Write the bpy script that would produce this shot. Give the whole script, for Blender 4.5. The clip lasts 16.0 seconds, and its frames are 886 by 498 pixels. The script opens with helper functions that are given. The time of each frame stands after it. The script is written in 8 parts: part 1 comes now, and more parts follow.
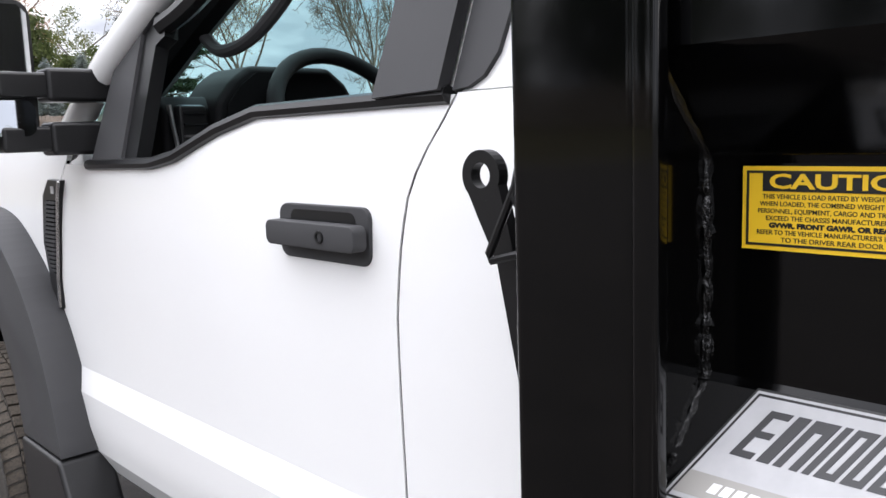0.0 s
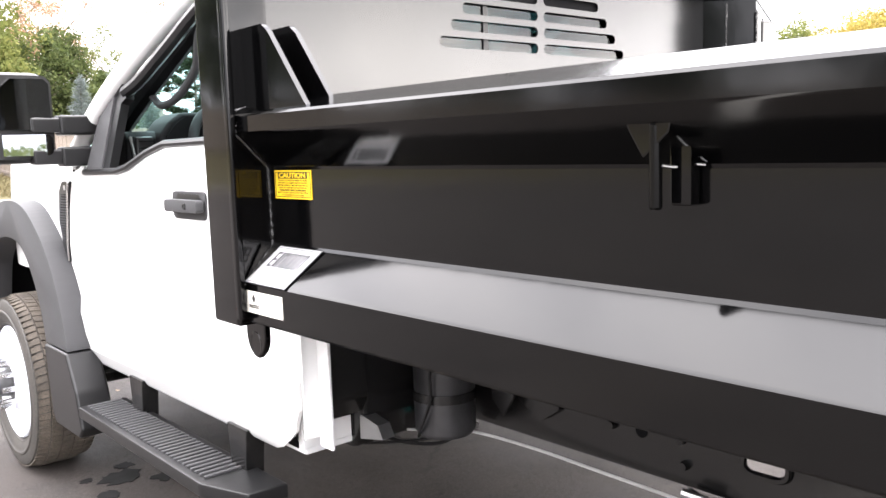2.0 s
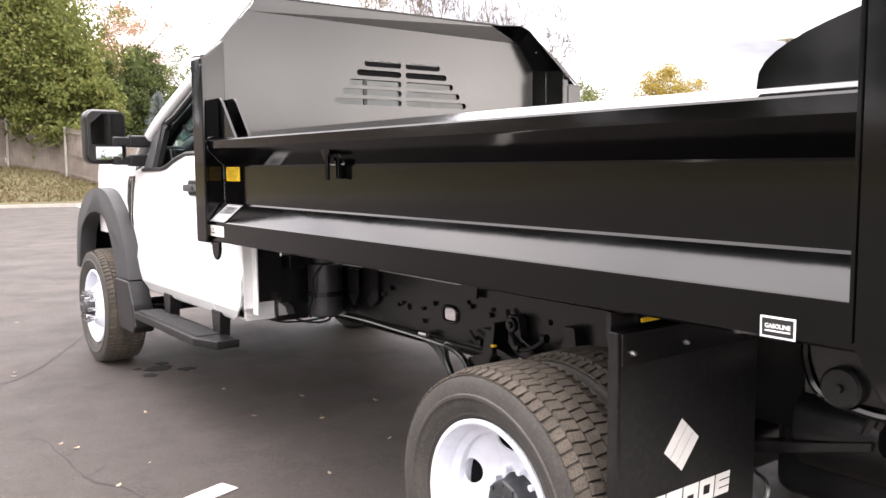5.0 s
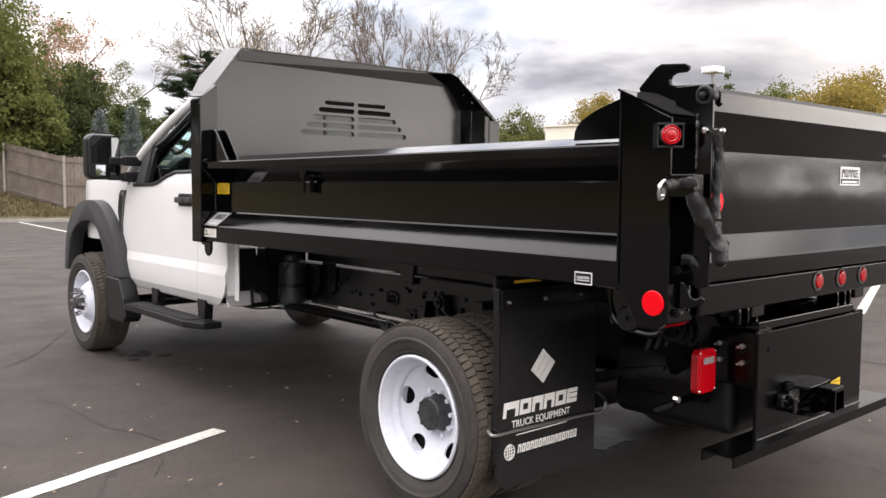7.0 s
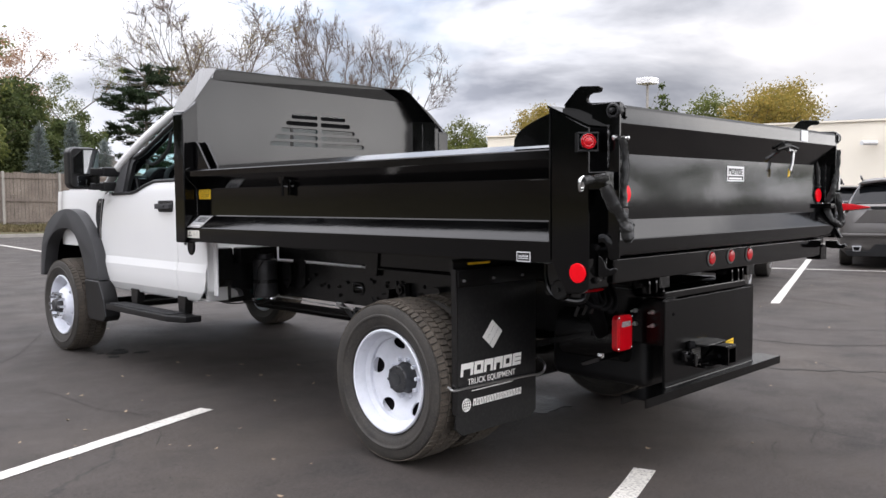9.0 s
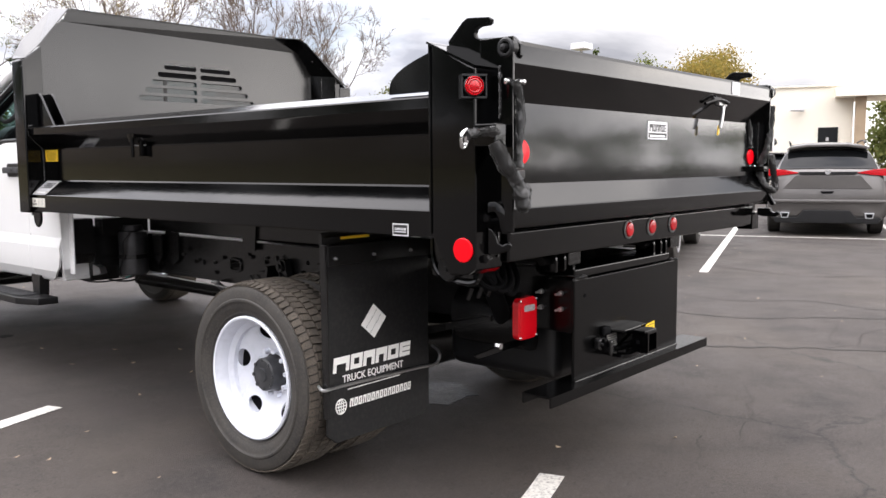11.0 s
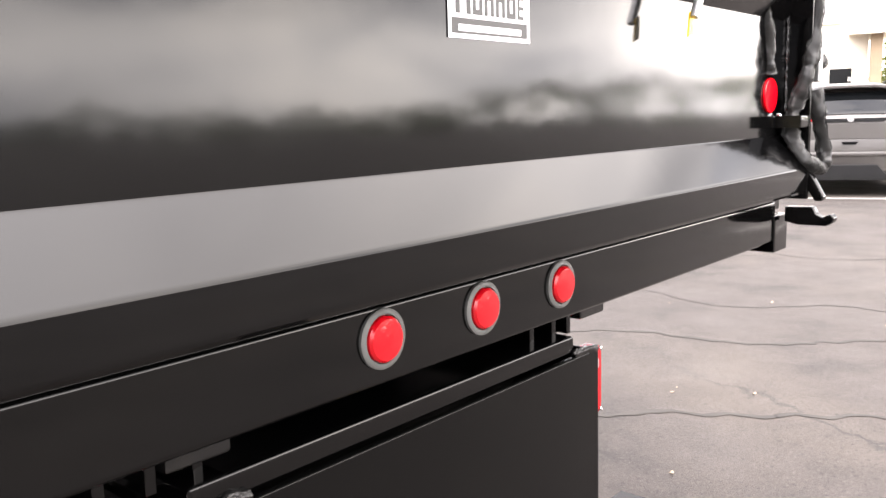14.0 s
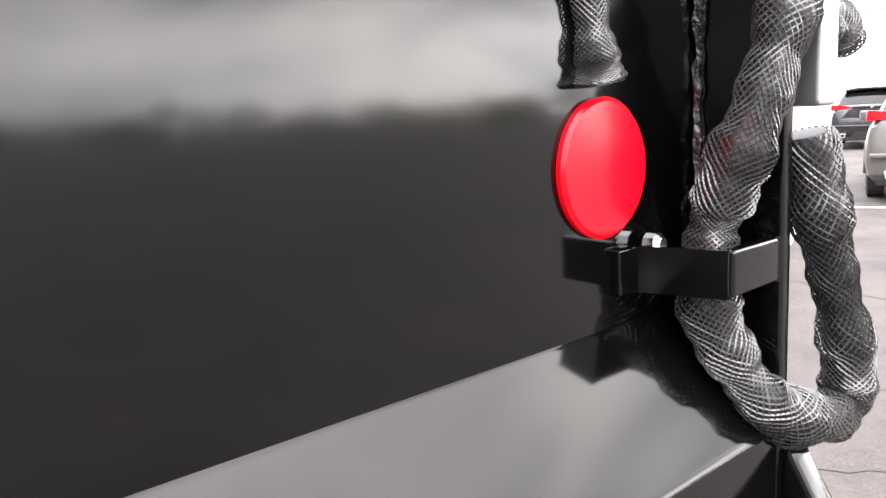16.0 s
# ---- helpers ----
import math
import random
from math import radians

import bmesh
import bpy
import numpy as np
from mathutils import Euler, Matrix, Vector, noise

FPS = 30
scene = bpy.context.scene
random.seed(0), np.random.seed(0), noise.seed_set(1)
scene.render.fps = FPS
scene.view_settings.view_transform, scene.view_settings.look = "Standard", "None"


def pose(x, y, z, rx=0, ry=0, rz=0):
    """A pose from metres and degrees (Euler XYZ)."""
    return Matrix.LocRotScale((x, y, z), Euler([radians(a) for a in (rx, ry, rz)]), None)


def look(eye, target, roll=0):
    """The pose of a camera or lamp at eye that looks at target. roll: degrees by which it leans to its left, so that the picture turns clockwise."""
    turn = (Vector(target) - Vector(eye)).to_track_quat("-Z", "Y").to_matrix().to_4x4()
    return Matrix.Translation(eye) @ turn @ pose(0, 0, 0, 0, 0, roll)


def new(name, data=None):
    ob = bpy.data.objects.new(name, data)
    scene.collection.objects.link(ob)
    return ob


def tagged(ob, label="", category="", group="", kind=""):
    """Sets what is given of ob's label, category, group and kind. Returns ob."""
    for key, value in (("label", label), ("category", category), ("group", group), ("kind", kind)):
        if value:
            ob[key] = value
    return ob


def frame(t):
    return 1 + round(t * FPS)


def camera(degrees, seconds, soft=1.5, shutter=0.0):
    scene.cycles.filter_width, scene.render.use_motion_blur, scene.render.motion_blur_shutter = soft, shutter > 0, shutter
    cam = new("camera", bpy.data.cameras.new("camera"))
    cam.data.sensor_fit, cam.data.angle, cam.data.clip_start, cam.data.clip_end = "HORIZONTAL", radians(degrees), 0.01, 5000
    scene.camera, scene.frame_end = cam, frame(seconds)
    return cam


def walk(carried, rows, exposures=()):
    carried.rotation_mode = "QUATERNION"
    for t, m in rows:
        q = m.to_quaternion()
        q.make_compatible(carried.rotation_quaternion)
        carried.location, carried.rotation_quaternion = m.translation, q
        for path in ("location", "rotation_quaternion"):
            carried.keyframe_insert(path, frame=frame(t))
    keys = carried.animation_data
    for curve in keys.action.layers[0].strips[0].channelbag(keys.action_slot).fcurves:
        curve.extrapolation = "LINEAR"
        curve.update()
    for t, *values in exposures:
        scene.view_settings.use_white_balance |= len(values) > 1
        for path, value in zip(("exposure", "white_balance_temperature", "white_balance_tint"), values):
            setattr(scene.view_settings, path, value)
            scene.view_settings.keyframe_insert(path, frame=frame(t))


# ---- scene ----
cam = camera(56.1, 16.0)
PATH = [
    (0, (-1.713, 1.622, 1.375), (-0.351, 3.060, 1.100), -1.9),
    (0.5, (-1.782, 1.332, 1.376), (-0.405, 2.755, 1.091), -2.5),
    (1, (-1.823, 0.972, 1.371), (-0.503, 2.452, 1.109), -2.2),
    (1.5, (-1.965, 0.646, 1.364), (-0.649, 2.132, 1.119), -2.3),
    (2, (-2.068, 0.298, 1.385), (-0.755, 1.786, 1.139), -1.9),
    (2.5, (-2.097, -0.066, 1.377), (-0.813, 1.444, 1.11), -1.2),
    (3, (-2.231, -0.385, 1.355), (-0.967, 1.141, 1.085), -1.2),
    (3.2, (-2.298, -0.512, 1.350), (-1.039, 1.018, 1.084), -1.2),
    (5.3, (-2.686, -1.877, 1.343), (-1.488, -0.286, 1.153), -0.5),
    (5.5, (-2.741, -1.99, 1.353), (-1.517, -0.418, 1.177), -0.3),
    (6, (-2.975, -2.176, 1.34), (-1.678, -0.663, 1.179), -0.4),
    (6.5, (-3.178, -2.358, 1.336), (-1.875, -0.848, 1.18), -0.2),
    (7, (-3.319, -2.569, 1.325), (-2.005, -1.069, 1.179), 0.4),
    (7.5, (-3.564, -2.741, 1.316), (-2.181, -1.303, 1.183), -0.3),
    (8, (-3.774, -2.904, 1.321), (-2.364, -1.491, 1.197), -0.6),
    (8.2, (-3.834, -2.993, 1.313), (-2.425, -1.577, 1.195), -0.5),
    (10.3, (-3.644, -3.003, 1.241), (-2.177, -1.653, 1.085), 0.1),
    (10.5, (-3.52, -2.911, 1.254), (-2.033, -1.585, 1.081), 0.2),
    (11, (-3.198, -2.747, 1.247), (-1.689, -1.45, 1.047), -0.4),
    (11.5, (-2.818, -2.594, 1.246), (-1.33, -1.281, 0.996), 0.5),
    (12, (-2.453, -2.396, 1.234), (-0.968, -1.091, 0.927), 0.6),
    (12.5, (-2.055, -2.29, 1.211), (-0.581, -0.973, 0.906), -0.8),
    (13, (-1.66, -2.147, 1.214), (-0.2, -0.814, 0.913), -0.9),
    (13.5, (-1.307, -1.951, 1.22), (0.191, -0.661, 0.917), -1.9),
    (14, (-0.942, -1.871, 1.246), (0.549, -0.573, 0.94), -1.8),
    (14.5, (-0.535, -1.734, 1.26), (0.984, -0.466, 0.969), -1.8),
    (15, (-0.099, -1.631, 1.279), (1.46, -0.407, 1.011), -2.2),
    (15.5, (0.276, -1.59, 1.296), (1.779, -0.299, 1.023), -1.6),
    (16, (0.574, -1.467, 1.31), (1.929, -0.031, 0.994), -2.5),
]
EXPOSURES = [(0.0, 0.12, 6250, 14), (0.5, 0.58, 6300, 12), (1.0, 0.97, 6350, 12), (2.0, 1.72, 6550, 15), (2.5, 1.95, 6650, 16), (3.0, 2.1, 6800, 18), (5.5, 0.65, 6800, 18), (6.0, 0.32, 6800, 16), (6.5, 0.16, 6800, 16), (7.0, -0.03, 6750, 16), (7.5, 0.1, 6750, 16), (8.0, -0.2, 6550, 14), (10.5, -0.2, 6250, 15), (11.0, 0.22, 6500, 15), (11.5, 0.95, 6650, 15), (12.0, 1.42, 6750, 16), (12.5, 1.46, 6800, 16), (13.0, 1.33, 6750, 16), (14.0, 1.42, 6750, 17), (15.0, 1.46, 6600, 17), (15.5, 1.54, 6550, 16), (16.0, 1.68, 6500, 16)]
walk(cam, [(t, look(eye, target, roll)) for t, eye, target, roll in PATH], EXPOSURES)

# ---- daylight: broken overcast ----
world = bpy.data.worlds.new("overcast_sky")
scene.world = world
world.use_nodes = True
wn, wl = world.node_tree.nodes, world.node_tree.links
wn.clear()
w_out = wn.new("ShaderNodeOutputWorld")
w_bg = wn.new("ShaderNodeBackground")
w_sky = wn.new("ShaderNodeTexSky")
w_sky.sky_type, w_sky.sun_disc = "NISHITA", False
SUN_ELEV, SUN_AZ = radians(30), radians(178)      # azimuth clockwise from +y
SUN_DIR = Vector((math.cos(SUN_ELEV) * math.sin(SUN_AZ), math.cos(SUN_ELEV) * math.cos(SUN_AZ), math.sin(SUN_ELEV)))
w_sky.sun_elevation, w_sky.sun_rotation = SUN_ELEV, SUN_AZ
w_sky.dust_density = 2.0
w_scale = wn.new("ShaderNodeMix")
w_scale.data_type = "RGBA"
w_scale.blend_type = "MULTIPLY"
w_scale.inputs["Factor"].default_value = 1.0
w_scale.inputs["B"].default_value = (0.11, 0.11, 0.11, 1)
wl.new(w_sky.outputs["Color"], w_scale.inputs["A"])
w_co = wn.new("ShaderNodeTexCoord")
w_map = wn.new("ShaderNodeMapping")
w_map.inputs["Scale"].default_value = (1.0, 1.0, 2.6)
w_map.inputs["Location"].default_value = (0.35, 0.2, 0.1)
wl.new(w_co.outputs["Generated"], w_map.inputs["Vector"])
w_n1 = wn.new("ShaderNodeTexNoise")
w_n1.inputs["Scale"].default_value = 3.4
w_n1.inputs["Detail"].default_value = 7.0
w_n1.inputs["Roughness"].default_value = 0.5
w_n1.inputs["Distortion"].default_value = 0.25
wl.new(w_map.outputs["Vector"], w_n1.inputs["Vector"])
w_cl = wn.new("ShaderNodeValToRGB")
w_cl.color_ramp.elements[0].position = 0.35
w_cl.color_ramp.elements[0].color = (1.30, 1.29, 1.27, 1)
w_cl.color_ramp.elements[1].position = 0.64
w_cl.color_ramp.elements[1].color = (0.42, 0.445, 0.50, 1)
e = w_cl.color_ramp.elements.new(0.49)
e.color = (0.91, 0.93, 0.96, 1)
wl.new(w_n1.outputs["Fac"], w_cl.inputs["Fac"])
w_n2 = wn.new("ShaderNodeTexNoise")
w_n2.inputs["Scale"].default_value = 1.6
w_n2.inputs["Detail"].default_value = 5.0
wl.new(w_map.outputs["Vector"], w_n2.inputs["Vector"])
w_cover = wn.new("ShaderNodeMapRange")
w_cover.inputs["From Min"].default_value = 0.28
w_cover.inputs["From Max"].default_value = 0.41
wl.new(w_n2.outputs["Fac"], w_cover.inputs["Value"])
w_mix = wn.new("ShaderNodeMix")
w_mix.data_type = "RGBA"
wl.new(w_cover.outputs["Result"], w_mix.inputs["Factor"])
wl.new(w_scale.outputs["Result"], w_mix.inputs["A"])
w_even = wn.new("ShaderNodeMix")              # overhead the cloud thickens to an even layer
w_even.data_type = "RGBA"
w_even.inputs["B"].default_value = (0.80, 0.80, 0.81, 1)
wl.new(w_cl.outputs["Color"], w_even.inputs["A"])
w_sep = wn.new("ShaderNodeSeparateXYZ")
wl.new(w_co.outputs["Generated"], w_sep.inputs["Vector"])
w_lay = wn.new("ShaderNodeMapRange")
w_lay.inputs["From Min"].default_value, w_lay.inputs["From Max"].default_value = 0.28, 0.60
w_lay.inputs["To Min"].default_value, w_lay.inputs["To Max"].default_value = 0.0, 0.85
wl.new(w_sep.outputs["Z"], w_lay.inputs["Value"])
wl.new(w_lay.outputs["Result"], w_even.inputs["Factor"])
wl.new(w_even.outputs["Result"], w_mix.inputs["B"])
w_rise = wn.new("ShaderNodeMapRange")        # an overcast sky is brightest overhead
w_rise.inputs["From Min"].default_value, w_rise.inputs["From Max"].default_value = 0.15, 1.0
w_rise.inputs["To Min"].default_value, w_rise.inputs["To Max"].default_value = 1.4, 5.8
wl.new(w_sep.outputs["Z"], w_rise.inputs["Value"])
w_warm = wn.new("ShaderNodeMix")
w_warm.data_type, w_warm.blend_type = "RGBA", "MULTIPLY"
w_warm.inputs["B"].default_value = (1.03, 1.0, 0.93, 1)
wl.new(w_mix.outputs["Result"], w_warm.inputs["A"])
wl.new(w_warm.outputs["Result"], w_bg.inputs["Color"])
w_dot = wn.new("ShaderNodeVectorMath")       # a bank of sunlit cloud low over the far side of the lot
w_dot.operation = "DOT_PRODUCT"
w_dot.inputs[1].default_value = (0.74, -0.67, 0.08)
wl.new(w_co.outputs["Generated"], w_dot.inputs[0])
w_glow = wn.new("ShaderNodeMapRange")
w_glow.interpolation_type = "SMOOTHSTEP"
w_glow.inputs["From Min"].default_value, w_glow.inputs["From Max"].default_value = 0.50, 0.98
w_glow.inputs["To Min"].default_value, w_glow.inputs["To Max"].default_value = 0.0, 2.6
wl.new(w_dot.outputs["Value"], w_glow.inputs["Value"])
w_tone = wn.new("ShaderNodeMapRange")
w_tone.inputs["From Min"].default_value, w_tone.inputs["From Max"].default_value = 0.5, 1.0
wl.new(w_dot.outputs["Value"], w_tone.inputs["Value"])
wl.new(w_tone.outputs["Result"], w_warm.inputs["Factor"])
w_gain = wn.new("ShaderNodeMath")
w_gain.operation = "MULTIPLY"
wl.new(w_rise.outputs["Result"], w_gain.inputs[0])
w_low = wn.new("ShaderNodeMapRange")
w_low.interpolation_type = "SMOOTHSTEP"
w_low.inputs["From Min"].default_value, w_low.inputs["From Max"].default_value = 0.08, 0.23
w_low.inputs["To Min"].default_value, w_low.inputs["To Max"].default_value = 1.0, 0.0
wl.new(w_sep.outputs["Z"], w_low.inputs["Value"])
w_bank = wn.new("ShaderNodeMath")
w_bank.operation = "MULTIPLY_ADD"
w_bank.inputs[2].default_value = 1.0
wl.new(w_glow.outputs["Result"], w_bank.inputs[0])
wl.new(w_low.outputs["Result"], w_bank.inputs[1])
w_dot2 = wn.new("ShaderNodeVectorMath")      # a thicker grey cloud over the building
w_dot2.operation = "DOT_PRODUCT"
w_dot2.inputs[1].default_value = (0.92, 0.22, 0.32)
wl.new(w_co.outputs["Generated"], w_dot2.inputs[0])
w_deck = wn.new("ShaderNodeMath")
w_deck.operation = "MULTIPLY_ADD"
w_deck.inputs[1].default_value = 0.22
wl.new(w_n1.outputs["Fac"], w_deck.inputs[0])
wl.new(w_dot2.outputs["Value"], w_deck.inputs[2])
w_shade = wn.new("ShaderNodeMapRange")
w_shade.interpolation_type = "SMOOTHSTEP"
w_shade.inputs["From Min"].default_value, w_shade.inputs["From Max"].default_value = 0.97, 1.07
w_shade.inputs["To Min"].default_value, w_shade.inputs["To Max"].default_value = 1.0, 0.56
wl.new(w_deck.outputs["Value"], w_shade.inputs["Value"])
w_both = wn.new("ShaderNodeMath")
w_both.operation = "MULTIPLY"
wl.new(w_bank.outputs["Value"], w_both.inputs[0])
wl.new(w_shade.outputs["Result"], w_both.inputs[1])
wl.new(w_both.outputs["Value"], w_gain.inputs[1])
wl.new(w_gain.outputs["Value"], w_bg.inputs["Strength"])
wl.new(w_bg.outputs["Background"], w_out.inputs["Surface"])

sun_data = bpy.data.lights.new("sun", "SUN")
sun_data.energy, sun_data.angle, sun_data.color = 0.5, radians(24), (1.0, 0.94, 0.86)
sun = new("sun", sun_data)
sun.rotation_euler = SUN_DIR.to_track_quat("Z", "Y").to_euler()


# ---- materials ----
def material(name, color, rough=0.5, metal=0.0, coat=0.0, spec=0.5, color2=None, scale=8.0, bump=0.0, bump_scale=60.0, rough_var=0.0, fine=None, fine_scale=150.0, emit=0.0, coat_rough=0.03, bump_dist=0.002):
    """Principled paint, metal, rubber and so on: two scales of colour variation, roughness wear and relief, in object metres."""
    m = bpy.data.materials.new(name)
    m.use_nodes = True
    nt = m.node_tree
    p = nt.nodes["Principled BSDF"]
    p.inputs["Base Color"].default_value = (*color, 1)
    p.inputs["Roughness"].default_value = rough
    p.inputs["Metallic"].default_value = metal
    p.inputs["Coat Weight"].default_value = coat
    p.inputs["Coat Roughness"].default_value = coat_rough
    p.inputs["Specular IOR Level"].default_value = spec
    co = nt.nodes.new("ShaderNodeTexCoord")
    if emit:
        p.inputs["Emission Color"].default_value = (*color, 1)
        p.inputs["Emission Strength"].default_value = emit
    last = None
    if color2 is not None:
        n = nt.nodes.new("ShaderNodeTexNoise")
        n.inputs["Scale"].default_value, n.inputs["Detail"].default_value = scale, 6
        nt.links.new(co.outputs["Object"], n.inputs["Vector"])
        r = nt.nodes.new("ShaderNodeValToRGB")
        r.color_ramp.elements[0].position, r.color_ramp.elements[1].position = 0.35, 0.7
        r.color_ramp.elements[0].color, r.color_ramp.elements[1].color = (*color, 1), (*color2, 1)
        nt.links.new(n.outputs["Fac"], r.inputs["Fac"])
        last = r.outputs["Color"]
        if fine is not None:
            n2 = nt.nodes.new("ShaderNodeTexNoise")
            n2.inputs["Scale"].default_value, n2.inputs["Detail"].default_value = fine_scale, 3
            nt.links.new(co.outputs["Object"], n2.inputs["Vector"])
            k = nt.nodes.new("ShaderNodeMapRange")
            k.inputs["From Min"].default_value, k.inputs["From Max"].default_value = 0.45, 0.75
            nt.links.new(n2.outputs["Fac"], k.inputs["Value"])
            mx = nt.nodes.new("ShaderNodeMix")
            mx.data_type = "RGBA"
            nt.links.new(k.outputs["Result"], mx.inputs["Factor"])
            nt.links.new(last, mx.inputs["A"])
            mx.inputs["B"].default_value = (*fine, 1)
            last = mx.outputs["Result"]
        nt.links.new(last, p.inputs["Base Color"])
    if rough_var:
        n = nt.nodes.new("ShaderNodeTexNoise")
        n.inputs["Scale"].default_value, n.inputs["Detail"].default_value = scale * 0.8, 8
        nt.links.new(co.outputs["Object"], n.inputs["Vector"])
        k = nt.nodes.new("ShaderNodeMapRange")
        k.inputs["To Min"].default_value, k.inputs["To Max"].default_value = max(rough - rough_var, 0.02), rough + rough_var
        nt.links.new(n.outputs["Fac"], k.inputs["Value"])
        nt.links.new(k.outputs["Result"], p.inputs["Roughness"])
    if bump:
        n = nt.nodes.new("ShaderNodeTexNoise")
        n.inputs["Scale"].default_value, n.inputs["Detail"].default_value = bump_scale, 4
        nt.links.new(co.outputs["Object"], n.inputs["Vector"])
        b = nt.nodes.new("ShaderNodeBump")
        b.inputs["Strength"].default_value, b.inputs["Distance"].default_value = bump, bump_dist
        nt.links.new(n.outputs["Fac"], b.inputs["Height"])
        nt.links.new(b.outputs["Normal"], p.inputs["Normal"])
    return m


def glass(name, tint=(1, 1, 1), rough=0.0):
    """A thin clear pane: mostly see-through, with a mirror-like gloss that grows at grazing angles."""
    m = bpy.data.materials.new(name)
    m.use_nodes = True
    nt = m.node_tree
    nt.nodes.clear()
    out = nt.nodes.new("ShaderNodeOutputMaterial")
    mix = nt.nodes.new("ShaderNodeMixShader")
    lw = nt.nodes.new("ShaderNodeLayerWeight")
    pw = nt.nodes.new("ShaderNodeMath")
    pw.operation = "POWER"
    pw.inputs[1].default_value = 5.0
    lw.inputs["Blend"].default_value = 0.5
    nt.links.new(lw.outputs["Facing"], pw.inputs[0])
    fr = nt.nodes.new("ShaderNodeMapRange")
    fr.inputs["To Min"].default_value, fr.inputs["To Max"].default_value = 0.04, 1.0
    nt.links.new(pw.outputs[0], fr.inputs["Value"])
    tr = nt.nodes.new("ShaderNodeBsdfTransparent")
    tr.inputs["Color"].default_value = (*tint, 1)
    gl = nt.nodes.new("ShaderNodeBsdfGlossy")
    gl.inputs["Roughness"].default_value = rough
    nt.links.new(fr.outputs["Result"], mix.inputs["Fac"])
    nt.links.new(tr.outputs["BSDF"], mix.inputs[1])
    nt.links.new(gl.outputs["BSDF"], mix.inputs[2])
    nt.links.new(mix.outputs["Shader"], out.inputs["Surface"])
    return m


M_BLACK = material("black_gloss_paint", (0.0009, 0.0009, 0.0010), 0.09, spec=0.36, color2=(0.0013, 0.0013, 0.0014), scale=2.5, rough_var=0.03, bump=0.10, bump_scale=3.2, bump_dist=0.010)
M_BLACKIN = material("black_paint_worn", (0.004, 0.004, 0.004), 0.30, spec=0.5, color2=(0.016, 0.015, 0.014), scale=6, rough_var=0.08, bump=0.08, bump_scale=40)
M_SHIELD = material("black_satin_sheet", (0.003, 0.003, 0.003), 0.20, spec=0.58, coat=0.16, coat_rough=0.13, color2=(0.006, 0.006, 0.006), scale=3, rough_var=0.05, bump=0.05, bump_scale=6, bump_dist=0.004)
M_WELD = material("painted_weld_bead", (0.004, 0.004, 0.004), 0.16, spec=0.7, coat=0.3, bump=0.6, bump_scale=220, bump_dist=0.004)
M_WHITE = material("white_car_paint", (0.84, 0.84, 0.83), 0.26, spec=0.4, coat=0.6, color2=(0.81, 0.81, 0.805), scale=1.2)
M_PLASTIC = material("dark_grey_plastic", (0.040, 0.040, 0.042), 0.6, spec=0.35, color2=(0.048, 0.048, 0.050), scale=3, bump=0.15, bump_scale=700, bump_dist=0.0006)
M_TRIM = material("black_plastic_trim", (0.006, 0.006, 0.0065), 0.36, spec=0.4, color2=(0.010, 0.010, 0.0105), scale=5, bump=0.1, bump_scale=600, bump_dist=0.0005)
M_RUBBER = material("tyre_rubber", (0.022, 0.0205, 0.019), 0.66, color2=(0.040, 0.036, 0.031), scale=9, fine=(0.055, 0.048, 0.040), fine_scale=120, bump=0.2, bump_scale=250, bump_dist=0.001)
M_TREAD = material("dusty_tread_rubber", (0.066, 0.054, 0.042), 0.85, color2=(0.105, 0.086, 0.066), scale=14, fine=(0.03, 0.028, 0.025), fine_scale=160, bump=0.3, bump_scale=300, bump_dist=0.001)
M_RIM = material("white_steel_wheel", (0.70, 0.72, 0.78), 0.45, spec=0.35, color2=(0.66, 0.68, 0.74), scale=4, fine=(0.62, 0.64, 0.69), fine_scale=30)
M_HUB = material("dark_hub_plastic", (0.02, 0.021, 0.023), 0.5, color2=(0.05, 0.05, 0.052), scale=20)
M_CHROME = material("bright_metal", (0.72, 0.72, 0.72), 0.18, metal=1.0, rough_var=0.08, scale=30)
M_STEEL = material("zinc_plated_steel", (0.5, 0.5, 0.5), 0.38, metal=1.0, rough_var=0.12, scale=60)
M_FRAME = material("dark_chassis_paint", (0.004, 0.004, 0.0045), 0.26, spec=0.5, color2=(0.008, 0.008, 0.008), scale=7, fine=(0.014, 0.013, 0.012), fine_scale=70, bump=0.15, bump_scale=80)
M_SATIN = material("black_satin_paint", (0.0011, 0.0011, 0.0012), 0.20, spec=0.22, color2=(0.0015, 0.0015, 0.0015), scale=5, rough_var=0.06, bump=0.06, bump_scale=20)
M_FLAP = material("black_rubber_flap", (0.004, 0.004, 0.0045), 0.45, spec=0.4, color2=(0.008, 0.008, 0.008), scale=5, fine=(0.016, 0.0155, 0.015), fine_scale=60, bump=0.15, bump_scale=30)
M_PRINT = material("white_print", (0.84, 0.83, 0.80), 0.5, color2=(0.78, 0.77, 0.74), scale=20)
M_RED = material("red_reflector", (0.80, 0.0025, 0.010), 0.22, spec=0.22, coat=0.08, color2=(0.74, 0.002, 0.008), scale=40)
M_LENS = material("red_lamp_lens", (0.44, 0.003, 0.008), 0.14, spec=0.4, coat=0.35, color2=(0.42, 0.0025, 0.007), scale=60, bump=0.25, bump_scale=140, bump_dist=0.003)
M_CLEAR = material("clear_lamp_lens", (0.20, 0.18, 0.18), 0.15, coat=0.6, color2=(0.35, 0.33, 0.33), scale=90)
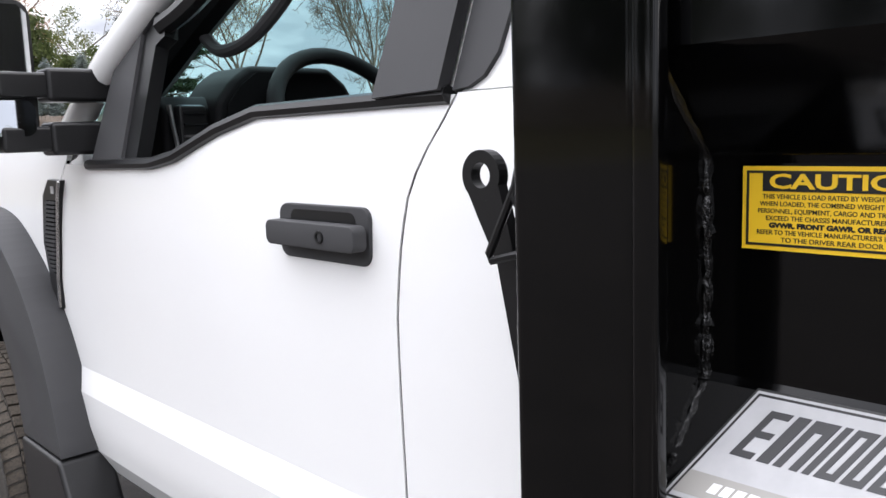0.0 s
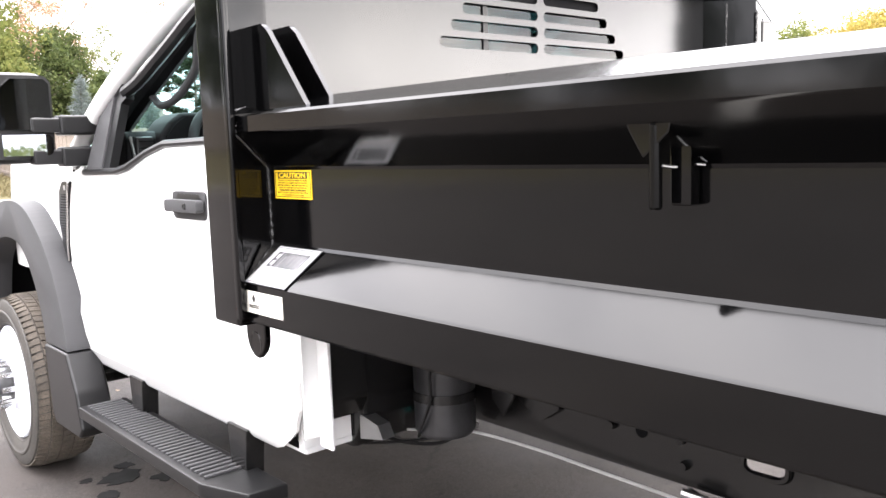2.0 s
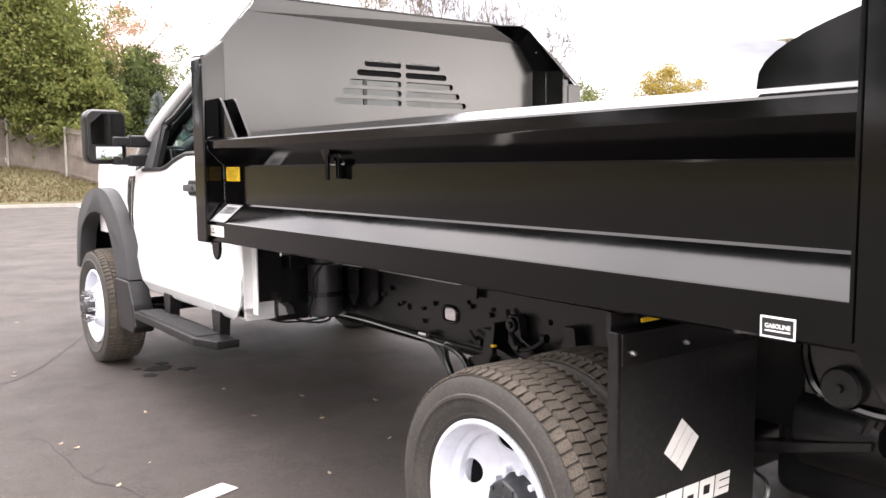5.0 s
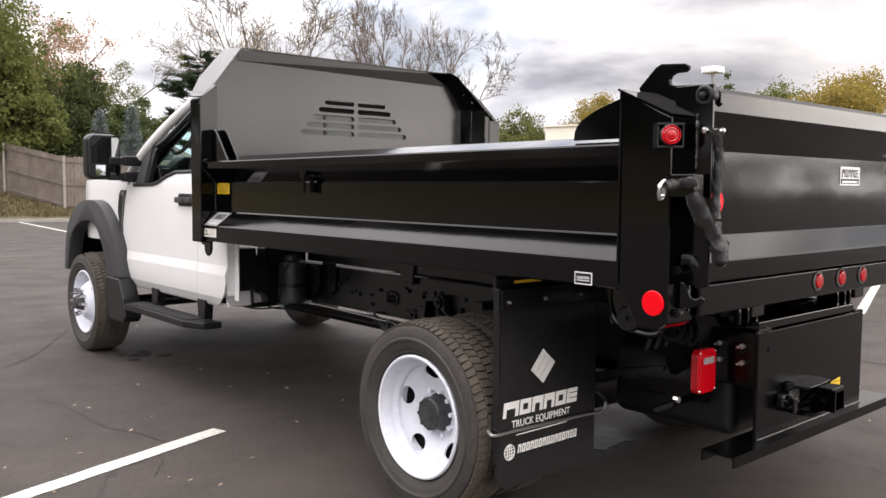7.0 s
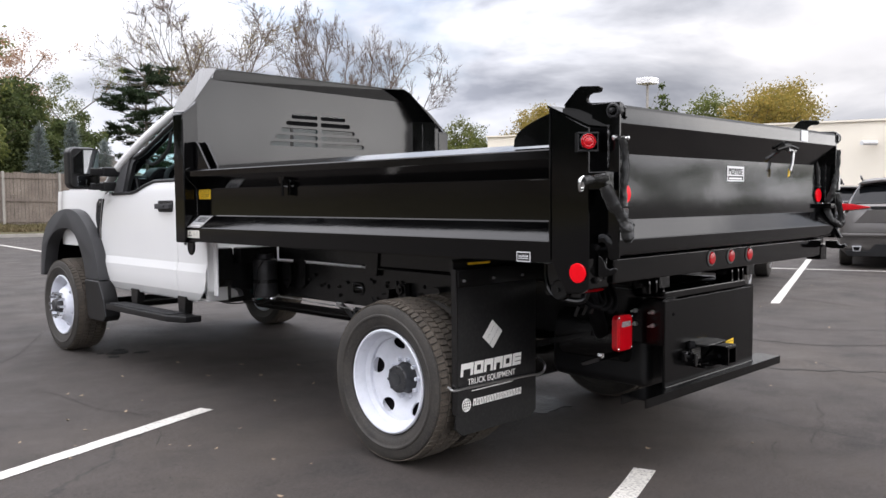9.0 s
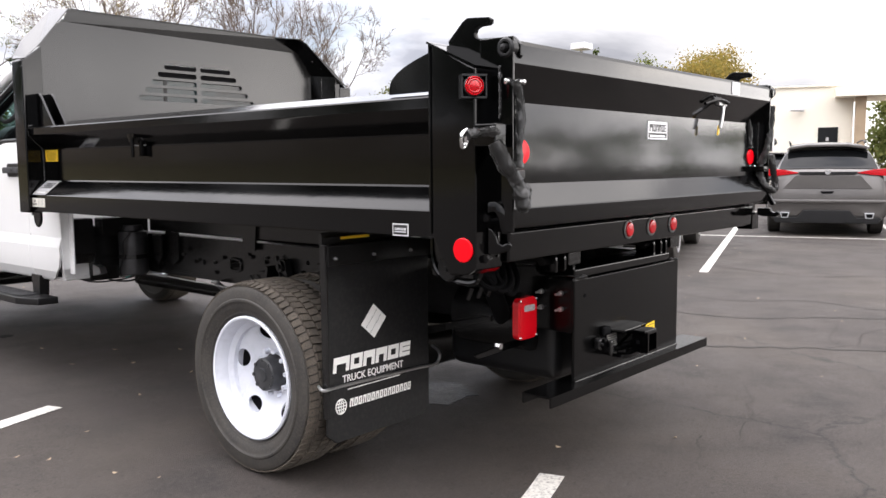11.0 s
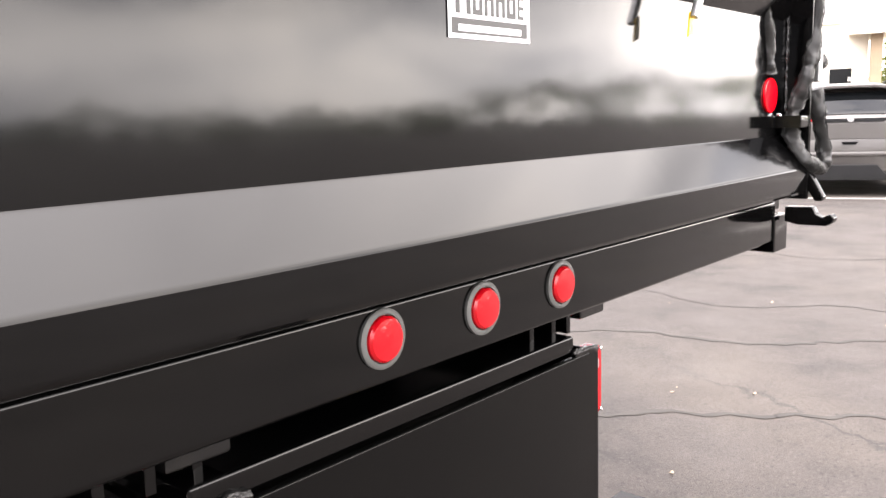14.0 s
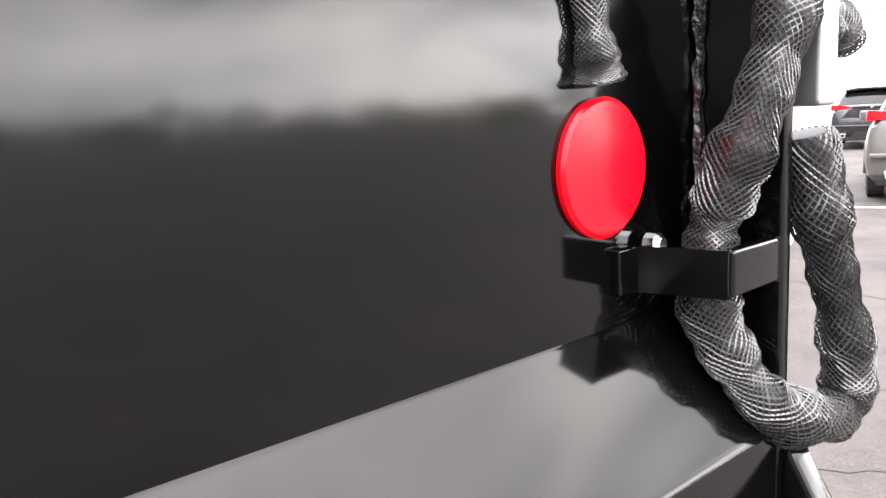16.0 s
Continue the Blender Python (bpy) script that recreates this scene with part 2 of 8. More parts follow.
M_YELLOW = material("yellow_label", (0.86, 0.55, 0.02), 0.35, color2=(0.82, 0.52, 0.02), scale=10)
M_LABELB = material("black_label_print", (0.012, 0.012, 0.012), 0.4)
M_LABELW = material("white_label", (0.74, 0.74, 0.75), 0.35, color2=(0.68, 0.68, 0.69), scale=12)
M_CREAM = material("cream_label", (0.68, 0.66, 0.59), 0.45, color2=(0.62, 0.60, 0.54), scale=12)
M_GREYP = material("grey_print", (0.30, 0.29, 0.27), 0.5)
M_TAPE = material("silver_label", (0.55, 0.56, 0.58), 0.3, metal=0.6, color2=(0.6, 0.6, 0.62), scale=20)
M_SLEEVE = material("black_woven_sleeve", (0.006, 0.006, 0.0065), 0.40, spec=0.5, color2=(0.012, 0.012, 0.012), scale=25)
M_MESH = material("dark_sleeve_thread", (0.035, 0.035, 0.034), 0.24, spec=0.6, coat=0.15, coat_rough=0.15)
M_TEAL = material("teal_tag", (0.02, 0.45, 0.42), 0.5)
M_CABLE = material("pale_cable", (0.42, 0.42, 0.41), 0.4, color2=(0.34, 0.34, 0.33), scale=30)
M_INT = material("black_interior_plastic", (0.005, 0.005, 0.0055), 0.62, spec=0.10, color2=(0.011, 0.011, 0.012), scale=6, bump=0.1, bump_scale=400, bump_dist=0.0006)
M_SEAT = material("dark_seat_cloth", (0.02, 0.02, 0.022), 0.9, color2=(0.03, 0.03, 0.03), scale=60)
M_GAP = material("dark_gap", (0.004, 0.004, 0.0045), 0.85, spec=0.08)
M_REARGLASS = glass("dark_rear_glass", (0.085, 0.145, 0.145))
M_CANISTER = material("dull_coated_steel", (0.09, 0.09, 0.095), 0.38, metal=0.7, color2=(0.05, 0.05, 0.052), scale=9, rough_var=0.1)
M_SHIELDGLASS = glass("tinted_windscreen_glass", (0.60, 0.88, 0.86))
M_DARKGLASS = material("dark_privacy_glass", (0.004, 0.0045, 0.005), 0.05, spec=0.22)
M_MIRROR = material("mirror_glass", (0.75, 0.77, 0.78), 0.02, metal=1.0)

# ---- mesh helpers ----
def part(name, bm, mat, parent=None, label="", sharp=35, smooth=True):
    """Links a bmesh as one mesh object under a thing or a part. Places are in the world, as every parent stands at the origin."""
    me = bpy.data.meshes.new(name)
    bmesh.ops.recalc_face_normals(bm, faces=bm.faces)
    bm.to_mesh(me)
    bm.free()
    me.materials.append(mat)
    if smooth:
        me.shade_smooth()
        me.set_sharp_from_angle(angle=radians(sharp))
    ob = new(name, me)
    if smooth and len(me.polygons) < 400:
        wnm = ob.modifiers.new("flat_faces", "WEIGHTED_NORMAL")
        wnm.keep_sharp = True
    if parent is not None:
        ob.parent = parent
    if label:
        ob["label"] = label
    return ob


def raw(name, verts, faces, mat, parent=None, label=""):
    """Like part(), from arrays of corners and faces."""
    me = bpy.data.meshes.new(name)
    me.from_pydata(verts, [], faces)
    me.materials.append(mat)
    ob = new(name, me)
    if parent is not None:
        ob.parent = parent
    if label:
        ob["label"] = label
    return ob


def again(ob, name, m, parent):
    """A further piece on the mesh of ob, at the pose m."""
    o = new(name, ob.data)
    o.matrix_basis = m
    o.parent = parent
    return o


def box(x0, x1, y0, y1, z0, z1, bevel=0.0, seg=2, bm=None):
    own = bm is None
    bm = bmesh.new() if own else bm
    made = bmesh.ops.create_cube(bm, size=1.0, matrix=Matrix.LocRotScale(((x0 + x1) / 2, (y0 + y1) / 2, (z0 + z1) / 2), None, (abs(x1 - x0), abs(y1 - y0), abs(z1 - z0))))
    if bevel:
        edges = list({e for v in made["verts"] for e in v.link_edges})
        bmesh.ops.bevel(bm, geom=edges, offset=bevel, segments=seg, profile=0.5, affect="EDGES")
    return bm


def prism(points, axis, a, b, bevel=0.0, seg=2, bm=None):
    """A flat outline drawn out along an axis from a to b. For "x" the outline is in (y, z), for "y" in (x, z), for "z" in (x, y)."""
    bm = bmesh.new() if bm is None else bm
    def at(p, c):
        return {"x": (c, p[0], p[1]), "y": (p[0], c, p[1]), "z": (p[0], p[1], c)}[axis]
    lo, hi = [bm.verts.new(at(p, a)) for p in points], [bm.verts.new(at(p, b)) for p in points]
    n = len(points)
    faces = [bm.faces.new(lo), bm.faces.new(hi)] + [bm.faces.new((lo[i], lo[(i + 1) % n], hi[(i + 1) % n], hi[i])) for i in range(n)]
    bmesh.ops.recalc_face_normals(bm, faces=faces)
    if bevel:
        edges = list({e for v in lo + hi for e in v.link_edges})
        bmesh.ops.bevel(bm, geom=edges, offset=bevel, segments=seg, profile=0.5, affect="EDGES", clamp_overlap=True)
    return bm


def rounded(w, h, r, n=5, cx=0.0, cy=0.0):
    """The outline of a rectangle with round corners."""
    out = []
    for k, (sx, sy) in enumerate(((1, 1), (-1, 1), (-1, -1), (1, -1))):
        for i in range(n + 1):
            a = math.pi / 2 * (k + i / n)
            out.append((cx + sx * (w / 2 - r) + r * math.cos(a), cy + sy * (h / 2 - r) + r * math.sin(a)))
    return out


def lathe(profile, centre, axis="x", n=48, bm=None):
    """A profile of (along the axis, radius) turned round the axis through the centre; both ends closed unless the radius is zero."""
    bm = bmesh.new() if bm is None else bm
    rings = []
    for s, r in profile:
        ring = []
        for i in range(n):
            a = 2 * math.pi * i / n
            c, d = r * math.cos(a), r * math.sin(a)
            p = {"x": (s, c, d), "y": (c, s, d), "z": (c, d, s)}[axis]
            ring.append(bm.verts.new([p[k] + centre[k] for k in range(3)]))
        rings.append(ring)
    for r0, r1 in zip(rings, rings[1:]):
        for i in range(n):
            bm.faces.new((r0[i], r0[(i + 1) % n], r1[(i + 1) % n], r1[i]))
    for ring in (rings[0], rings[-1]):
        bm.faces.new(ring)
    return bm


def cyl(p0, p1, r, n=16, r2=None, bm=None):
    """A round bar from p0 to p1."""
    bm = bmesh.new() if bm is None else bm
    p0, p1 = Vector(p0), Vector(p1)
    q = (p1 - p0).to_track_quat("Z", "Y").to_matrix().to_4x4()
    bmesh.ops.create_cone(bm, cap_ends=True, segments=n, radius1=r, radius2=r if r2 is None else r2, depth=(p1 - p0).length, matrix=Matrix.Translation((p0 + p1) / 2) @ q)
    return bm


def smooth_path(points, steps=6):
    """A Catmull-Rom curve through the points."""
    pts = [Vector(p) for p in points]
    pts = [2 * pts[0] - pts[1]] + pts + [2 * pts[-1] - pts[-2]]
    out = []
    for i in range(1, len(pts) - 2):
        a, b, c, d = pts[i - 1 : i + 3]
        for k in range(steps):
            t = k / steps
            out.append(0.5 * (2 * b + (c - a) * t + (2 * a - 5 * b + 4 * c - d) * t * t + (3 * b - a - 3 * c + d) * t**3))
    return out + [pts[-2]]


def tube(path, r, n=10, closed=False, bm=None):
    """A round rod along a path; r is a number or a function of the share of the way."""
    bm = bmesh.new() if bm is None else bm
    path = [Vector(p) for p in path]
    rings, up, m = [], None, len(path)
    for i, p in enumerate(path):
        d = path[(i + 1) % m] - path[i - 1] if closed else path[min(i + 1, m - 1)] - path[max(i - 1, 0)]
        d.normalize()
        if up is None:
            up = d.orthogonal().normalized()
        up = (up - d * up.dot(d)).normalized()
        side = d.cross(up)
        rr = r(i / (m - 1)) if callable(r) else r
        rings.append([bm.verts.new(p + rr * (math.cos(2 * math.pi * k / n) * up + math.sin(2 * math.pi * k / n) * side)) for k in range(n)])
    pairs = list(zip(rings, rings[1:])) + ([(rings[-1], rings[0])] if closed else [])
    for a, b in pairs:
        for k in range(n):
            bm.faces.new((a[k], a[(k + 1) % n], b[(k + 1) % n], b[k]))
    if not closed:
        bm.faces.new(rings[0]), bm.faces.new(rings[-1])
    return bm


def weld(path, r=0.006, seed=1, bm=None):
    """A lumpy bead along a path."""
    rnd = random.Random(seed)
    pts = []
    path = [Vector(p) for p in path]
    for a, b in zip(path, path[1:]):
        k = max(2, int((b - a).length / 0.007))
        pts += [a.lerp(b, i / k) for i in range(k)]
    pts.append(path[-1])
    pts = [p + Vector([rnd.uniform(-0.25, 0.25) * r for _ in range(3)]) for p in pts]
    vals = [r * rnd.uniform(0.65, 1.25) for _ in pts]
    return tube(pts, lambda s: vals[min(int(s * (len(vals) - 1) + 0.5), len(vals) - 1)], 6, bm=bm)


def sheet(points, t, bm=None):
    """A plate of thickness t on the polygon of 3D points (thickened along its normal)."""
    bm = bmesh.new() if bm is None else bm
    pts = [Vector(p) for p in points]
    nrm = (pts[1] - pts[0]).cross(pts[2] - pts[0]).normalized() * t
    a, b = [bm.verts.new(p) for p in pts], [bm.verts.new(p - nrm) for p in pts]
    n = len(pts)
    bm.faces.new(a), bm.faces.new(b)
    for i in range(n):
        bm.faces.new((a[i], a[(i + 1) % n], b[(i + 1) % n], b[i]))
    return bm


def thing(name, label, category, group="", kind=""):
    return tagged(new(name), label, category, group, kind)


def letters(text, size, m, mat, parent, name, depth=0.0006, bold=0.0, label="", width=None):
    """Raised lettering in the built-in font at the pose m, turned into a mesh."""
    cu = bpy.data.curves.new(name, "FONT")
    cu.body, cu.size, cu.extrude, cu.offset, cu.align_x, cu.align_y = text, size, depth, bold, "CENTER", "CENTER"
    cu.resolution_u = 3
    tmp = bpy.data.objects.new(name, cu)
    scene.collection.objects.link(tmp)
    bpy.context.view_layer.update()
    me = bpy.data.meshes.new_from_object(tmp.evaluated_get(bpy.context.evaluated_depsgraph_get()))
    bpy.data.objects.remove(tmp)
    me.materials.clear()
    me.materials.append(mat)
    if width:
        xs = [v.co.x for v in me.vertices]
        me.transform(Matrix.Diagonal((width / (max(xs) - min(xs)), 1, 1, 1)))
    me.transform(m)
    ob = new(name, me)
    ob.parent = parent
    if label:
        ob["label"] = label
    return ob


def face_frame(origin, right, up):
    """The pose of a label: x to the right along its face, y up, z out of it."""
    r, u = Vector(right).normalized(), Vector(up).normalized()
    u = (u - r * u.dot(r)).normalized()
    n = r.cross(u)
    return Matrix(((r.x, u.x, n.x, origin[0]), (r.y, u.y, n.y, origin[1]), (r.z, u.z, n.z, origin[2]), (0, 0, 0, 1)))


def plate(m, x0, x1, y0, y1, z0, z1, bm=None):
    """A small slab in the axes of a label's pose."""
    own = bmesh.new() if bm is None else bm
    bmesh.ops.create_cube(own, size=1.0, matrix=m @ Matrix.LocRotScale(((x0 + x1) / 2, (y0 + y1) / 2, (z0 + z1) / 2), None, (x1 - x0, y1 - y0, z1 - z0)))
    return own


def ring_frame(m, w, h, inset, line, z0, z1):
    """A thin printed border, inset from a label's edge."""
    bm = bmesh.new()
    a, b = w / 2 - inset, h / 2 - inset
    plate(m, -a, a, b - line, b, z0, z1, bm), plate(m, -a, a, -b, -b + line, z0, z1, bm)
    plate(m, -a, -a + line, -b + line, b - line, z0, z1, bm), plate(m, a - line, a, -b + line, b - line, z0, z1, bm)
    return bm


# ---- ground ----
U, V = Vector((0.949, 0.316, 0)), Vector((-0.316, 0.949, 0))   # along and across the parking stalls


def lot(u, v, z=0.0):
    p = U * u + V * v
    return (p.x, p.y, z)


def asphalt_material():
    m = bpy.data.materials.new("worn_asphalt")
    m.use_nodes = True
    nt = m.node_tree
    p = nt.nodes["Principled BSDF"]
    co = nt.nodes.new("ShaderNodeTexCoord")
    def noise_tex(scale, detail, rough=0.5):
        n = nt.nodes.new("ShaderNodeTexNoise")
        n.inputs["Scale"].default_value, n.inputs["Detail"].default_value, n.inputs["Roughness"].default_value = scale, detail, rough
        nt.links.new(co.outputs["Object"], n.inputs["Vector"])
        return n
    def mapped(src, a, b, c=0.0, d=1.0):
        k = nt.nodes.new("ShaderNodeMapRange")
        for key, val in (("From Min", a), ("From Max", b), ("To Min", c), ("To Max", d)):
            k.inputs[key].default_value = val
        nt.links.new(src, k.inputs["Value"])
        return k.outputs["Result"]
    def mixed(fac, a, b):
        x = nt.nodes.new("ShaderNodeMix")
        x.data_type = "RGBA"
        nt.links.new(fac, x.inputs["Factor"])
        for key, val in (("A", a), ("B", b)):
            if isinstance(val, tuple):
                x.inputs[key].default_value = (*val, 1)
            else:
                nt.links.new(val, x.inputs[key])
        return x.outputs["Result"]
    big, mid, fine = noise_tex(0.22, 5), noise_tex(1.7, 6, 0.6), noise_tex(190, 3, 0.7)
    c = mixed(mapped(big.outputs["Fac"], 0.35, 0.68), (0.0355, 0.0297, 0.0268), (0.0505, 0.0420, 0.0372))
    c = mixed(mapped(mid.outputs["Fac"], 0.52, 0.75), c, (0.024, 0.023, 0.0225))
    c = mixed(mapped(noise_tex(0.55, 7, 0.62).outputs["Fac"], 0.50, 0.68, 0, 0.75), c, (0.067, 0.0556, 0.0463))
    c = mixed(mapped(fine.outputs["Fac"], 0.52, 0.72, 0, 0.5), c, (0.090, 0.079, 0.071))
    c = mixed(mapped(noise_tex(75, 2, 0.6).outputs["Fac"], 0.55, 0.66, 0, 0.38), c, (0.11, 0.098, 0.088))
    c = mixed(mapped(noise_tex(20, 4, 0.7).outputs["Fac"], 0.55, 0.68, 0, 0.35), c, (0.080, 0.069, 0.060))
    c = mixed(mapped(noise_tex(26, 4, 0.7).outputs["Fac"], 0.60, 0.70, 0, 0.5), c, (0.020, 0.018, 0.017))
    c = mixed(mapped(noise_tex(48, 2, 0.6).outputs["Fac"], 0.61, 0.68, 0, 0.7), c, (0.012, 0.011, 0.0105))
    c = mixed(mapped(noise_tex(420, 2).outputs["Fac"], 0.56, 0.7, 0, 0.6), c, (0.02, 0.02, 0.02))
    # hairline cracks
    vo = nt.nodes.new("ShaderNodeTexVoronoi")
    vo.feature = "DISTANCE_TO_EDGE"
    vo.inputs["Scale"].default_value = 0.33
    warp = nt.nodes.new("ShaderNodeMix")
    warp.data_type = "VECTOR"
    warp.inputs["Factor"].default_value = 0.35
    wn2 = noise_tex(1.1, 6, 0.65)
    nt.links.new(co.outputs["Object"], warp.inputs["A"])
    nt.links.new(wn2.outputs["Color"], warp.inputs["B"])
    nt.links.new(warp.outputs["Result"], vo.inputs["Vector"])
    crack = mapped(vo.outputs["Distance"], 0.0, 0.0028, 0.75, 0.0)
    gate = mapped(noise_tex(0.4, 2).outputs["Fac"], 0.48, 0.56)
    mul = nt.nodes.new("ShaderNodeMath")
    mul.operation = "MULTIPLY"
    nt.links.new(crack, mul.inputs[0])
    nt.links.new(gate, mul.inputs[1])
    c = mixed(mul.outputs[0], c, (0.016, 0.0155, 0.015))
    nt.links.new(c, p.inputs["Base Color"])
    p.inputs["Specular IOR Level"].default_value = 0.30
    nt.links.new(mapped(mid.outputs["Fac"], 0.3, 0.7, 0.62, 0.85), p.inputs["Roughness"])
    b = nt.nodes.new("ShaderNodeBump")
    b.inputs["Strength"].default_value, b.inputs["Distance"].default_value = 0.9, 0.005
    nt.links.new(fine.outputs["Fac"], b.inputs["Height"])
    nt.links.new(b.outputs["Normal"], p.inputs["Normal"])
    return m


M_ASPHALT = asphalt_material()
bm = bmesh.new()
bmesh.ops.create_grid(bm, x_segments=60, y_segments=60, size=700)
ground = part("ground", bm, M_ASPHALT, None, smooth=False)
tagged(ground, "weathered dark grey asphalt of a parking lot", "ground", kind="structure")

M_LINE = material("worn_white_road_paint", (0.66, 0.64, 0.59), 0.75, color2=(0.52, 0.50, 0.46), scale=5, fine=(0.22, 0.21, 0.2), fine_scale=70, bump=0.3, bump_scale=200)


def stripe(u0, v0, u1, v1, w=0.105, seed=0):
    """A painted line with slightly ragged edges, 4 mm proud of the asphalt."""
    rnd = random.Random(seed)
    a, b = U * u0 + V * v0, U * u1 + V * v1
    d = (b - a).normalized()
    s = Vector((-d.y, d.x, 0)) * w / 2
    n = max(2, int((b - a).length / 0.12))
    lo, hi = [], []
    bm = bmesh.new()
    for i in range(n + 1):
        p = a.lerp(b, i / n)
        lo.append(bm.verts.new(p - s * rnd.uniform(0.93, 1.05) + Vector((0, 0, 0.004))))
        hi.append(bm.verts.new(p + s * rnd.uniform(0.93, 1.05) + Vector((0, 0, 0.004))))
    for i in range(n):
        bm.faces.new((lo[i], lo[i + 1], hi[i + 1], hi[i]))
    return tagged(part("parking_line", bm, M_LINE, None, smooth=False), "worn white painted parking line on asphalt", "parking line", "parking lines", "structure")


stripe(-6.2, 1.905, -0.735, 1.905, seed=1)
stripe(-6.2, -0.77, -0.735, -0.77, seed=2)
for k in range(-2, 3):
    stripe(6.02, -0.77 + 2.67 * k, 16.6, -0.77 + 2.67 * k, seed=10 + k)
stripe(11.25, -14, 11.25, 14, 0.1, seed=3)
stripe(9.8, 16.8, 15.9, 31.1, seed=4)


def crack(points, w, seed):
    """A tar-dark crack in the asphalt, with side wander."""
    rnd = random.Random(seed)
    path = smooth_path([(*p, 0.003) for p in points], 9)
    bm = bmesh.new()
    prev = None
    for i, p in enumerate(path):
        d = (path[min(i + 1, len(path) - 1)] - path[max(i - 1, 0)]).normalized()
        s = Vector((-d.y, d.x, 0)) * w * rnd.uniform(0.35, 1.0)
        j = Vector((rnd.uniform(-1, 1), rnd.uniform(-1, 1), 0)) * w * 1.3
        now = (bm.verts.new(p + j - s), bm.verts.new(p + j + s))
        if prev:
            bm.faces.new((prev[0], now[0], now[1], prev[1]))
        prev = now
    return tagged(part("asphalt_crack", bm, M_CRACK, None, smooth=False), "dark irregular crack running across the asphalt", "crack", "asphalt cracks", "structure")


M_CRACK = material("crack_shadow", (0.021, 0.0182, 0.016), 0.9, color2=(0.038, 0.033, 0.0285), scale=3)
crack([(2.4, 0.9), (3.23, 0.59), (3.4, -0.22), (3.83, -0.77), (4.6, -1.9)], 0.022, 1)
crack([(1.4, 0.3), (2.02, -0.16), (2.3, -0.6), (2.61, -1.06), (3.2, -2.2)], 0.024, 2)
crack([(-1.78, 4.04), (-1.63, 4.17), (-1.46, 4.41), (-1.22, 4.83), (-0.89, 5.47)], 0.01, 20)
crack([(-1.88, 2.81), (-1.79, 2.68), (-1.76, 2.05), (-1.67, 1.85), (-1.61, 1.57)], 0.005, 21)
crack([(-1.76, 2.05), (-1.65, 2.16)], 0.004, 22)
crack([(-1.61, 1.57), (-1.70, 1.43), (-1.75, 1.26), (-1.86, 1.09)], 0.004, 23)
crack([(1.40, -1.04), (1.25, -1.11), (1.12, -1.19), (1.00, -1.20), (0.90, -1.27), (0.80, -1.29), (0.66, -1.31), (0.49, -1.36)], 0.0045, 8)
crack([(0.40, -1.22), (0.30, -1.24), (0.20, -1.30), (0.08, -1.34)], 0.0045, 9)
crack([(2.78, -1.20), (2.95, -1.06), (3.14, -1.00), (3.35, -0.97), (3.68, -0.91)], 0.0045, 10)
crack([(2.70, -1.12), (2.95, -1.24), (3.30, -1.17), (3.6, -1.24)], 0.0045, 11)
crack([(4.4, 0.9), (4.2, 0.2), (4.6, -0.4), (4.5, -1.0), (4.9, -1.6)], 0.010, 3)
crack([(-1.9, 5.2), (-2.2, 4.4), (-2.0, 3.7), (-2.5, 2.9), (-2.4, 2.2)], 0.012, 4)
crack([(-1.0, 8.6), (-1.9, 7.2), (-2.6, 6.6), (-3.6, 6.0)], 0.014, 5)
crack([(6.2, 2.4), (6.6, 1.4), (6.3, 0.2), (6.9, -0.8), (6.6, -2.4)], 0.012, 7)

# fallen leaves and crumbs on the asphalt
M_LITTER = material("dry_fallen_leaf", (0.34, 0.27, 0.19), 0.8, color2=(0.26, 0.19, 0.12), scale=3)
litter_spots = [(-0.12, 2.28), (0.99, 3.07), (0.34, 2.25), (-0.53, 2.17), (-0.80, 2.44), (-0.41, 2.63), (1.85, -1.32), (0.29, -1.14), (-0.16, -0.80), (-0.51, 2.22), (2.51, -0.26), (4.46, 0.0), (3.74, -0.92), (5.15, -0.57), (4.21, -0.74), (2.44, -0.27), (1.64, -0.65), (4.09, 0.54)]
rnd = random.Random(77)
litter_spots += [(rnd.uniform(1.2, 9.0), rnd.uniform(-2.5, 3.5)) for _ in range(34)] + [(rnd.uniform(-3.2, 0.8), rnd.uniform(1.0, 8.0)) for _ in range(30)] + [(rnd.uniform(-3.4, -1.2), rnd.uniform(-1.2, 2.6)) for _ in range(34)]
leaf_kinds = []
for x, y in litter_spots:
    turn, size = rnd.uniform(0, 360), rnd.uniform(0.25, 0.75)
    m = pose(x, y, 0.006, rnd.uniform(-14, 14), rnd.uniform(-14, 14), turn) @ Matrix.Scale(size, 4)
    if len(leaf_kinds) < 3:
        bm = bmesh.new()
        n = 9
        ring = [(0.026 * math.cos(2 * math.pi * i / n) * rnd.uniform(0.7, 1.1), 0.015 * math.sin(2 * math.pi * i / n) * rnd.uniform(0.7, 1.1), 0.004 * math.cos(4 * math.pi * i / n)) for i in range(n)]
        top, low = [bm.verts.new(p) for p in ring], [bm.verts.new((p[0], p[1], p[2] - 0.001)) for p in ring]
        bm.faces.new(top), bm.faces.new(low[::-1])
        for i in range(n):
            bm.faces.new((top[i], low[i], low[(i + 1) % n], top[(i + 1) % n]))
        leaf = part("fallen_leaf", bm, M_LITTER, None, smooth=False)
        leaf_kinds.append(leaf)
        leaf.matrix_basis = m
    else:
        leaf = new("fallen_leaf", rnd.choice(leaf_kinds).data)
        leaf.matrix_basis = m
    tagged(leaf, "small dry brown leaf lying on the asphalt", "leaf", "fallen leaves")
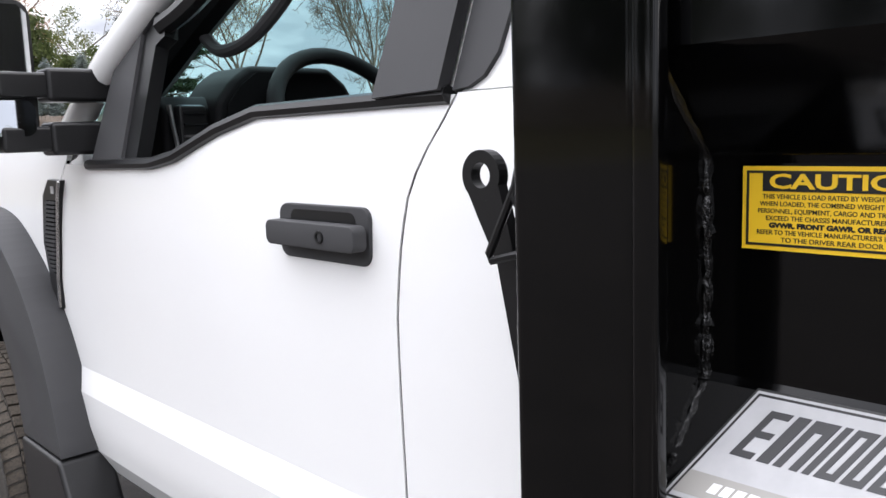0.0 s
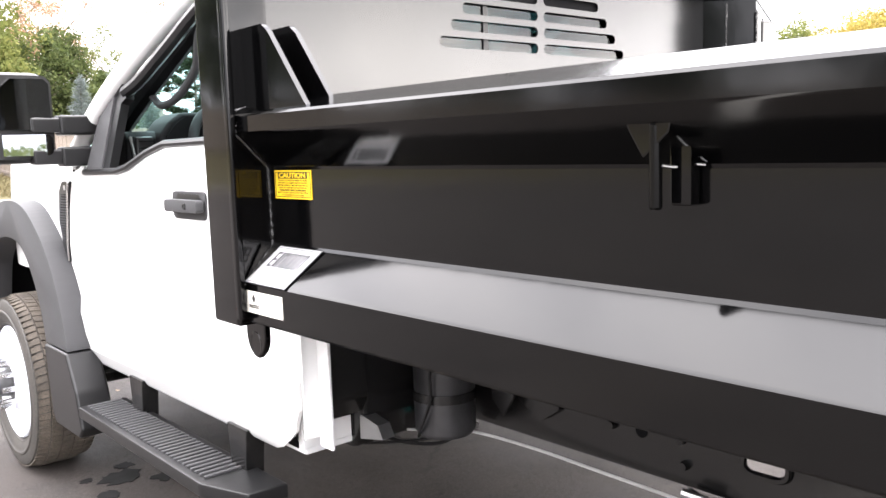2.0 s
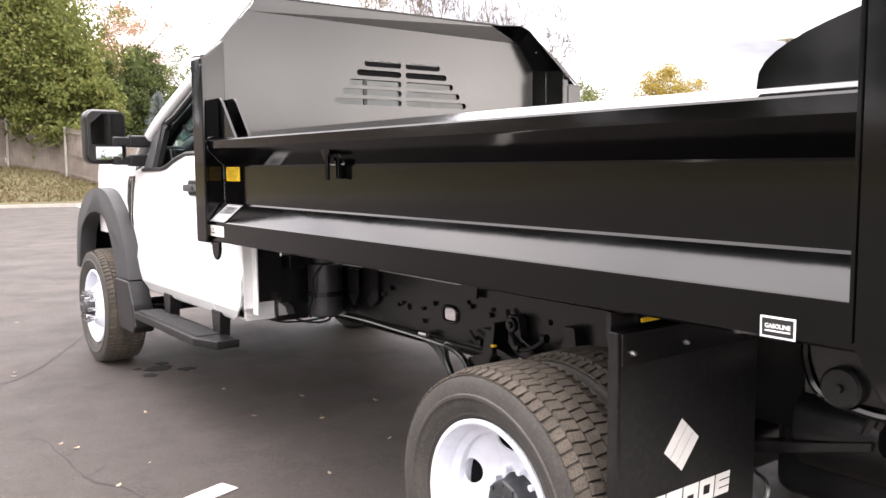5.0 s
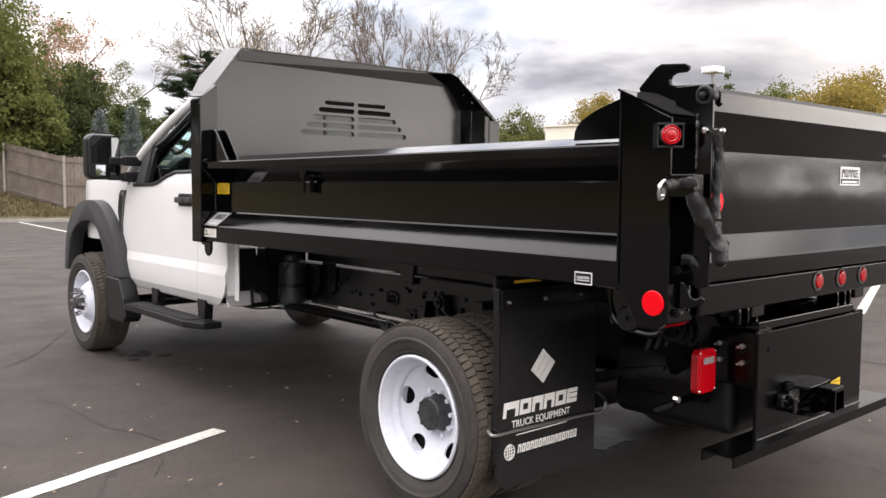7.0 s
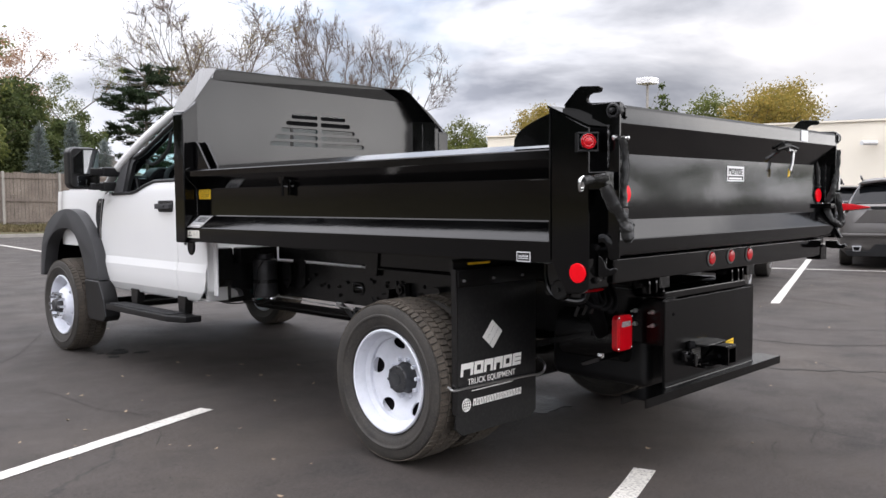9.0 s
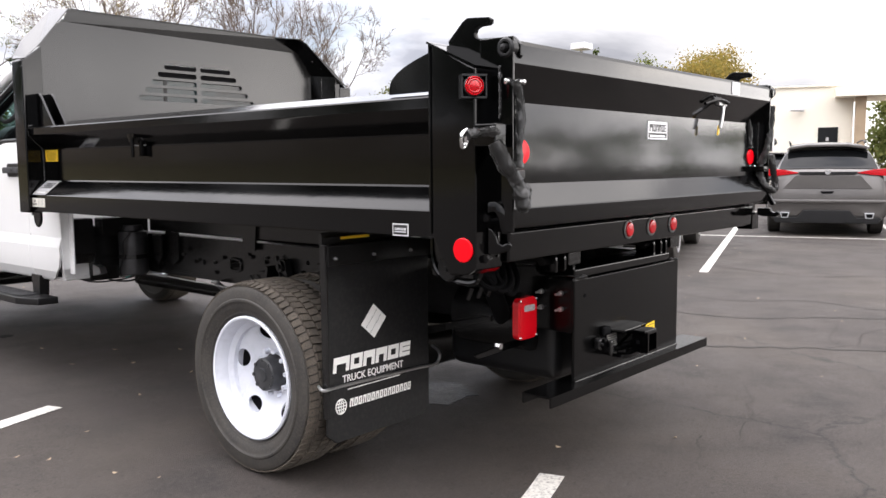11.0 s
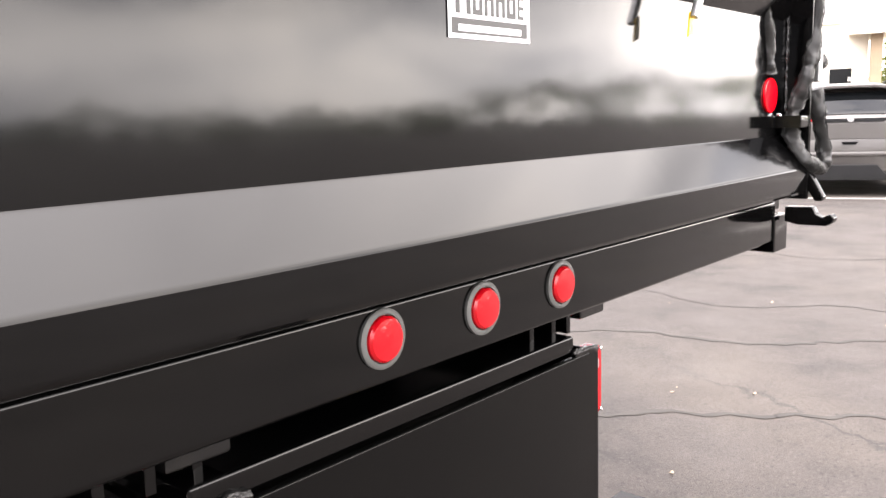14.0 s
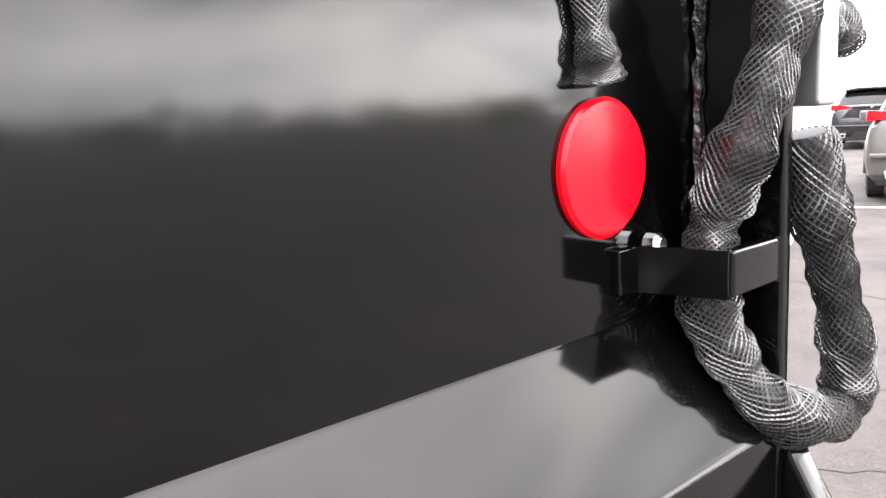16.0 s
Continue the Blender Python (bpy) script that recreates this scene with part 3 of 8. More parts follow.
# dried oil spots beside the front wheel
M_OIL = material("dark_oil_stain", (0.010, 0.010, 0.010), 0.75, spec=0.12, color2=(0.018, 0.018, 0.018), scale=12)
for x, y, r, sd in ((-0.84, 3.85, 0.10, 1), (-0.70, 3.72, 0.06, 2), (-0.95, 3.70, 0.05, 3), (-0.78, 3.98, 0.045, 4), (-0.97, 3.92, 0.03, 5)):
    rnd = random.Random(sd)
    ring = [(x + r * math.cos(2 * math.pi * i / 18) * rnd.uniform(0.6, 1.15), y + r * math.sin(2 * math.pi * i / 18) * rnd.uniform(0.6, 1.15)) for i in range(18)]
    tagged(part("oil_stain", prism(ring, "z", 0.0, 0.003), M_OIL, None, smooth=False), "dark dried oil stain on the asphalt", "stain", "oil stains", "structure")

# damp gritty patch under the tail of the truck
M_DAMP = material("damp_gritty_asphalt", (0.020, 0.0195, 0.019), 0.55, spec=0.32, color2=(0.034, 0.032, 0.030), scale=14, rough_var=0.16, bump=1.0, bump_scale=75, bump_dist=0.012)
rnd = random.Random(77)
ring = []
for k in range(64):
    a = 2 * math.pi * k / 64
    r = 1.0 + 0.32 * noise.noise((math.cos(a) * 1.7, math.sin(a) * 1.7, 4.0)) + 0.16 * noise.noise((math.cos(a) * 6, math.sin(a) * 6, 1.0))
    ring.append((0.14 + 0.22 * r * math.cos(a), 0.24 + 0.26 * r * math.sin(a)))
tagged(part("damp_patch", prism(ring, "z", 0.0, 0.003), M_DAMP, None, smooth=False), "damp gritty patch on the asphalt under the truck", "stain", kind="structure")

# ---- the dump truck: one thing ----
truck = thing("dump_truck", "white regular-cab truck with a glossy black steel dump body", "dump truck")
YF, YR = 1.945, -1.0          # front and rear ends of the side walls
RX = 1.175                    # outer face of the off side


def side_profile(s):
    """Outline of a side wall across the truck; s is -1 for the near side."""
    o = 1.20 if s < 0 else RX
    return [(s * x, z) for x, z in ((o - 0.004, 1.4665), (o, 1.461), (o, 1.4285), (o - 0.004, 1.423), (o - 0.072, 1.352), (o - 0.074, 1.346), (o - 0.074, 1.183), (o - 0.071, 1.176), (o - 0.004, 1.106), (o, 1.100), (o, 1.018), (o - 0.006, 1.012), (o - 0.15, 1.012), (o - 0.15, 1.020), (o - 0.12, 1.100), (o - 0.12, 1.43), (o - 0.13, 1.493), (o - 0.11, 1.497))]


body = part("dump_body", box(-1.06, 0.99, -1.16, 2.02, 1.04, 1.075, 0.004), M_BLACKIN, truck, "black steel dump body")
for s in (-1, 1):
    part("side_wall", prism(side_profile(s), "y", YR - 0.01, YF + 0.004), M_BLACK, body, "glossy black folded steel side wall", sharp=14)

# front posts: square tube with rounded corners
for s in (-1, 1):
    o = 1.22 if s < 0 else 1.20
    x0, x1 = sorted((s * o, s * (o - 0.115)))
    top = [(x0, 1.832), (x0 + 0.022, 1.838), (x1, 1.916)] if s < 0 else [(x0, 1.832), (x1, 1.832)]
    part("front_post", prism([(x1, 1.003), (x0, 1.003)] + top, "y", 1.945, 2.064, 0.010, 3), M_BLACK, body, "upright square tube post")
part("post_flange", box(-1.224, -1.205, 1.928, 1.95, 1.02, 1.80, 0.006, 3), M_BLACK, body)

# bulkhead: a shallow pan with sloping flanks, open louvre slots in two columns
bk = M_SHIELD
PXN, PXO, PY, PZ0 = 1.062, 0.970, 2.13, 1.06      # fold lines on the near and the off side
slots = []
for r, z in enumerate((1.888, 1.838, 1.787, 1.736, 1.685)):
    half = 0.250 + 0.047 * r
    slots.append((z, -half, -0.014))
    slots.append((z, 0.014, half))


def slotted_panel():
    """The flat of the bulkhead with ten round-ended slots cut through."""
    bm = bmesh.new()
    rows = sorted({z for z, *_ in slots})
    h = 0.016
    cuts = [PZ0] + [c for z in rows for c in (z - h, z + h)]
    def slab(x0, x1, z0, z1):
        box(x0, x1, PY, PY + 0.005, z0, z1, 0, bm=bm)
    for z0, z1 in zip(cuts, cuts[1:]):
        mid = (z0 + z1) / 2
        row = [(a, b) for z, a, b in slots if abs(z - mid) < h * 0.9]
        xs = [-PXN] + [c for ab in sorted(row) for c in ab] + [PXO]
        for a, b in zip(xs[::2], xs[1::2]):
            slab(a, b, z0, z1)
        for a, b in row:                      # round the slot's ends
            for end, sgn in ((a, 1), (b, -1)):
                for up in (1, -1):
                    arc = [(end, mid + up * h)] + [(end + sgn * h * (1 - math.cos(t)), mid + up * h * math.sin(t)) for t in (0, 0.5, 1.0, 1.57)]
                    prism(arc, "y", PY, PY + 0.005, bm=bm)
    prism([(-PXN, cuts[-1]), (-PXN, 1.925), (-0.893, 2.108), (-0.885, 2.092), (0.847, 2.073), (PXO, 1.918), (PXO, cuts[-1])], "y", PY, PY + 0.005, bm=bm)
    bmesh.ops.remove_doubles(bm, verts=bm.verts, dist=1e-5)
    return bm


part("bulkhead_panel", slotted_panel(), bk, body, "satin black headboard sheet with ten vent slots", smooth=False)
# flanks of the pan: the top one leans back a little, the near one folds back to the post
part("bulkhead_flank", sheet([(-0.893, PY, 2.092), (0.847, PY, 2.073), (0.80, 2.118, 2.163), (-0.861, 2.124, 2.163)], 0.004), bk, body, smooth=False)
part("bulkhead_flank", sheet([(-PXN, PY, PZ0), (-PXN, PY, 1.940), (-1.110, 2.060, 1.905), (-1.110, 2.060, PZ0)], 0.004), bk, body, smooth=False)
# off side: a black hood that curls back over the corner, and the flank below it
F, G, D, C, T, I = (0.847, PY, 2.073), (PXO, PY, 1.918), (0.878, 2.015, 2.098), (0.795, 2.050, 2.165), (0.62, 2.116, 2.162), (1.053, 1.955, 1.908)
hood = bmesh.new()
for tri in ((F, G, I, D), (I, (1.195, 1.955, 1.822), (1.04, 1.975, 1.965), D), (F, D, (0.845, 2.030, 2.138)), (F, (0.845, 2.030, 2.138), C), (F, C, T)):
    sheet(list(tri), 0.004, hood)
part("bulkhead_hood", hood, M_BLACK, body, "black folded hood at the headboard's corner", smooth=False)
part("bulkhead_flank", sheet([G, I, (I[0], I[1], PZ0), (G[0], G[1], PZ0)], 0.004), M_BLACK, body, smooth=False)
for x, y, z in ((0.93, 2.06, 2.02), (0.985, 2.03, 1.968)):
    part("rivet", lathe([(-0.004, 0.0035), (0.0, 0.0005)], (x - 0.004, y - 0.006, z), "x", 8), M_LABELW, body)
for s in (-1, 1):
    o = 1.206 if s < 0 else 1.19
    pts = [(s * 1.09, 1.06), (s * o, 1.06), (s * o, 1.832), (s * 1.09, 1.850)]
    part("bulkhead_wing", prism(pts, "y", 2.032, 2.038), bk, body, smooth=False)
# roofed cab guard: bent plate over the top and the corners, rear and forward edge point by point
rear = [(-1.216, 1.950, 1.839), (-1.192, 1.955, 1.845), (-1.098, 2.000, 1.924), (-0.864, 2.112, 2.170), (0.80, 2.102, 2.169), (0.90, 2.05, 2.108), (1.195, 1.990, 1.836)]
fore = [(-1.216, 2.060, 1.845), (-1.192, 2.100, 1.870), (-1.100, 2.200, 1.975), (-0.850, 2.360, 2.200), (0.80, 2.36, 2.160), (0.93, 2.30, 2.10), (1.195, 2.12, 1.836)]
guard = bmesh.new()
for a, b, c, d in zip(rear, rear[1:], fore[1:], fore):
    sheet([a, b, c, d], 0.006, guard)
part("cab_guard", guard, bk, body, "folded black guard plate above the headboard", smooth=False)
for x in (-1.105, -1.172):
    yz = [(2.03, 1.47), (2.03, 1.648), (1.86, 1.648), (1.835, 1.63), (1.715, 1.485), (1.70, 1.47)]
    part("gusset", prism(yz, "x", x, x + 0.012), M_BLACK, body, "black gusset plate between side wall and headboard", sharp=25)
# hook bracket under the rail
hb = part("rail_bracket", prism([(0.965, 1.463), (0.870, 1.463), (0.866, 1.452), (0.872, 1.430), (0.882, 1.392), (0.920, 1.360), (0.940, 1.392), (0.962, 1.438)], "x", -1.178, -1.160, 0.003), M_BLACK, truck, "small black hook bracket under the rail")
part("bracket_cap", box(-1.196, -1.150, 0.868, 0.968, 1.440, 1.462, 0.006), M_BLACK, hb)
part("pin", lathe([(1.296, 0.006), (1.299, 0.0085), (1.402, 0.0085), (1.405, 0.006)], (-1.172, 0.905, 0), "z", 12), M_SATIN, hb, "worn black pin")
part("lug", box(-1.150, -1.128, 0.868, 0.900, 1.300, 1.425, 0.004), M_BLACK, hb)
part("wire_clip", tube(smooth_path([(-1.165, 0.905, 1.352), (-1.150, 0.890, 1.349), (-1.140, 0.875, 1.352), (-1.130, 0.860, 1.351)], 5), 0.0018, 6), M_STEEL, hb)
# off side inner corner post with weld seams
part("corner_post", box(1.046, 1.092, 1.950, 2.04, 1.06, 1.86, 0.005), M_BLACK, body)
part("weld_seam", weld([(1.004, 2.052, 1.48), (1.004, 2.052, 1.90)], 0.004, 5), M_WELD, body)
part("weld_seam", weld([(1.048, 1.950, 1.48), (1.048, 1.950, 1.86)], 0.005, 6), M_WELD, body)
# welds where the near side wall meets the front post
part("weld_seam", weld([(-1.203, 1.944, 1.470), (-1.203, 1.943, 1.428)], 0.005, 1), M_WELD, body, "shiny lumpy weld bead")
part("weld_seam", weld([(-1.201, 1.943, 1.425), (-1.128, 1.943, 1.350)], 0.0035, 2), M_WELD, body)
part("weld_seam", weld([(-1.127, 1.943, 1.350), (-1.127, 1.943, 1.176)], 0.0045, 3), M_WELD, body)
part("weld_seam", weld([(-1.127, 1.943, 1.174), (-1.201, 1.943, 1.097)], 0.0045, 4), M_WELD, body)
part("weld_seam", weld([(-1.203, 1.943, 1.10), (-1.203, 1.943, 1.03)], 0.003, 7), M_WELD, body)
part("weld_seam", weld([(-1.196, 1.945, 1.475), (-1.10, 1.945, 1.50), (-1.09, 1.86, 1.50)], 0.004, 8), M_WELD, body)
# ring under the front post
part("tie_plate", prism([(2.005, 1.02), (1.92, 1.02)] + [(1.9625 - 0.0425 * math.cos(t), 0.975 - 0.05 * math.sin(t)) for t in np.linspace(0, math.pi, 14)], "x", -1.172, -1.156, 0.004), M_BLACK, body, "black rounded tie-down plate")
part("tie_ring", tube([(-1.164, 1.9625 + 0.022 * math.cos(a), 0.955 + 0.026 * math.sin(a)) for a in np.linspace(0, 2 * math.pi, 20)[:-1]], 0.009, 8, True), M_BLACK, body, "black round-bar tie ring")
# release arm between cab and body
def hook_arm_mesh():
    """A flat arm that widens into a round eye with an open hole."""
    bm = bmesh.new()
    cy, cz, n = 2.177, 1.334, 28
    ring = []
    for x in (-1.135, -1.122):
        rows = []
        for r in (0.0125, 0.0245):
            rows.append([bm.verts.new((x, cy + r * math.cos(2 * math.pi * i / n), cz + r * math.sin(2 * math.pi * i / n))) for i in range(n)])
        ring.append(rows)
    for i in range(n):
        j = (i + 1) % n
        bm.faces.new((ring[0][0][i], ring[0][0][j], ring[0][1][j], ring[0][1][i]))
        bm.faces.new((ring[1][0][i], ring[1][1][i], ring[1][1][j], ring[1][0][j]))
        bm.faces.new((ring[0][1][i], ring[0][1][j], ring[1][1][j], ring[1][1][i]))
        bm.faces.new((ring[0][0][j], ring[0][0][i], ring[1][0][i], ring[1][0][j]))
    prism([(cy + 0.0245, cz - 0.003), (cy + 0.006, cz - 0.0135), (cy - 0.006, cz - 0.0135), (cy - 0.0225, cz - 0.008), (2.144, 1.29), (2.122, 1.20), (2.100, 0.98), (2.114, 0.98), (2.134, 1.14), (2.158, 1.25), (2.183, 1.295)], "x", -1.1348, -1.1222, bm=bm)
    return bm


arm = part("hook_arm", hook_arm_mesh(), M_TRIM, truck, "flat black steel arm with a round eye", smooth=False)
part("chain_link", tube([(-1.150, 2.104 + 0.0065 * math.cos(a), 1.448 + 0.028 * math.sin(a)) for a in np.linspace(0, 2 * math.pi, 21)[:-1]], 0.0035, 8, True), M_TRIM, arm)
part("turnbuckle", lathe([(1.375, 0.004), (1.378, 0.0085), (1.425, 0.0085), (1.428, 0.004)], (-1.150, 2.104, 0), "z", 8), M_TRIM, arm)
part("safety_clip", tube([Vector(p) for p in ((-1.150, 2.096, 1.375), (-1.152, 2.118, 1.325), (-1.154, 2.150, 1.262), (-1.153, 2.148, 1.256), (-1.152, 2.10, 1.268), (-1.151, 2.085, 1.262), (-1.152, 2.120, 1.318), (-1.150, 2.106, 1.372))], 0.0042, 8), M_TRIM, arm)

# rear posts
YP = -1.166


def rear_post(s):
    o = 1.205 if s < 0 else RX
    i = o - 0.14
    yp = YP if s < 0 else -1.150
    yz = [(-0.985, 1.632), (yp + 0.03, 1.552), (yp, 1.54)] + ([(YP, 0.925), (YP + 0.03, 0.905), (-1.06, 0.900), (-1.0, 1.00)] if s < 0 else [(yp, 1.0), (-1.0, 1.0)]) + [(-0.985, 1.03)]
    p = part("rear_post", prism(yz, "x", s * o, s * i, 0.006, 2), M_BLACK, truck, "tall black rear corner post", smooth=False)
    cap = bmesh.new()
    sheet([(s * (o + 0.004), -0.975, 1.635), (s * (o + 0.004), yp - 0.002, 1.547), (s * (i - 0.02), yp - 0.002, 1.547), (s * (i - 0.02), -0.975, 1.635)], 0.007, cap)
    part("cap_plate", cap, M_BLACK, p)
    # folded front edge of the post
    part("edge_fold", box(*sorted((s * (o + 0.006), s * (o - 0.01))), -0.99, -0.981, 1.03, 1.63, 0.003), M_BLACK, p)
    # hump plate over the side wall's end
    hump = [(-0.985, 1.485)] + [(-0.985 + 0.225 * math.sin(t), 1.485 + 0.135 * (1 - t / (math.pi / 2)) ** 0.7) for t in np.linspace(0, math.pi / 2, 9)]
    part("hump_plate", prism(hump, "x", s * (o - 0.045), s * (o - 0.057), 0), M_BLACK, p)
    # hook plate on top
    hk = [(-0.99, 1.60), (-0.975, 1.645), (-1.035, 1.702), (-1.055, 1.712), (-1.14, 1.705), (-1.152, 1.697), (-1.15, 1.684), (-1.14, 1.679), (-1.108, 1.679), (-1.092, 1.672), (-1.086, 1.66), (-1.09, 1.648), (-1.105, 1.642), (-1.235, 1.636), (-1.262, 1.61), (-1.262, 1.575), (-1.235, 1.555), (-1.21, 1.545)]
    part("hook_plate", prism(hk, "x", s * (o - 0.10), s * (o - 0.116), 0.003, 2), M_BLACK, p, "black hook plate", smooth=False)
    pin = bmesh.new()
    lathe([(0, 0.028), (0.006, 0.032), (0.03, 0.032), (0.036, 0.025), (0.036, 0.019), (0.03, 0.017), (0.03, 0.012), (0.046, 0.010), (0.048, 0.0005)], (0, 0, 0), "x", 28, pin)
    bmesh.ops.transform(pin, matrix=Matrix.Translation((s * (o - 0.10), -1.228, 1.600)) @ Matrix.Diagonal((s, 1, 1, 1)), verts=pin.verts)
    part("hinge_pin", pin, M_TRIM, p, "black round hinge pin")
    part("weld_seam", weld([(s * (i + 0.025), yp - 0.003, 1.535), (s * (i + 0.025), yp - 0.003, 1.39)], 0.004, 20 + s), M_WELD, p)
    part("weld_seam", weld([(s * (i + 0.03), yp - 0.003, 1.08), (s * (i + 0.03), yp - 0.003, 0.955)], 0.004, 22 + s), M_WELD, p)
    return p


near_post = rear_post(-1)
off_post = rear_post(1)
# side marker lamp in its box on the corner
lamp_m = face_frame((-1.208, -1.163, 1.484), (0.75, -0.66, 0), (0, 0, 1))
bm = bmesh.new()
plate(lamp_m, -0.038, 0.040, 0.030, 0.036, -0.05, 0.010, bm), plate(lamp_m, -0.038, 0.040, -0.036, -0.030, -0.05, 0.004, bm)
plate(lamp_m, -0.038, -0.034, -0.030, 0.030, -0.05, 0.004, bm), plate(lamp_m, 0.036, 0.040, -0.030, 0.030, -0.05, 0.004, bm)
plate(lamp_m, -0.034, 0.036, -0.030, 0.030, -0.05, -0.03, bm)
side_lamp = part("side_lamp", bm, M_TRIM, truck, "round red lamp in a black box")
lz = bmesh.new()
lathe([(-0.03, 0.0325), (0.010, 0.0325), (0.014, 0.0295)], (0, 0, 0), "z", 32, lz)
bmesh.ops.transform(lz, matrix=lamp_m @ pose(0.0, 0, 0), verts=lz.verts)
part("bezel", lz, M_TRIM, side_lamp)
lz = bmesh.new()
lathe([(0.006, 0.0295), (0.015, 0.029), (0.019, 0.0265), (0.016, 0.024), (0.019, 0.019), (0.0165, 0.016), (0.019, 0.010), (0.0195, 0.0005)], (0, 0, 0), "z", 32, lz)
bmesh.ops.transform(lz, matrix=lamp_m @ pose(0.0, 0, 0), verts=lz.verts)
part("lens", lz, M_LENS, side_lamp, "ribbed red lens")


def reflector(m, r, parent):
    bm = bmesh.new()
    lathe([(0, r), (0.003, r), (0.005, r * 0.94), (0.006, 0.0005)], (0, 0, 0), "z", 48, bm)
    bmesh.ops.transform(bm, matrix=m, verts=bm.verts)
    return part("reflector", bm, M_RED, parent, "round red reflector")


reflector(face_frame((-1.206, -1.118, 0.984), (0, -1, 0), (0, 0, 1)), 0.0385, near_post)

# ---- tailgate ----
GX0, GX1 = -1.126, 1.065
gate_profile = [(-1.252, 1.61), (-1.248, 1.622), (-1.17, 1.628), (-1.13, 1.60), (-1.13, 1.06), (-1.17, 1.050), (-1.236, 1.050), (-1.246, 1.0535), (-1.2505, 1.059), (-1.252, 1.066), (-1.252, 1.1100), (-1.2511, 1.1128), (-1.2492, 1.1160), (-1.1982, 1.1845), (-1.197, 1.1870), (-1.197, 1.4430), (-1.1982, 1.4465), (-1.2490, 1.5475), (-1.2511, 1.5512), (-1.252, 1.555)]
tailgate = part("tailgate", prism(gate_profile, "x", GX0, GX1), M_BLACK, truck, "glossy black folded steel tailgate", sharp=14)
for x0, x1, ye in ((GX0 - 0.010, GX0 + 0.001, -1.256), (GX1 - 0.015, GX1 - 0.002, -1.2535)):
    part("end_plate", prism([(ye, 1.632), (-1.13, 1.632), (-1.13, 1.040), (ye, 1.040)], "x", x0, x1, 0.003), M_BLACK, tailgate)
part("weld_seam", weld([(GX0 - 0.011, -1.208, 1.385), (GX0 - 0.011, -1.208, 1.545)], 0.006, 33), M_WELD, tailgate, "shiny lumpy weld bead")
part("bolt", lathe([(-1.150, 0.0005), (-1.149, 0.009), (-1.136, 0.011)], (0, -1.238, 1.498), "x", 10), M_CHROME, tailgate)
part("weld_seam", weld([(1.0475, -1.200, 1.19), (1.0475, -1.200, 1.545)], 0.0045, 31), M_WELD, tailgate, "shiny lumpy weld bead")
part("weld_seam", weld([(-1.045, -1.200, 1.19), (-1.045, -1.200, 1.545)], 0.005, 32), M_WELD, tailgate)
reflector(face_frame((-1.006, -1.1972, 1.288), (1, 0, 0), (0, 0, 1)), 0.0385, tailgate)
reflector(face_frame((0.949, -1.1972, 1.278), (1, 0, 0), (0, 0, 1)), 0.0385, tailgate)

M_INKPLATE = material("dark_rating_plate", (0.010, 0.010, 0.011), 0.3)
M_GROMMET = material("grey_rubber_grommet", (0.09, 0.092, 0.088), 0.5, color2=(0.065, 0.066, 0.063), scale=30)
# rear bolster with three lamps
part("bolster", box(-1.06, 1.05, -1.185, -1.08, 0.935, 1.036, 0.009, 3), M_BLACK, body, "black cross member under the tailgate")
for x in (-0.270, -0.078, 0.115):
    m = face_frame((x, -1.185, 0.993), (1, 0, 0), (0, 0, 1))
    bm = bmesh.new()
    lathe([(0, 0.037), (0.004, 0.037), (0.006, 0.034), (0.006, 0.030), (0.002, 0.029)], (0, 0, 0), "z", 32, bm)
    bmesh.ops.transform(bm, matrix=m, verts=bm.verts)
    lamp = part("clearance_lamp", bm, M_GROMMET, truck, "small round red lamp in a rubber grommet")
    bm = bmesh.new()
    lathe([(0, 0.0285), (0.008, 0.028), (0.0115, 0.025), (0.013, 0.014), (0.0135, 0.0005)], (0, 0, 0), "z", 32, bm)
    bmesh.ops.transform(bm, matrix=m, verts=bm.verts)
    part("lens", bm, M_LENS, lamp)
part("bolster_foot", box(1.03, 1.115, -1.19, -1.11, 0.912, 1.0, 0.004), M_BLACK, body)

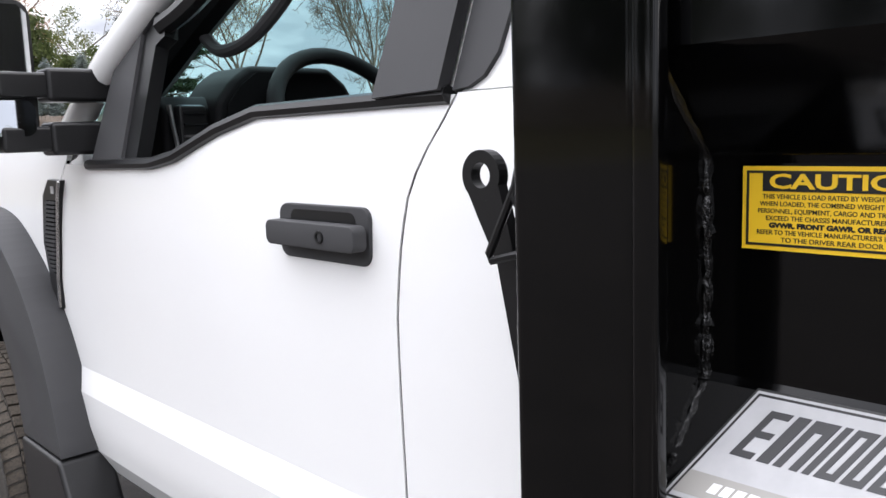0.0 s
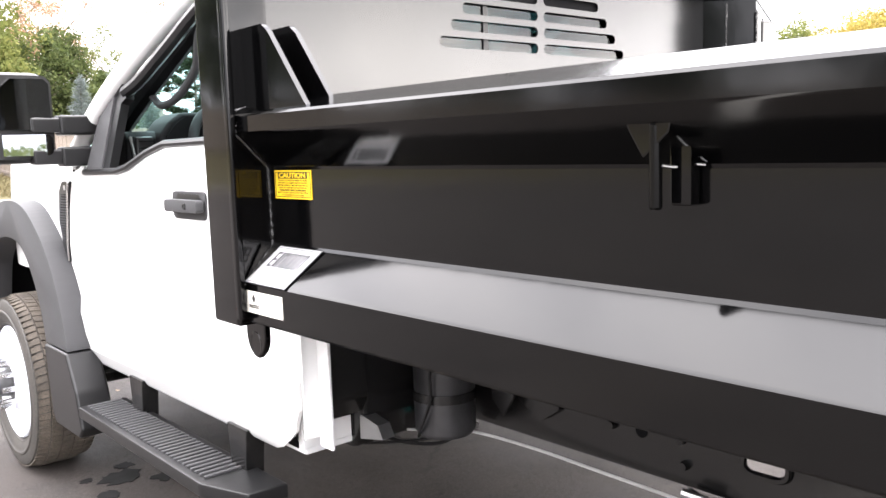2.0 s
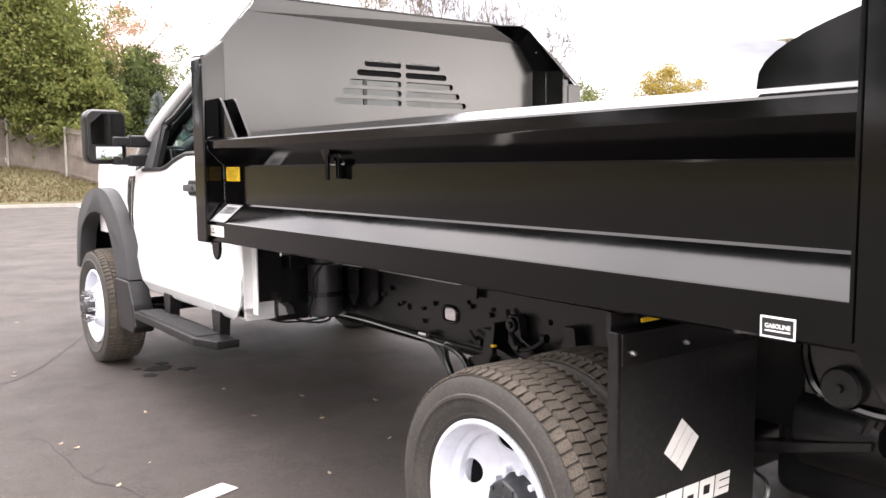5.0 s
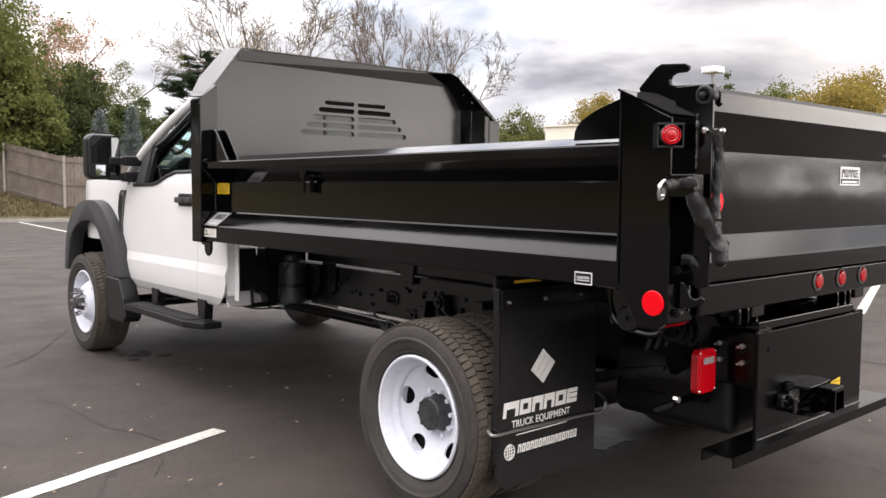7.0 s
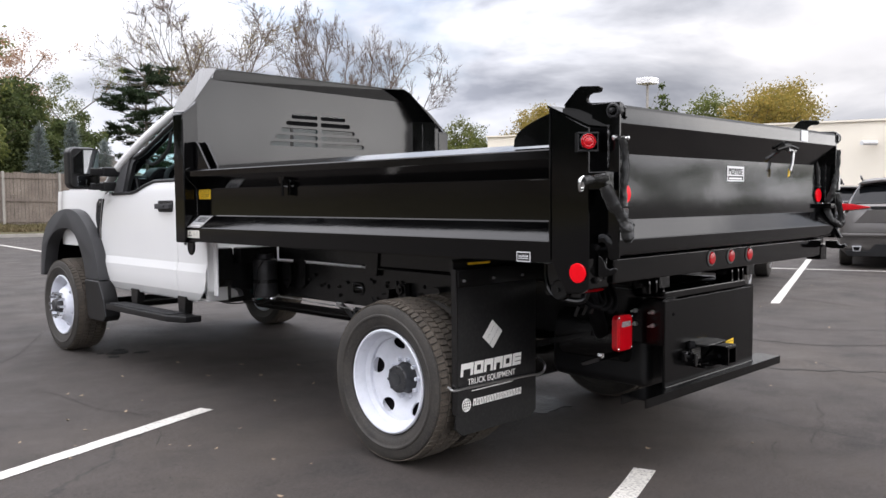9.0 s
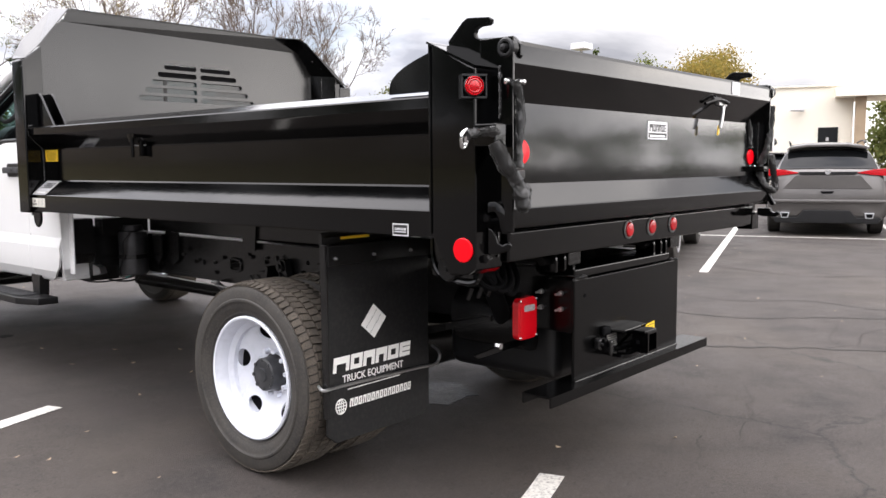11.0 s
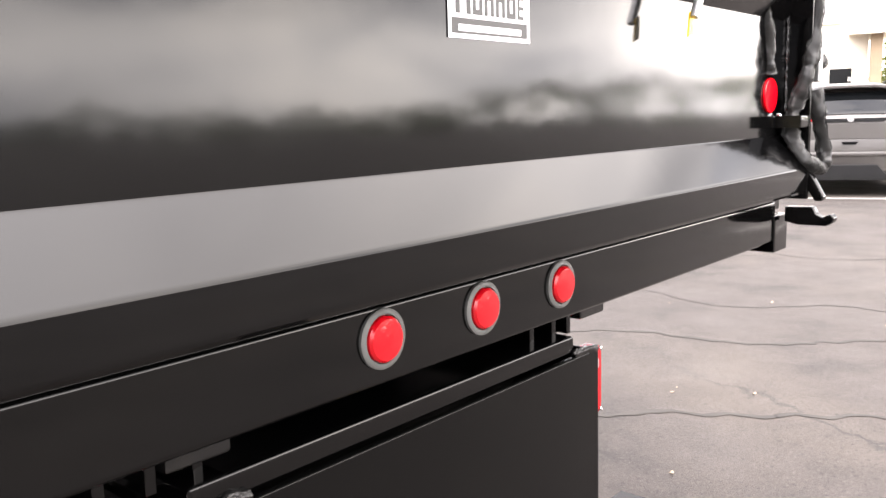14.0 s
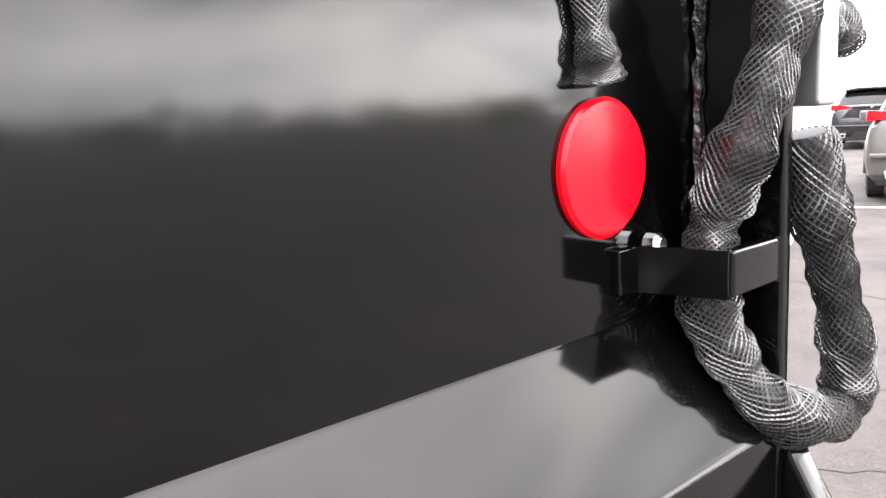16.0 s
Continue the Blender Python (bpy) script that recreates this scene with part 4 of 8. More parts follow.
# ---- latches, chains and hooks ----
def sleeve(points, r, name, parent, seed, label=""):
    """A chain in a crumpled woven sleeve: lumpy dark core, with raised threads that wind both ways."""
    rnd = random.Random(seed)
    path = smooth_path(points, 8)
    ph = [rnd.uniform(0, 6) for _ in range(3)]
    def rad(s):
        L = s * len(path)
        return r * (0.80 + 0.10 * math.sin(L * 0.33 + ph[0]) + 0.07 * math.sin(L * 0.9 + ph[1]) + 0.03 * math.sin(L * 2.3 + ph[2]))
    core = part(name, tube(path, lambda s: rad(s) * 0.86, 14), M_SLEEVE, parent, label or "chain in a black woven sleeve", sharp=60)
    bm = bmesh.new()
    fine = smooth_path(points, 40)
    m = len(fine)
    up = None
    frames = []
    for i, p in enumerate(fine):
        d = (fine[min(i + 1, m - 1)] - fine[max(i - 1, 0)]).normalized()
        up = d.orthogonal().normalized() if up is None else (up - d * up.dot(d)).normalized()
        frames.append((p, up.copy(), d.cross(up)))
    length = sum((a - b).length for a, b in zip(fine, fine[1:]))
    strands, turns = 24, max(1.0, length / (r * 6.0))
    for way in (1, -1):
        for k in range(strands):
            pts = []
            for i in range(0, m, 3):
                s = i / (m - 1)
                a = 2 * math.pi * (k / strands + way * turns * s)
                p, u, w = frames[i]
                fold = 1.03 + 0.16 * noise.noise((math.cos(a) * 1.4 + seed, math.sin(a) * 1.4, s * length / r * 0.45))
                pts.append(p + rad(s) * fold * (math.cos(a) * u + math.sin(a) * w))
            tube(pts, r * 0.030, 3, bm=bm)
    part("thread", bm, M_MESH, core, "shiny woven thread")
    return core


# near side
part("latch_box", box(-1.212, -1.156, -1.248, -1.168, 1.302, 1.372, 0.006, 3), M_BLACK, near_post, "black strap bracket with a sleeved chain through it")
sleeve([(-1.19, -1.236, 1.345), (-1.24, -1.238, 1.345), (-1.285, -1.232, 1.34), (-1.31, -1.22, 1.335)], 0.017, "chain_sleeve", truck, 1)
part("chain_hook", tube(smooth_path([(-1.305, -1.215, 1.35), (-1.325, -1.212, 1.335), (-1.322, -1.21, 1.30), (-1.305, -1.21, 1.308), (-1.306, -1.212, 1.33)], 6), 0.006, 8), M_CHROME, near_post, "bright metal hook")
sleeve([(-1.205, -1.240, 1.315), (-1.182, -1.262, 1.25), (-1.152, -1.278, 1.20), (-1.130, -1.286, 1.155), (-1.124, -1.288, 1.118), (-1.112, -1.280, 1.150), (-1.108, -1.268, 1.185)], 0.027, "chain_sleeve", truck, 2)
sleeve([(-1.128, -1.258, 1.50), (-1.112, -1.262, 1.46), (-1.104, -1.262, 1.40), (-1.106, -1.260, 1.34), (-1.106, -1.256, 1.28), (-1.104, -1.254, 1.24)], 0.017, "chain_sleeve", truck, 3)
part("shackle_bolt", lathe([(-0.03, 0.007), (0.0, 0.007), (0.0, 0.011), (0.009, 0.011), (0.012, 0.004)], (-1.10, -1.262, 1.497), "x", 12), M_CHROME, tailgate, "bright bolt")
part("chain_keeper", box(-1.126, -1.086, -1.268, -1.245, 1.205, 1.232, 0.004), M_TRIM, tailgate)
# near lower latch finger and hook
def swung(bm):
    """Turns the latch pieces outwards from the post."""
    bmesh.ops.transform(bm, matrix=pose(-1.155, -1.180, 0, 0, 0, 40) @ pose(1.14, 1.205, 0), verts=bm.verts)
    return bm


fin = [(-1.20, 1.13)] + [(-1.215 + 0.05 * math.cos(a) - 0.0, 1.06 + 0.075 * math.sin(a)) for a in np.linspace(1.3, 3.1, 9)] + [(-1.272, 1.035), (-1.245, 1.035)] + [(-1.215 + 0.022 * math.cos(a), 1.06 + 0.045 * math.sin(a)) for a in np.linspace(3.1, 1.3, 9)] + [(-1.20, 1.10)]
part("latch_finger", swung(prism(fin, "x", -1.155, -1.125, 0.007, 3)), M_BLACK, near_post, "curved black steel latch finger")
hk = [(-1.20, 1.055), (-1.215, 1.05), (-1.228, 1.03), (-1.234, 1.008), (-1.248, 1.0), (-1.262, 1.007), (-1.275, 1.003), (-1.278, 0.99), (-1.262, 0.978), (-1.23, 0.968), (-1.20, 0.968)]
part("latch_hook", swung(prism(hk, "x", -1.135, -1.105, 0.006, 3)), M_BLACK, near_post, "black steel hook")
for y, z in ((-1.172, 1.085), (-1.172, 0.955)):
    part("bolt", lathe([(-1.165, 0.014), (-1.152, 0.014), (-1.15, 0.007), (-1.135, 0.007)], (0, y, z), "x", 6), M_FRAME, near_post)
part("hinge_barrel", cyl((-1.16, -1.172, 1.07), (-1.09, -1.172, 1.07), 0.018, 16), M_BLACK, near_post)
# off side
sleeve([(1.092, -1.245, 1.53), (1.080, -1.251, 1.46), (1.064, -1.251, 1.386), (1.050, -1.249, 1.345), (1.030, -1.244, 1.30), (1.020, -1.234, 1.265), (1.022, -1.224, 1.235), (1.018, -1.224, 1.195), (1.024, -1.236, 1.160), (1.042, -1.250, 1.130), (1.080, -1.260, 1.112), (1.118, -1.265, 1.112), (1.125, -1.265, 1.146), (1.113, -1.260, 1.194), (1.097, -1.255, 1.239), (1.084, -1.250, 1.29)], 0.0198, "chain_sleeve", truck, 4, "loop of chain in a black woven mesh sleeve")
sleeve([(0.911, -1.191, 1.50), (0.918, -1.198, 1.44), (0.934, -1.199, 1.38), (0.940, -1.200, 1.340), (0.943, -1.200, 1.323)], 0.015, "chain_sleeve", truck, 5)
bm = bmesh.new()
box(0.958, 0.986, -1.203, -1.193, 1.205, 1.232, 0.002, bm=bm)
box(0.990, 1.046, -1.254, -1.244, 1.205, 1.232, 0.003, bm=bm)
sheet([(0.980, -1.192, 1.232), (0.991, -1.252, 1.232), (0.991, -1.252, 1.205), (0.980, -1.192, 1.205)], 0.006, bm)
sheet([(1.044, -1.252, 1.232), (1.054, -1.222, 1.236), (1.054, -1.222, 1.208), (1.044, -1.252, 1.205)], 0.006, bm)
part("chain_keeper", bm, M_BLACK, tailgate, "black steel strap that holds the chain")
part("bolt", lathe([(-1.212, 0.004), (-1.209, 0.0065), (-1.202, 0.0065)], (0.988, 0, 1.232), "y", 10), M_CHROME, tailgate)
part("latch_box", box(1.078, 1.104, -1.262, -1.215, 1.306, 1.392, 0.004), M_STEEL, off_post, "bright strap bracket")
sleeve([(1.100, -1.240, 1.352), (1.135, -1.242, 1.356), (1.165, -1.240, 1.350)], 0.018, "chain_sleeve", truck, 6)
hk = [(-1.20, 1.02), (-1.262, 1.022), (-1.27, 1.005), (-1.285, 0.998), (-1.293, 1.003), (-1.303, 1.006), (-1.311, 0.997), (-1.308, 0.986), (-1.294, 0.978), (-1.23, 0.978), (-1.20, 0.985)]
part("latch_hook", prism(hk, "x", 1.061, 1.091, 0.003), M_BLACK, off_post, "black steel hook")
part("latch_finger", prism([(-1.252, 1.105), (-1.260, 1.095), (-1.288, 1.045), (-1.285, 1.036), (-1.268, 1.035), (-1.252, 1.06)], "x", 1.056, 1.080, 0.004), M_BLACK, off_post, "black steel latch finger")
# top latch rod and lever on the tailgate
part("latch_rod", tube(smooth_path([(0.30, -1.24, 1.505), (0.40, -1.262, 1.525), (0.49, -1.265, 1.515)], 6), 0.008, 8), M_BLACK, tailgate, "bent black latch rod")
part("lever", prism([(0.445, 1.50), (0.47, 1.505), (0.455, 1.44), (0.43, 1.40), (0.417, 1.405), (0.44, 1.45)], "y", -1.262, -1.25, 0.003), M_STEEL, tailgate, "small metal lever")
part("lever_pivot", box(0.41, 0.50, -1.258, -1.235, 1.50, 1.53, 0.005), M_STEEL, tailgate)
part("warning_tag", prism([(0.424, 1.412), (0.440, 1.418), (0.436, 1.378), (0.418, 1.372)], "y", -1.249, -1.246), M_YELLOW, tailgate, "small yellow tag hung behind the lever")
part("pale_sticker", box(0.56, 0.645, -1.2555, -1.2525, 1.56, 1.615), M_LABELW, tailgate, "pale sticker on the top rail")

# ---- chassis ----
bm = bmesh.new()
HY0, HY1, HZ0, HZ1 = 1.058, 1.160, 0.678, 0.735     # opening in the web of the near rail
for y0, y1, z0, z1 in ((-0.95, HY0, 0.60, 0.84), (HY1, 4.9, 0.60, 0.84), (HY0, HY1, 0.60, HZ0), (HY0, HY1, HZ1, 0.84)):
    box(-0.47, -0.462, y0, y1, z0, z1, bm=bm)
box(-0.462, -0.40, -0.95, 4.9, 0.832, 0.84, bm=bm), box(-0.462, -0.40, -0.95, 4.9, 0.60, 0.608, bm=bm)
bmesh.ops.remove_doubles(bm, verts=bm.verts, dist=1e-5)
chassis = part("chassis", bm, M_FRAME, truck, "dark painted ladder frame", smooth=False)
part("frame_rail", box(0.40, 0.47, -0.95, 4.9, 0.62, 0.84, 0.008), M_FRAME, chassis)
for y in (-0.85, 0.55, 1.55, 3.2):
    part("cross_member", box(-0.40, 0.40, y - 0.04, y + 0.04, 0.66, 0.80, 0.01), M_FRAME, chassis)
for x in (-0.44, 0.44):
    part("sub_frame", box(x - 0.045, x + 0.045, -1.05, 1.98, 0.86, 1.0, 0.006), M_FRAME, chassis)
for k in range(8):
    y = -0.8 + 0.36 * k
    part("cross_sill", box(-1.05, 0.96, y - 0.03, y + 0.03, 1.0, 1.04, 0.004), M_FRAME, chassis)
# oval hole boss, brackets, brake parts on the near rail
lip = [(-0.474, 1.110 + 0.050 * math.copysign(abs(math.cos(a)) ** 0.6, math.cos(a)), 0.7065 + 0.033 * math.copysign(abs(math.sin(a)) ** 0.6, math.sin(a))) for a in np.linspace(0, 6.283, 29)[:-1]]
part("hole_lip", tube(lip, 0.008, 6, True), M_FRAME, chassis)
rnd = random.Random(4)
for k in range(9):
    y, z = 1.95 - 0.16 * k, 0.70 + 0.08 * rnd.random()
    part("rail_bolt", lathe([(-0.482, 0.009), (-0.470, 0.009)], (0, y, z), "x", 6), M_FRAME if k % 3 == 0 else M_TRIM, chassis)
hang = [(0.775, 0.70), (0.725, 0.70), (0.745, 0.60), (0.772, 0.545)] + [(0.84 + 0.062 * math.cos(a), 0.500 + 0.062 * math.sin(a)) for a in np.linspace(3.6, 6.7, 14)] + [(0.885, 0.572), (0.80, 0.600), (0.785, 0.66)]
for x in (-0.555, -0.50):
    part("hanger_plate", prism(hang, "x", x, x + 0.010, 0.002), M_FRAME, chassis)
part("hanger_bush", lathe([(-0.585, 0.016), (-0.575, 0.018), (-0.575, 0.030), (-0.56, 0.034), (-0.49, 0.034)], (0, 0.84, 0.500), "x", 18), M_FRAME, chassis)
part("hanger_nut", lathe([(-0.602, 0.006), (-0.600, 0.012), (-0.585, 0.012)], (0, 0.84, 0.500), "x", 6), M_CANISTER, chassis)
part("hanger_strap", prism([(0.735, 0.735), (0.715, 0.735), (0.735, 0.60), (0.755, 0.60)], "x", -0.56, -0.475, 0.003), M_FRAME, chassis)
part("hanger_flange", box(-0.56, -0.47, 0.735, 0.80, 0.695, 0.705, 0.003), M_FRAME, chassis)
part("stop_bracket", prism([(0.685, 0.77), (0.625, 0.77), (0.61, 0.69), (0.51, 0.64), (0.51, 0.605), (0.63, 0.61), (0.69, 0.66)], "x", -0.52, -0.48, 0.006), M_FRAME, chassis)
part("bracket_boss", lathe([(-0.565, 0.012), (-0.555, 0.014), (-0.555, 0.026), (-0.54, 0.030)], (0.02, 0.655, 0.735), "x", 16), M_FRAME, chassis)
part("bracket_boss", lathe([(-0.565, 0.010), (-0.555, 0.022), (-0.54, 0.024)], (0.02, 0.53, 0.63), "x", 16), M_FRAME, chassis)
# small hoses, clips and tabs between the spring hanger and the tyre
part("brake_hose", tube(smooth_path([(-0.49, 0.72, 0.78), (-0.52, 0.66, 0.70), (-0.54, 0.60, 0.655), (-0.545, 0.52, 0.67), (-0.53, 0.45, 0.72)], 6), 0.009, 8), M_TRIM, chassis)
part("brake_hose", tube(smooth_path([(-0.49, 0.95, 0.66), (-0.515, 0.88, 0.625), (-0.53, 0.82, 0.64), (-0.53, 0.77, 0.665)], 6), 0.007, 8), M_TRIM, chassis)
for y, z in ((0.60, 0.655), (0.46, 0.715), (0.82, 0.64)):
    part("hose_clip", lathe([(-0.012, 0.014), (-0.010, 0.017), (0.010, 0.017), (0.012, 0.014)], (-0.54, y, z), "y", 12), M_TRIM, chassis)
for y, z in ((0.45, 0.63), (0.40, 0.76), (0.58, 0.60)):
    part("bracket_tab", prism([(y, z), (y - 0.045, z + 0.005), (y - 0.055, z - 0.03), (y - 0.01, z - 0.04)], "x", -0.50, -0.478, 0.003), M_FRAME, chassis)
part("shock_mount", prism([(0.385, 0.77), (0.335, 0.77), (0.32, 0.67), (0.36, 0.64), (0.40, 0.67)], "x", -0.52, -0.47, 0.006), M_FRAME, chassis)
part("link_arm", tube(smooth_path([(-0.55, 1.05, 0.59), (-0.555, 1.03, 0.53), (-0.56, 0.985, 0.475), (-0.56, 0.975, 0.43), (-0.56, 0.94, 0.42)], 6), 0.014, 8), M_FRAME, chassis)
part("link_arm", tube(smooth_path([(-0.55, 1.04, 0.59), (-0.56, 0.965, 0.585), (-0.565, 0.90, 0.56), (-0.57, 0.85, 0.52), (-0.57, 0.80, 0.54)], 6), 0.013, 8), M_FRAME, chassis)
part("cable_end", cyl((-0.535, 1.06, 0.592), (-0.54, 1.02, 0.586), 0.012, 10), M_CABLE, chassis)
for k, dz in enumerate((0.0, -0.022)):
    part("brake_cable", tube(smooth_path([(-0.49, 1.28, 0.60 + dz), (-0.51, 1.155, 0.565 + dz), (-0.53, 0.94, 0.408 + dz), (-0.55, 0.80, 0.32 + dz), (-0.60, 0.5, 0.25 + dz), (-0.66, 0.25, 0.27 + dz)], 6), 0.009, 7), M_TRIM, chassis)
    part("brake_line", tube(smooth_path([(-0.53, 0.80, 0.47 + dz), (-0.55, 0.55, 0.40 + dz), (-0.60, 0.2, 0.36 + dz)], 6), 0.008, 6), M_TRIM, chassis)
part("wire", tube(smooth_path([(-0.50, 0.72, 0.60), (-0.53, 0.64, 0.56), (-0.56, 0.545, 0.515)], 5), 0.004, 6), M_CABLE, chassis, "thin pale wire")
part("yellow_clip", box(-0.565, -0.548, 0.715, 0.735, 0.640, 0.650, 0.002), M_YELLOW, chassis)
for y, z in ((0.838, 0.741), (0.79, 0.70), (1.22, 0.74), (1.50, 0.70), (1.56, 0.77), (1.30, 0.65), (1.82, 0.74), (1.86, 0.66), (0.343, 0.702), (0.93, 0.63), (0.96, 0.76)):
    part("rail_bolt", lathe([(-0.486, 0.008), (-0.480, 0.012), (-0.470, 0.012)], (0, y, z), "x", 6), M_FRAME, chassis)
for y, z, r in ((1.42, 0.70, 0.016), (0.50, 0.76, 0.012), (1.68, 0.73, 0.014), (0.36, 0.66, 0.013)):
    part("punched_hole", lathe([(-0.472, r), (-0.469, r)], (0, y, z), "x", 14), M_GAP, chassis)
part("body_bracket", prism([(1.80, 0.86), (1.66, 0.86), (1.66, 0.70), (1.72, 0.66), (1.80, 0.70)], "x", -0.49, -0.478, 0.002), M_FRAME, chassis)
part("body_bracket", prism([(1.02, 0.98), (0.88, 0.98), (0.90, 0.80), (1.0, 0.80)], "x", -0.50, -0.486, 0.002), M_FRAME, chassis)
part("spring_pack", prism([(0.75, 0.64), (0.4, 0.56), (0.0, 0.52), (-0.4, 0.56), (-0.72, 0.64), (-0.72, 0.615), (-0.4, 0.525), (0.0, 0.47), (0.4, 0.528), (0.75, 0.615)], "x", -0.545, -0.485, 0.004), M_FRAME, chassis)
part("rear_axle", lathe([(-0.95, 0.05), (-0.35, 0.06), (-0.16, 0.16), (0.16, 0.16), (0.35, 0.06), (0.95, 0.05)], (0, 0, 0.405), "x", 28), M_FRAME, chassis, "dark axle tube with a round differential housing")
part("front_axle", cyl((-0.85, 4.33, 0.36), (0.85, 4.33, 0.36), 0.055, 16), M_FRAME, chassis)
part("drive_shaft", cyl((0, 0.2, 0.42), (0, 3.0, 0.42), 0.04, 16), M_FRAME, chassis)
# battery box and canister behind the cab
part("equipment_box", prism([(2.45, 0.56), (2.45, 0.90), (2.10, 0.90), (2.08, 0.66), (2.14, 0.56)], "x", -0.80, -0.50, 0.015), M_FRAME, chassis, "black equipment box")
part("canister", lathe([(0.60, 0.075), (0.615, 0.085), (0.86, 0.085), (0.87, 0.06), (0.90, 0.055)], (-0.60, 1.975, 0), "z", 24), M_CANISTER, chassis, "dull grey steel canister")
part("bracket_box", prism([(2.26, 0.68), (2.26, 0.95), (2.06, 0.95), (2.04, 0.74), (2.08, 0.68)], "x", -0.938, -0.80, 0.012), M_FRAME, chassis, "black bracket behind the cab")
part("cab_mount", box(-0.78, -0.48, 2.0, 2.10, 0.84, 0.95, 0.01), M_FRAME, chassis)
part("pale_bracket", prism([(2.10, 0.60), (2.10, 0.67), (2.02, 0.655), (2.0, 0.62)], "x", -0.80, -0.76), M_STEEL, chassis, "small pale metal bracket")
part("cable", tube(smooth_path([(-0.62, 2.12, 0.575), (-0.60, 2.04, 0.585), (-0.56, 1.92, 0.602), (-0.53, 1.72, 0.598), (-0.52, 1.50, 0.590), (-0.52, 1.25, 0.585), (-0.53, 1.02, 0.580)], 8), 0.0042, 6), M_CABLE, chassis, "thin pale cable along the frame")
part("hose", tube(smooth_path([(-0.7, 2.2, 0.58), (-0.66, 2.1, 0.555), (-0.60, 2.0, 0.56), (-0.57, 1.97, 0.60), (-0.58, 1.95, 0.75)], 8), 0.006, 6), M_TRIM, chassis)
part("tag", box(-0.605, -0.580, 2.045, 2.088, 0.570, 0.612, 0.004), M_TEAL, chassis, "teal plastic tag")
for y in (1.97, 1.25, 0.64):
    part("cable_clamp", lathe([(-0.03, 0.010), (0.03, 0.010)], (-0.515, y, 0.603), "y", 8), M_STEEL, chassis)
part("exhaust", tube(smooth_path([(0.62, 3.4, 0.45), (0.62, 1.5, 0.5), (0.60, 0.6, 0.55), (0.62, -0.2, 0.72), (0.66, -0.9, 0.6)], 8), 0.045, 12), M_FRAME, chassis)
part("fuel_tank", box(-0.38, 0.40, -0.93, -0.35, 0.36, 0.62, 0.05, 4), M_TRIM, chassis, "black plastic fuel tank")
part("yellow_label", box(-1.105, -0.96, -0.448, -0.443, 0.976, 0.986), M_YELLOW, chassis, "yellow label under the body")
part("wheel_guard", box(-1.16, -0.62, -0.40, -0.385, 0.93, 1.0, 0.004), M_FRAME, chassis)
# fuel filler bracket ahead of the rear post
part("filler_guard", tube(smooth_path([(-0.945, -0.76, 0.99), (-0.948, -0.765, 0.92), (-0.95, -0.80, 0.858), (-0.95, -0.90, 0.836), (-0.95, -0.965, 0.842), (-0.945, -0.985, 0.88)], 6), 0.011, 8), M_BLACK, chassis, "bent black rod guard")
part("filler_cap", lathe([(-0.945, 0.044), (-0.968, 0.044), (-0.973, 0.038), (-0.973, 0.010), (-0.985, 0.009)], (0, -0.85, 0.882), "x", 24), M_TRIM, chassis, "black fuel filler cap")
part("filler_plate", box(-0.948, -0.94, -0.95, -0.76, 0.85, 0.99, 0.004), M_FRAME, chassis)
part("filler_hose", tube(smooth_path([(-0.85, -0.84, 0.90), (-0.75, -0.85, 0.84), (-0.6, -0.8, 0.7), (-0.4, -0.7, 0.55)], 8), 0.035, 12), M_GAP, chassis)
part("hydraulic_tank", lathe([(-0.84, 0.10), (-0.83, 0.135), (-0.50, 0.135), (-0.49, 0.10)], (-0.40, 0, 0.62), "y", 28), M_FRAME, chassis, "round black tank behind the mud flap")
part("muffler", lathe([(-0.90, 0.06), (-0.88, 0.10), (-0.40, 0.10), (-0.38, 0.06)], (-0.22, 0, 0.47), "y", 24), M_FRAME, chassis)
for k in range(3):
    part("hose", tube(smooth_path([(-0.86 + 0.07 * k, -0.86, 0.86), (-0.80 + 0.07 * k, -0.90, 0.80 - 0.02 * k), (-0.68 + 0.05 * k, -0.88, 0.80), (-0.58 + 0.03 * k, -0.8, 0.88)], 7), 0.011, 7), M_GAP, chassis)
for k in range(3):
    part("fitting", cyl((-0.84 + 0.06 * k, -0.84, 0.755), (-0.84 + 0.06 * k, -0.86, 0.80), 0.009, 8), M_FRAME, chassis)
part("light_bar", prism([(-0.88, 0.56), (-0.86, 0.545), (-0.60, 0.55), (-0.50, 0.575), (-0.50, 0.60), (-0.62, 0.575)], "y", -0.905, -0.895), M_BLACK, chassis)
part("bolt", lathe([(-0.925, 0.012), (-0.905, 0.012)], (-0.75, 0, 0.575), "y", 6), M_CHROME, chassis)


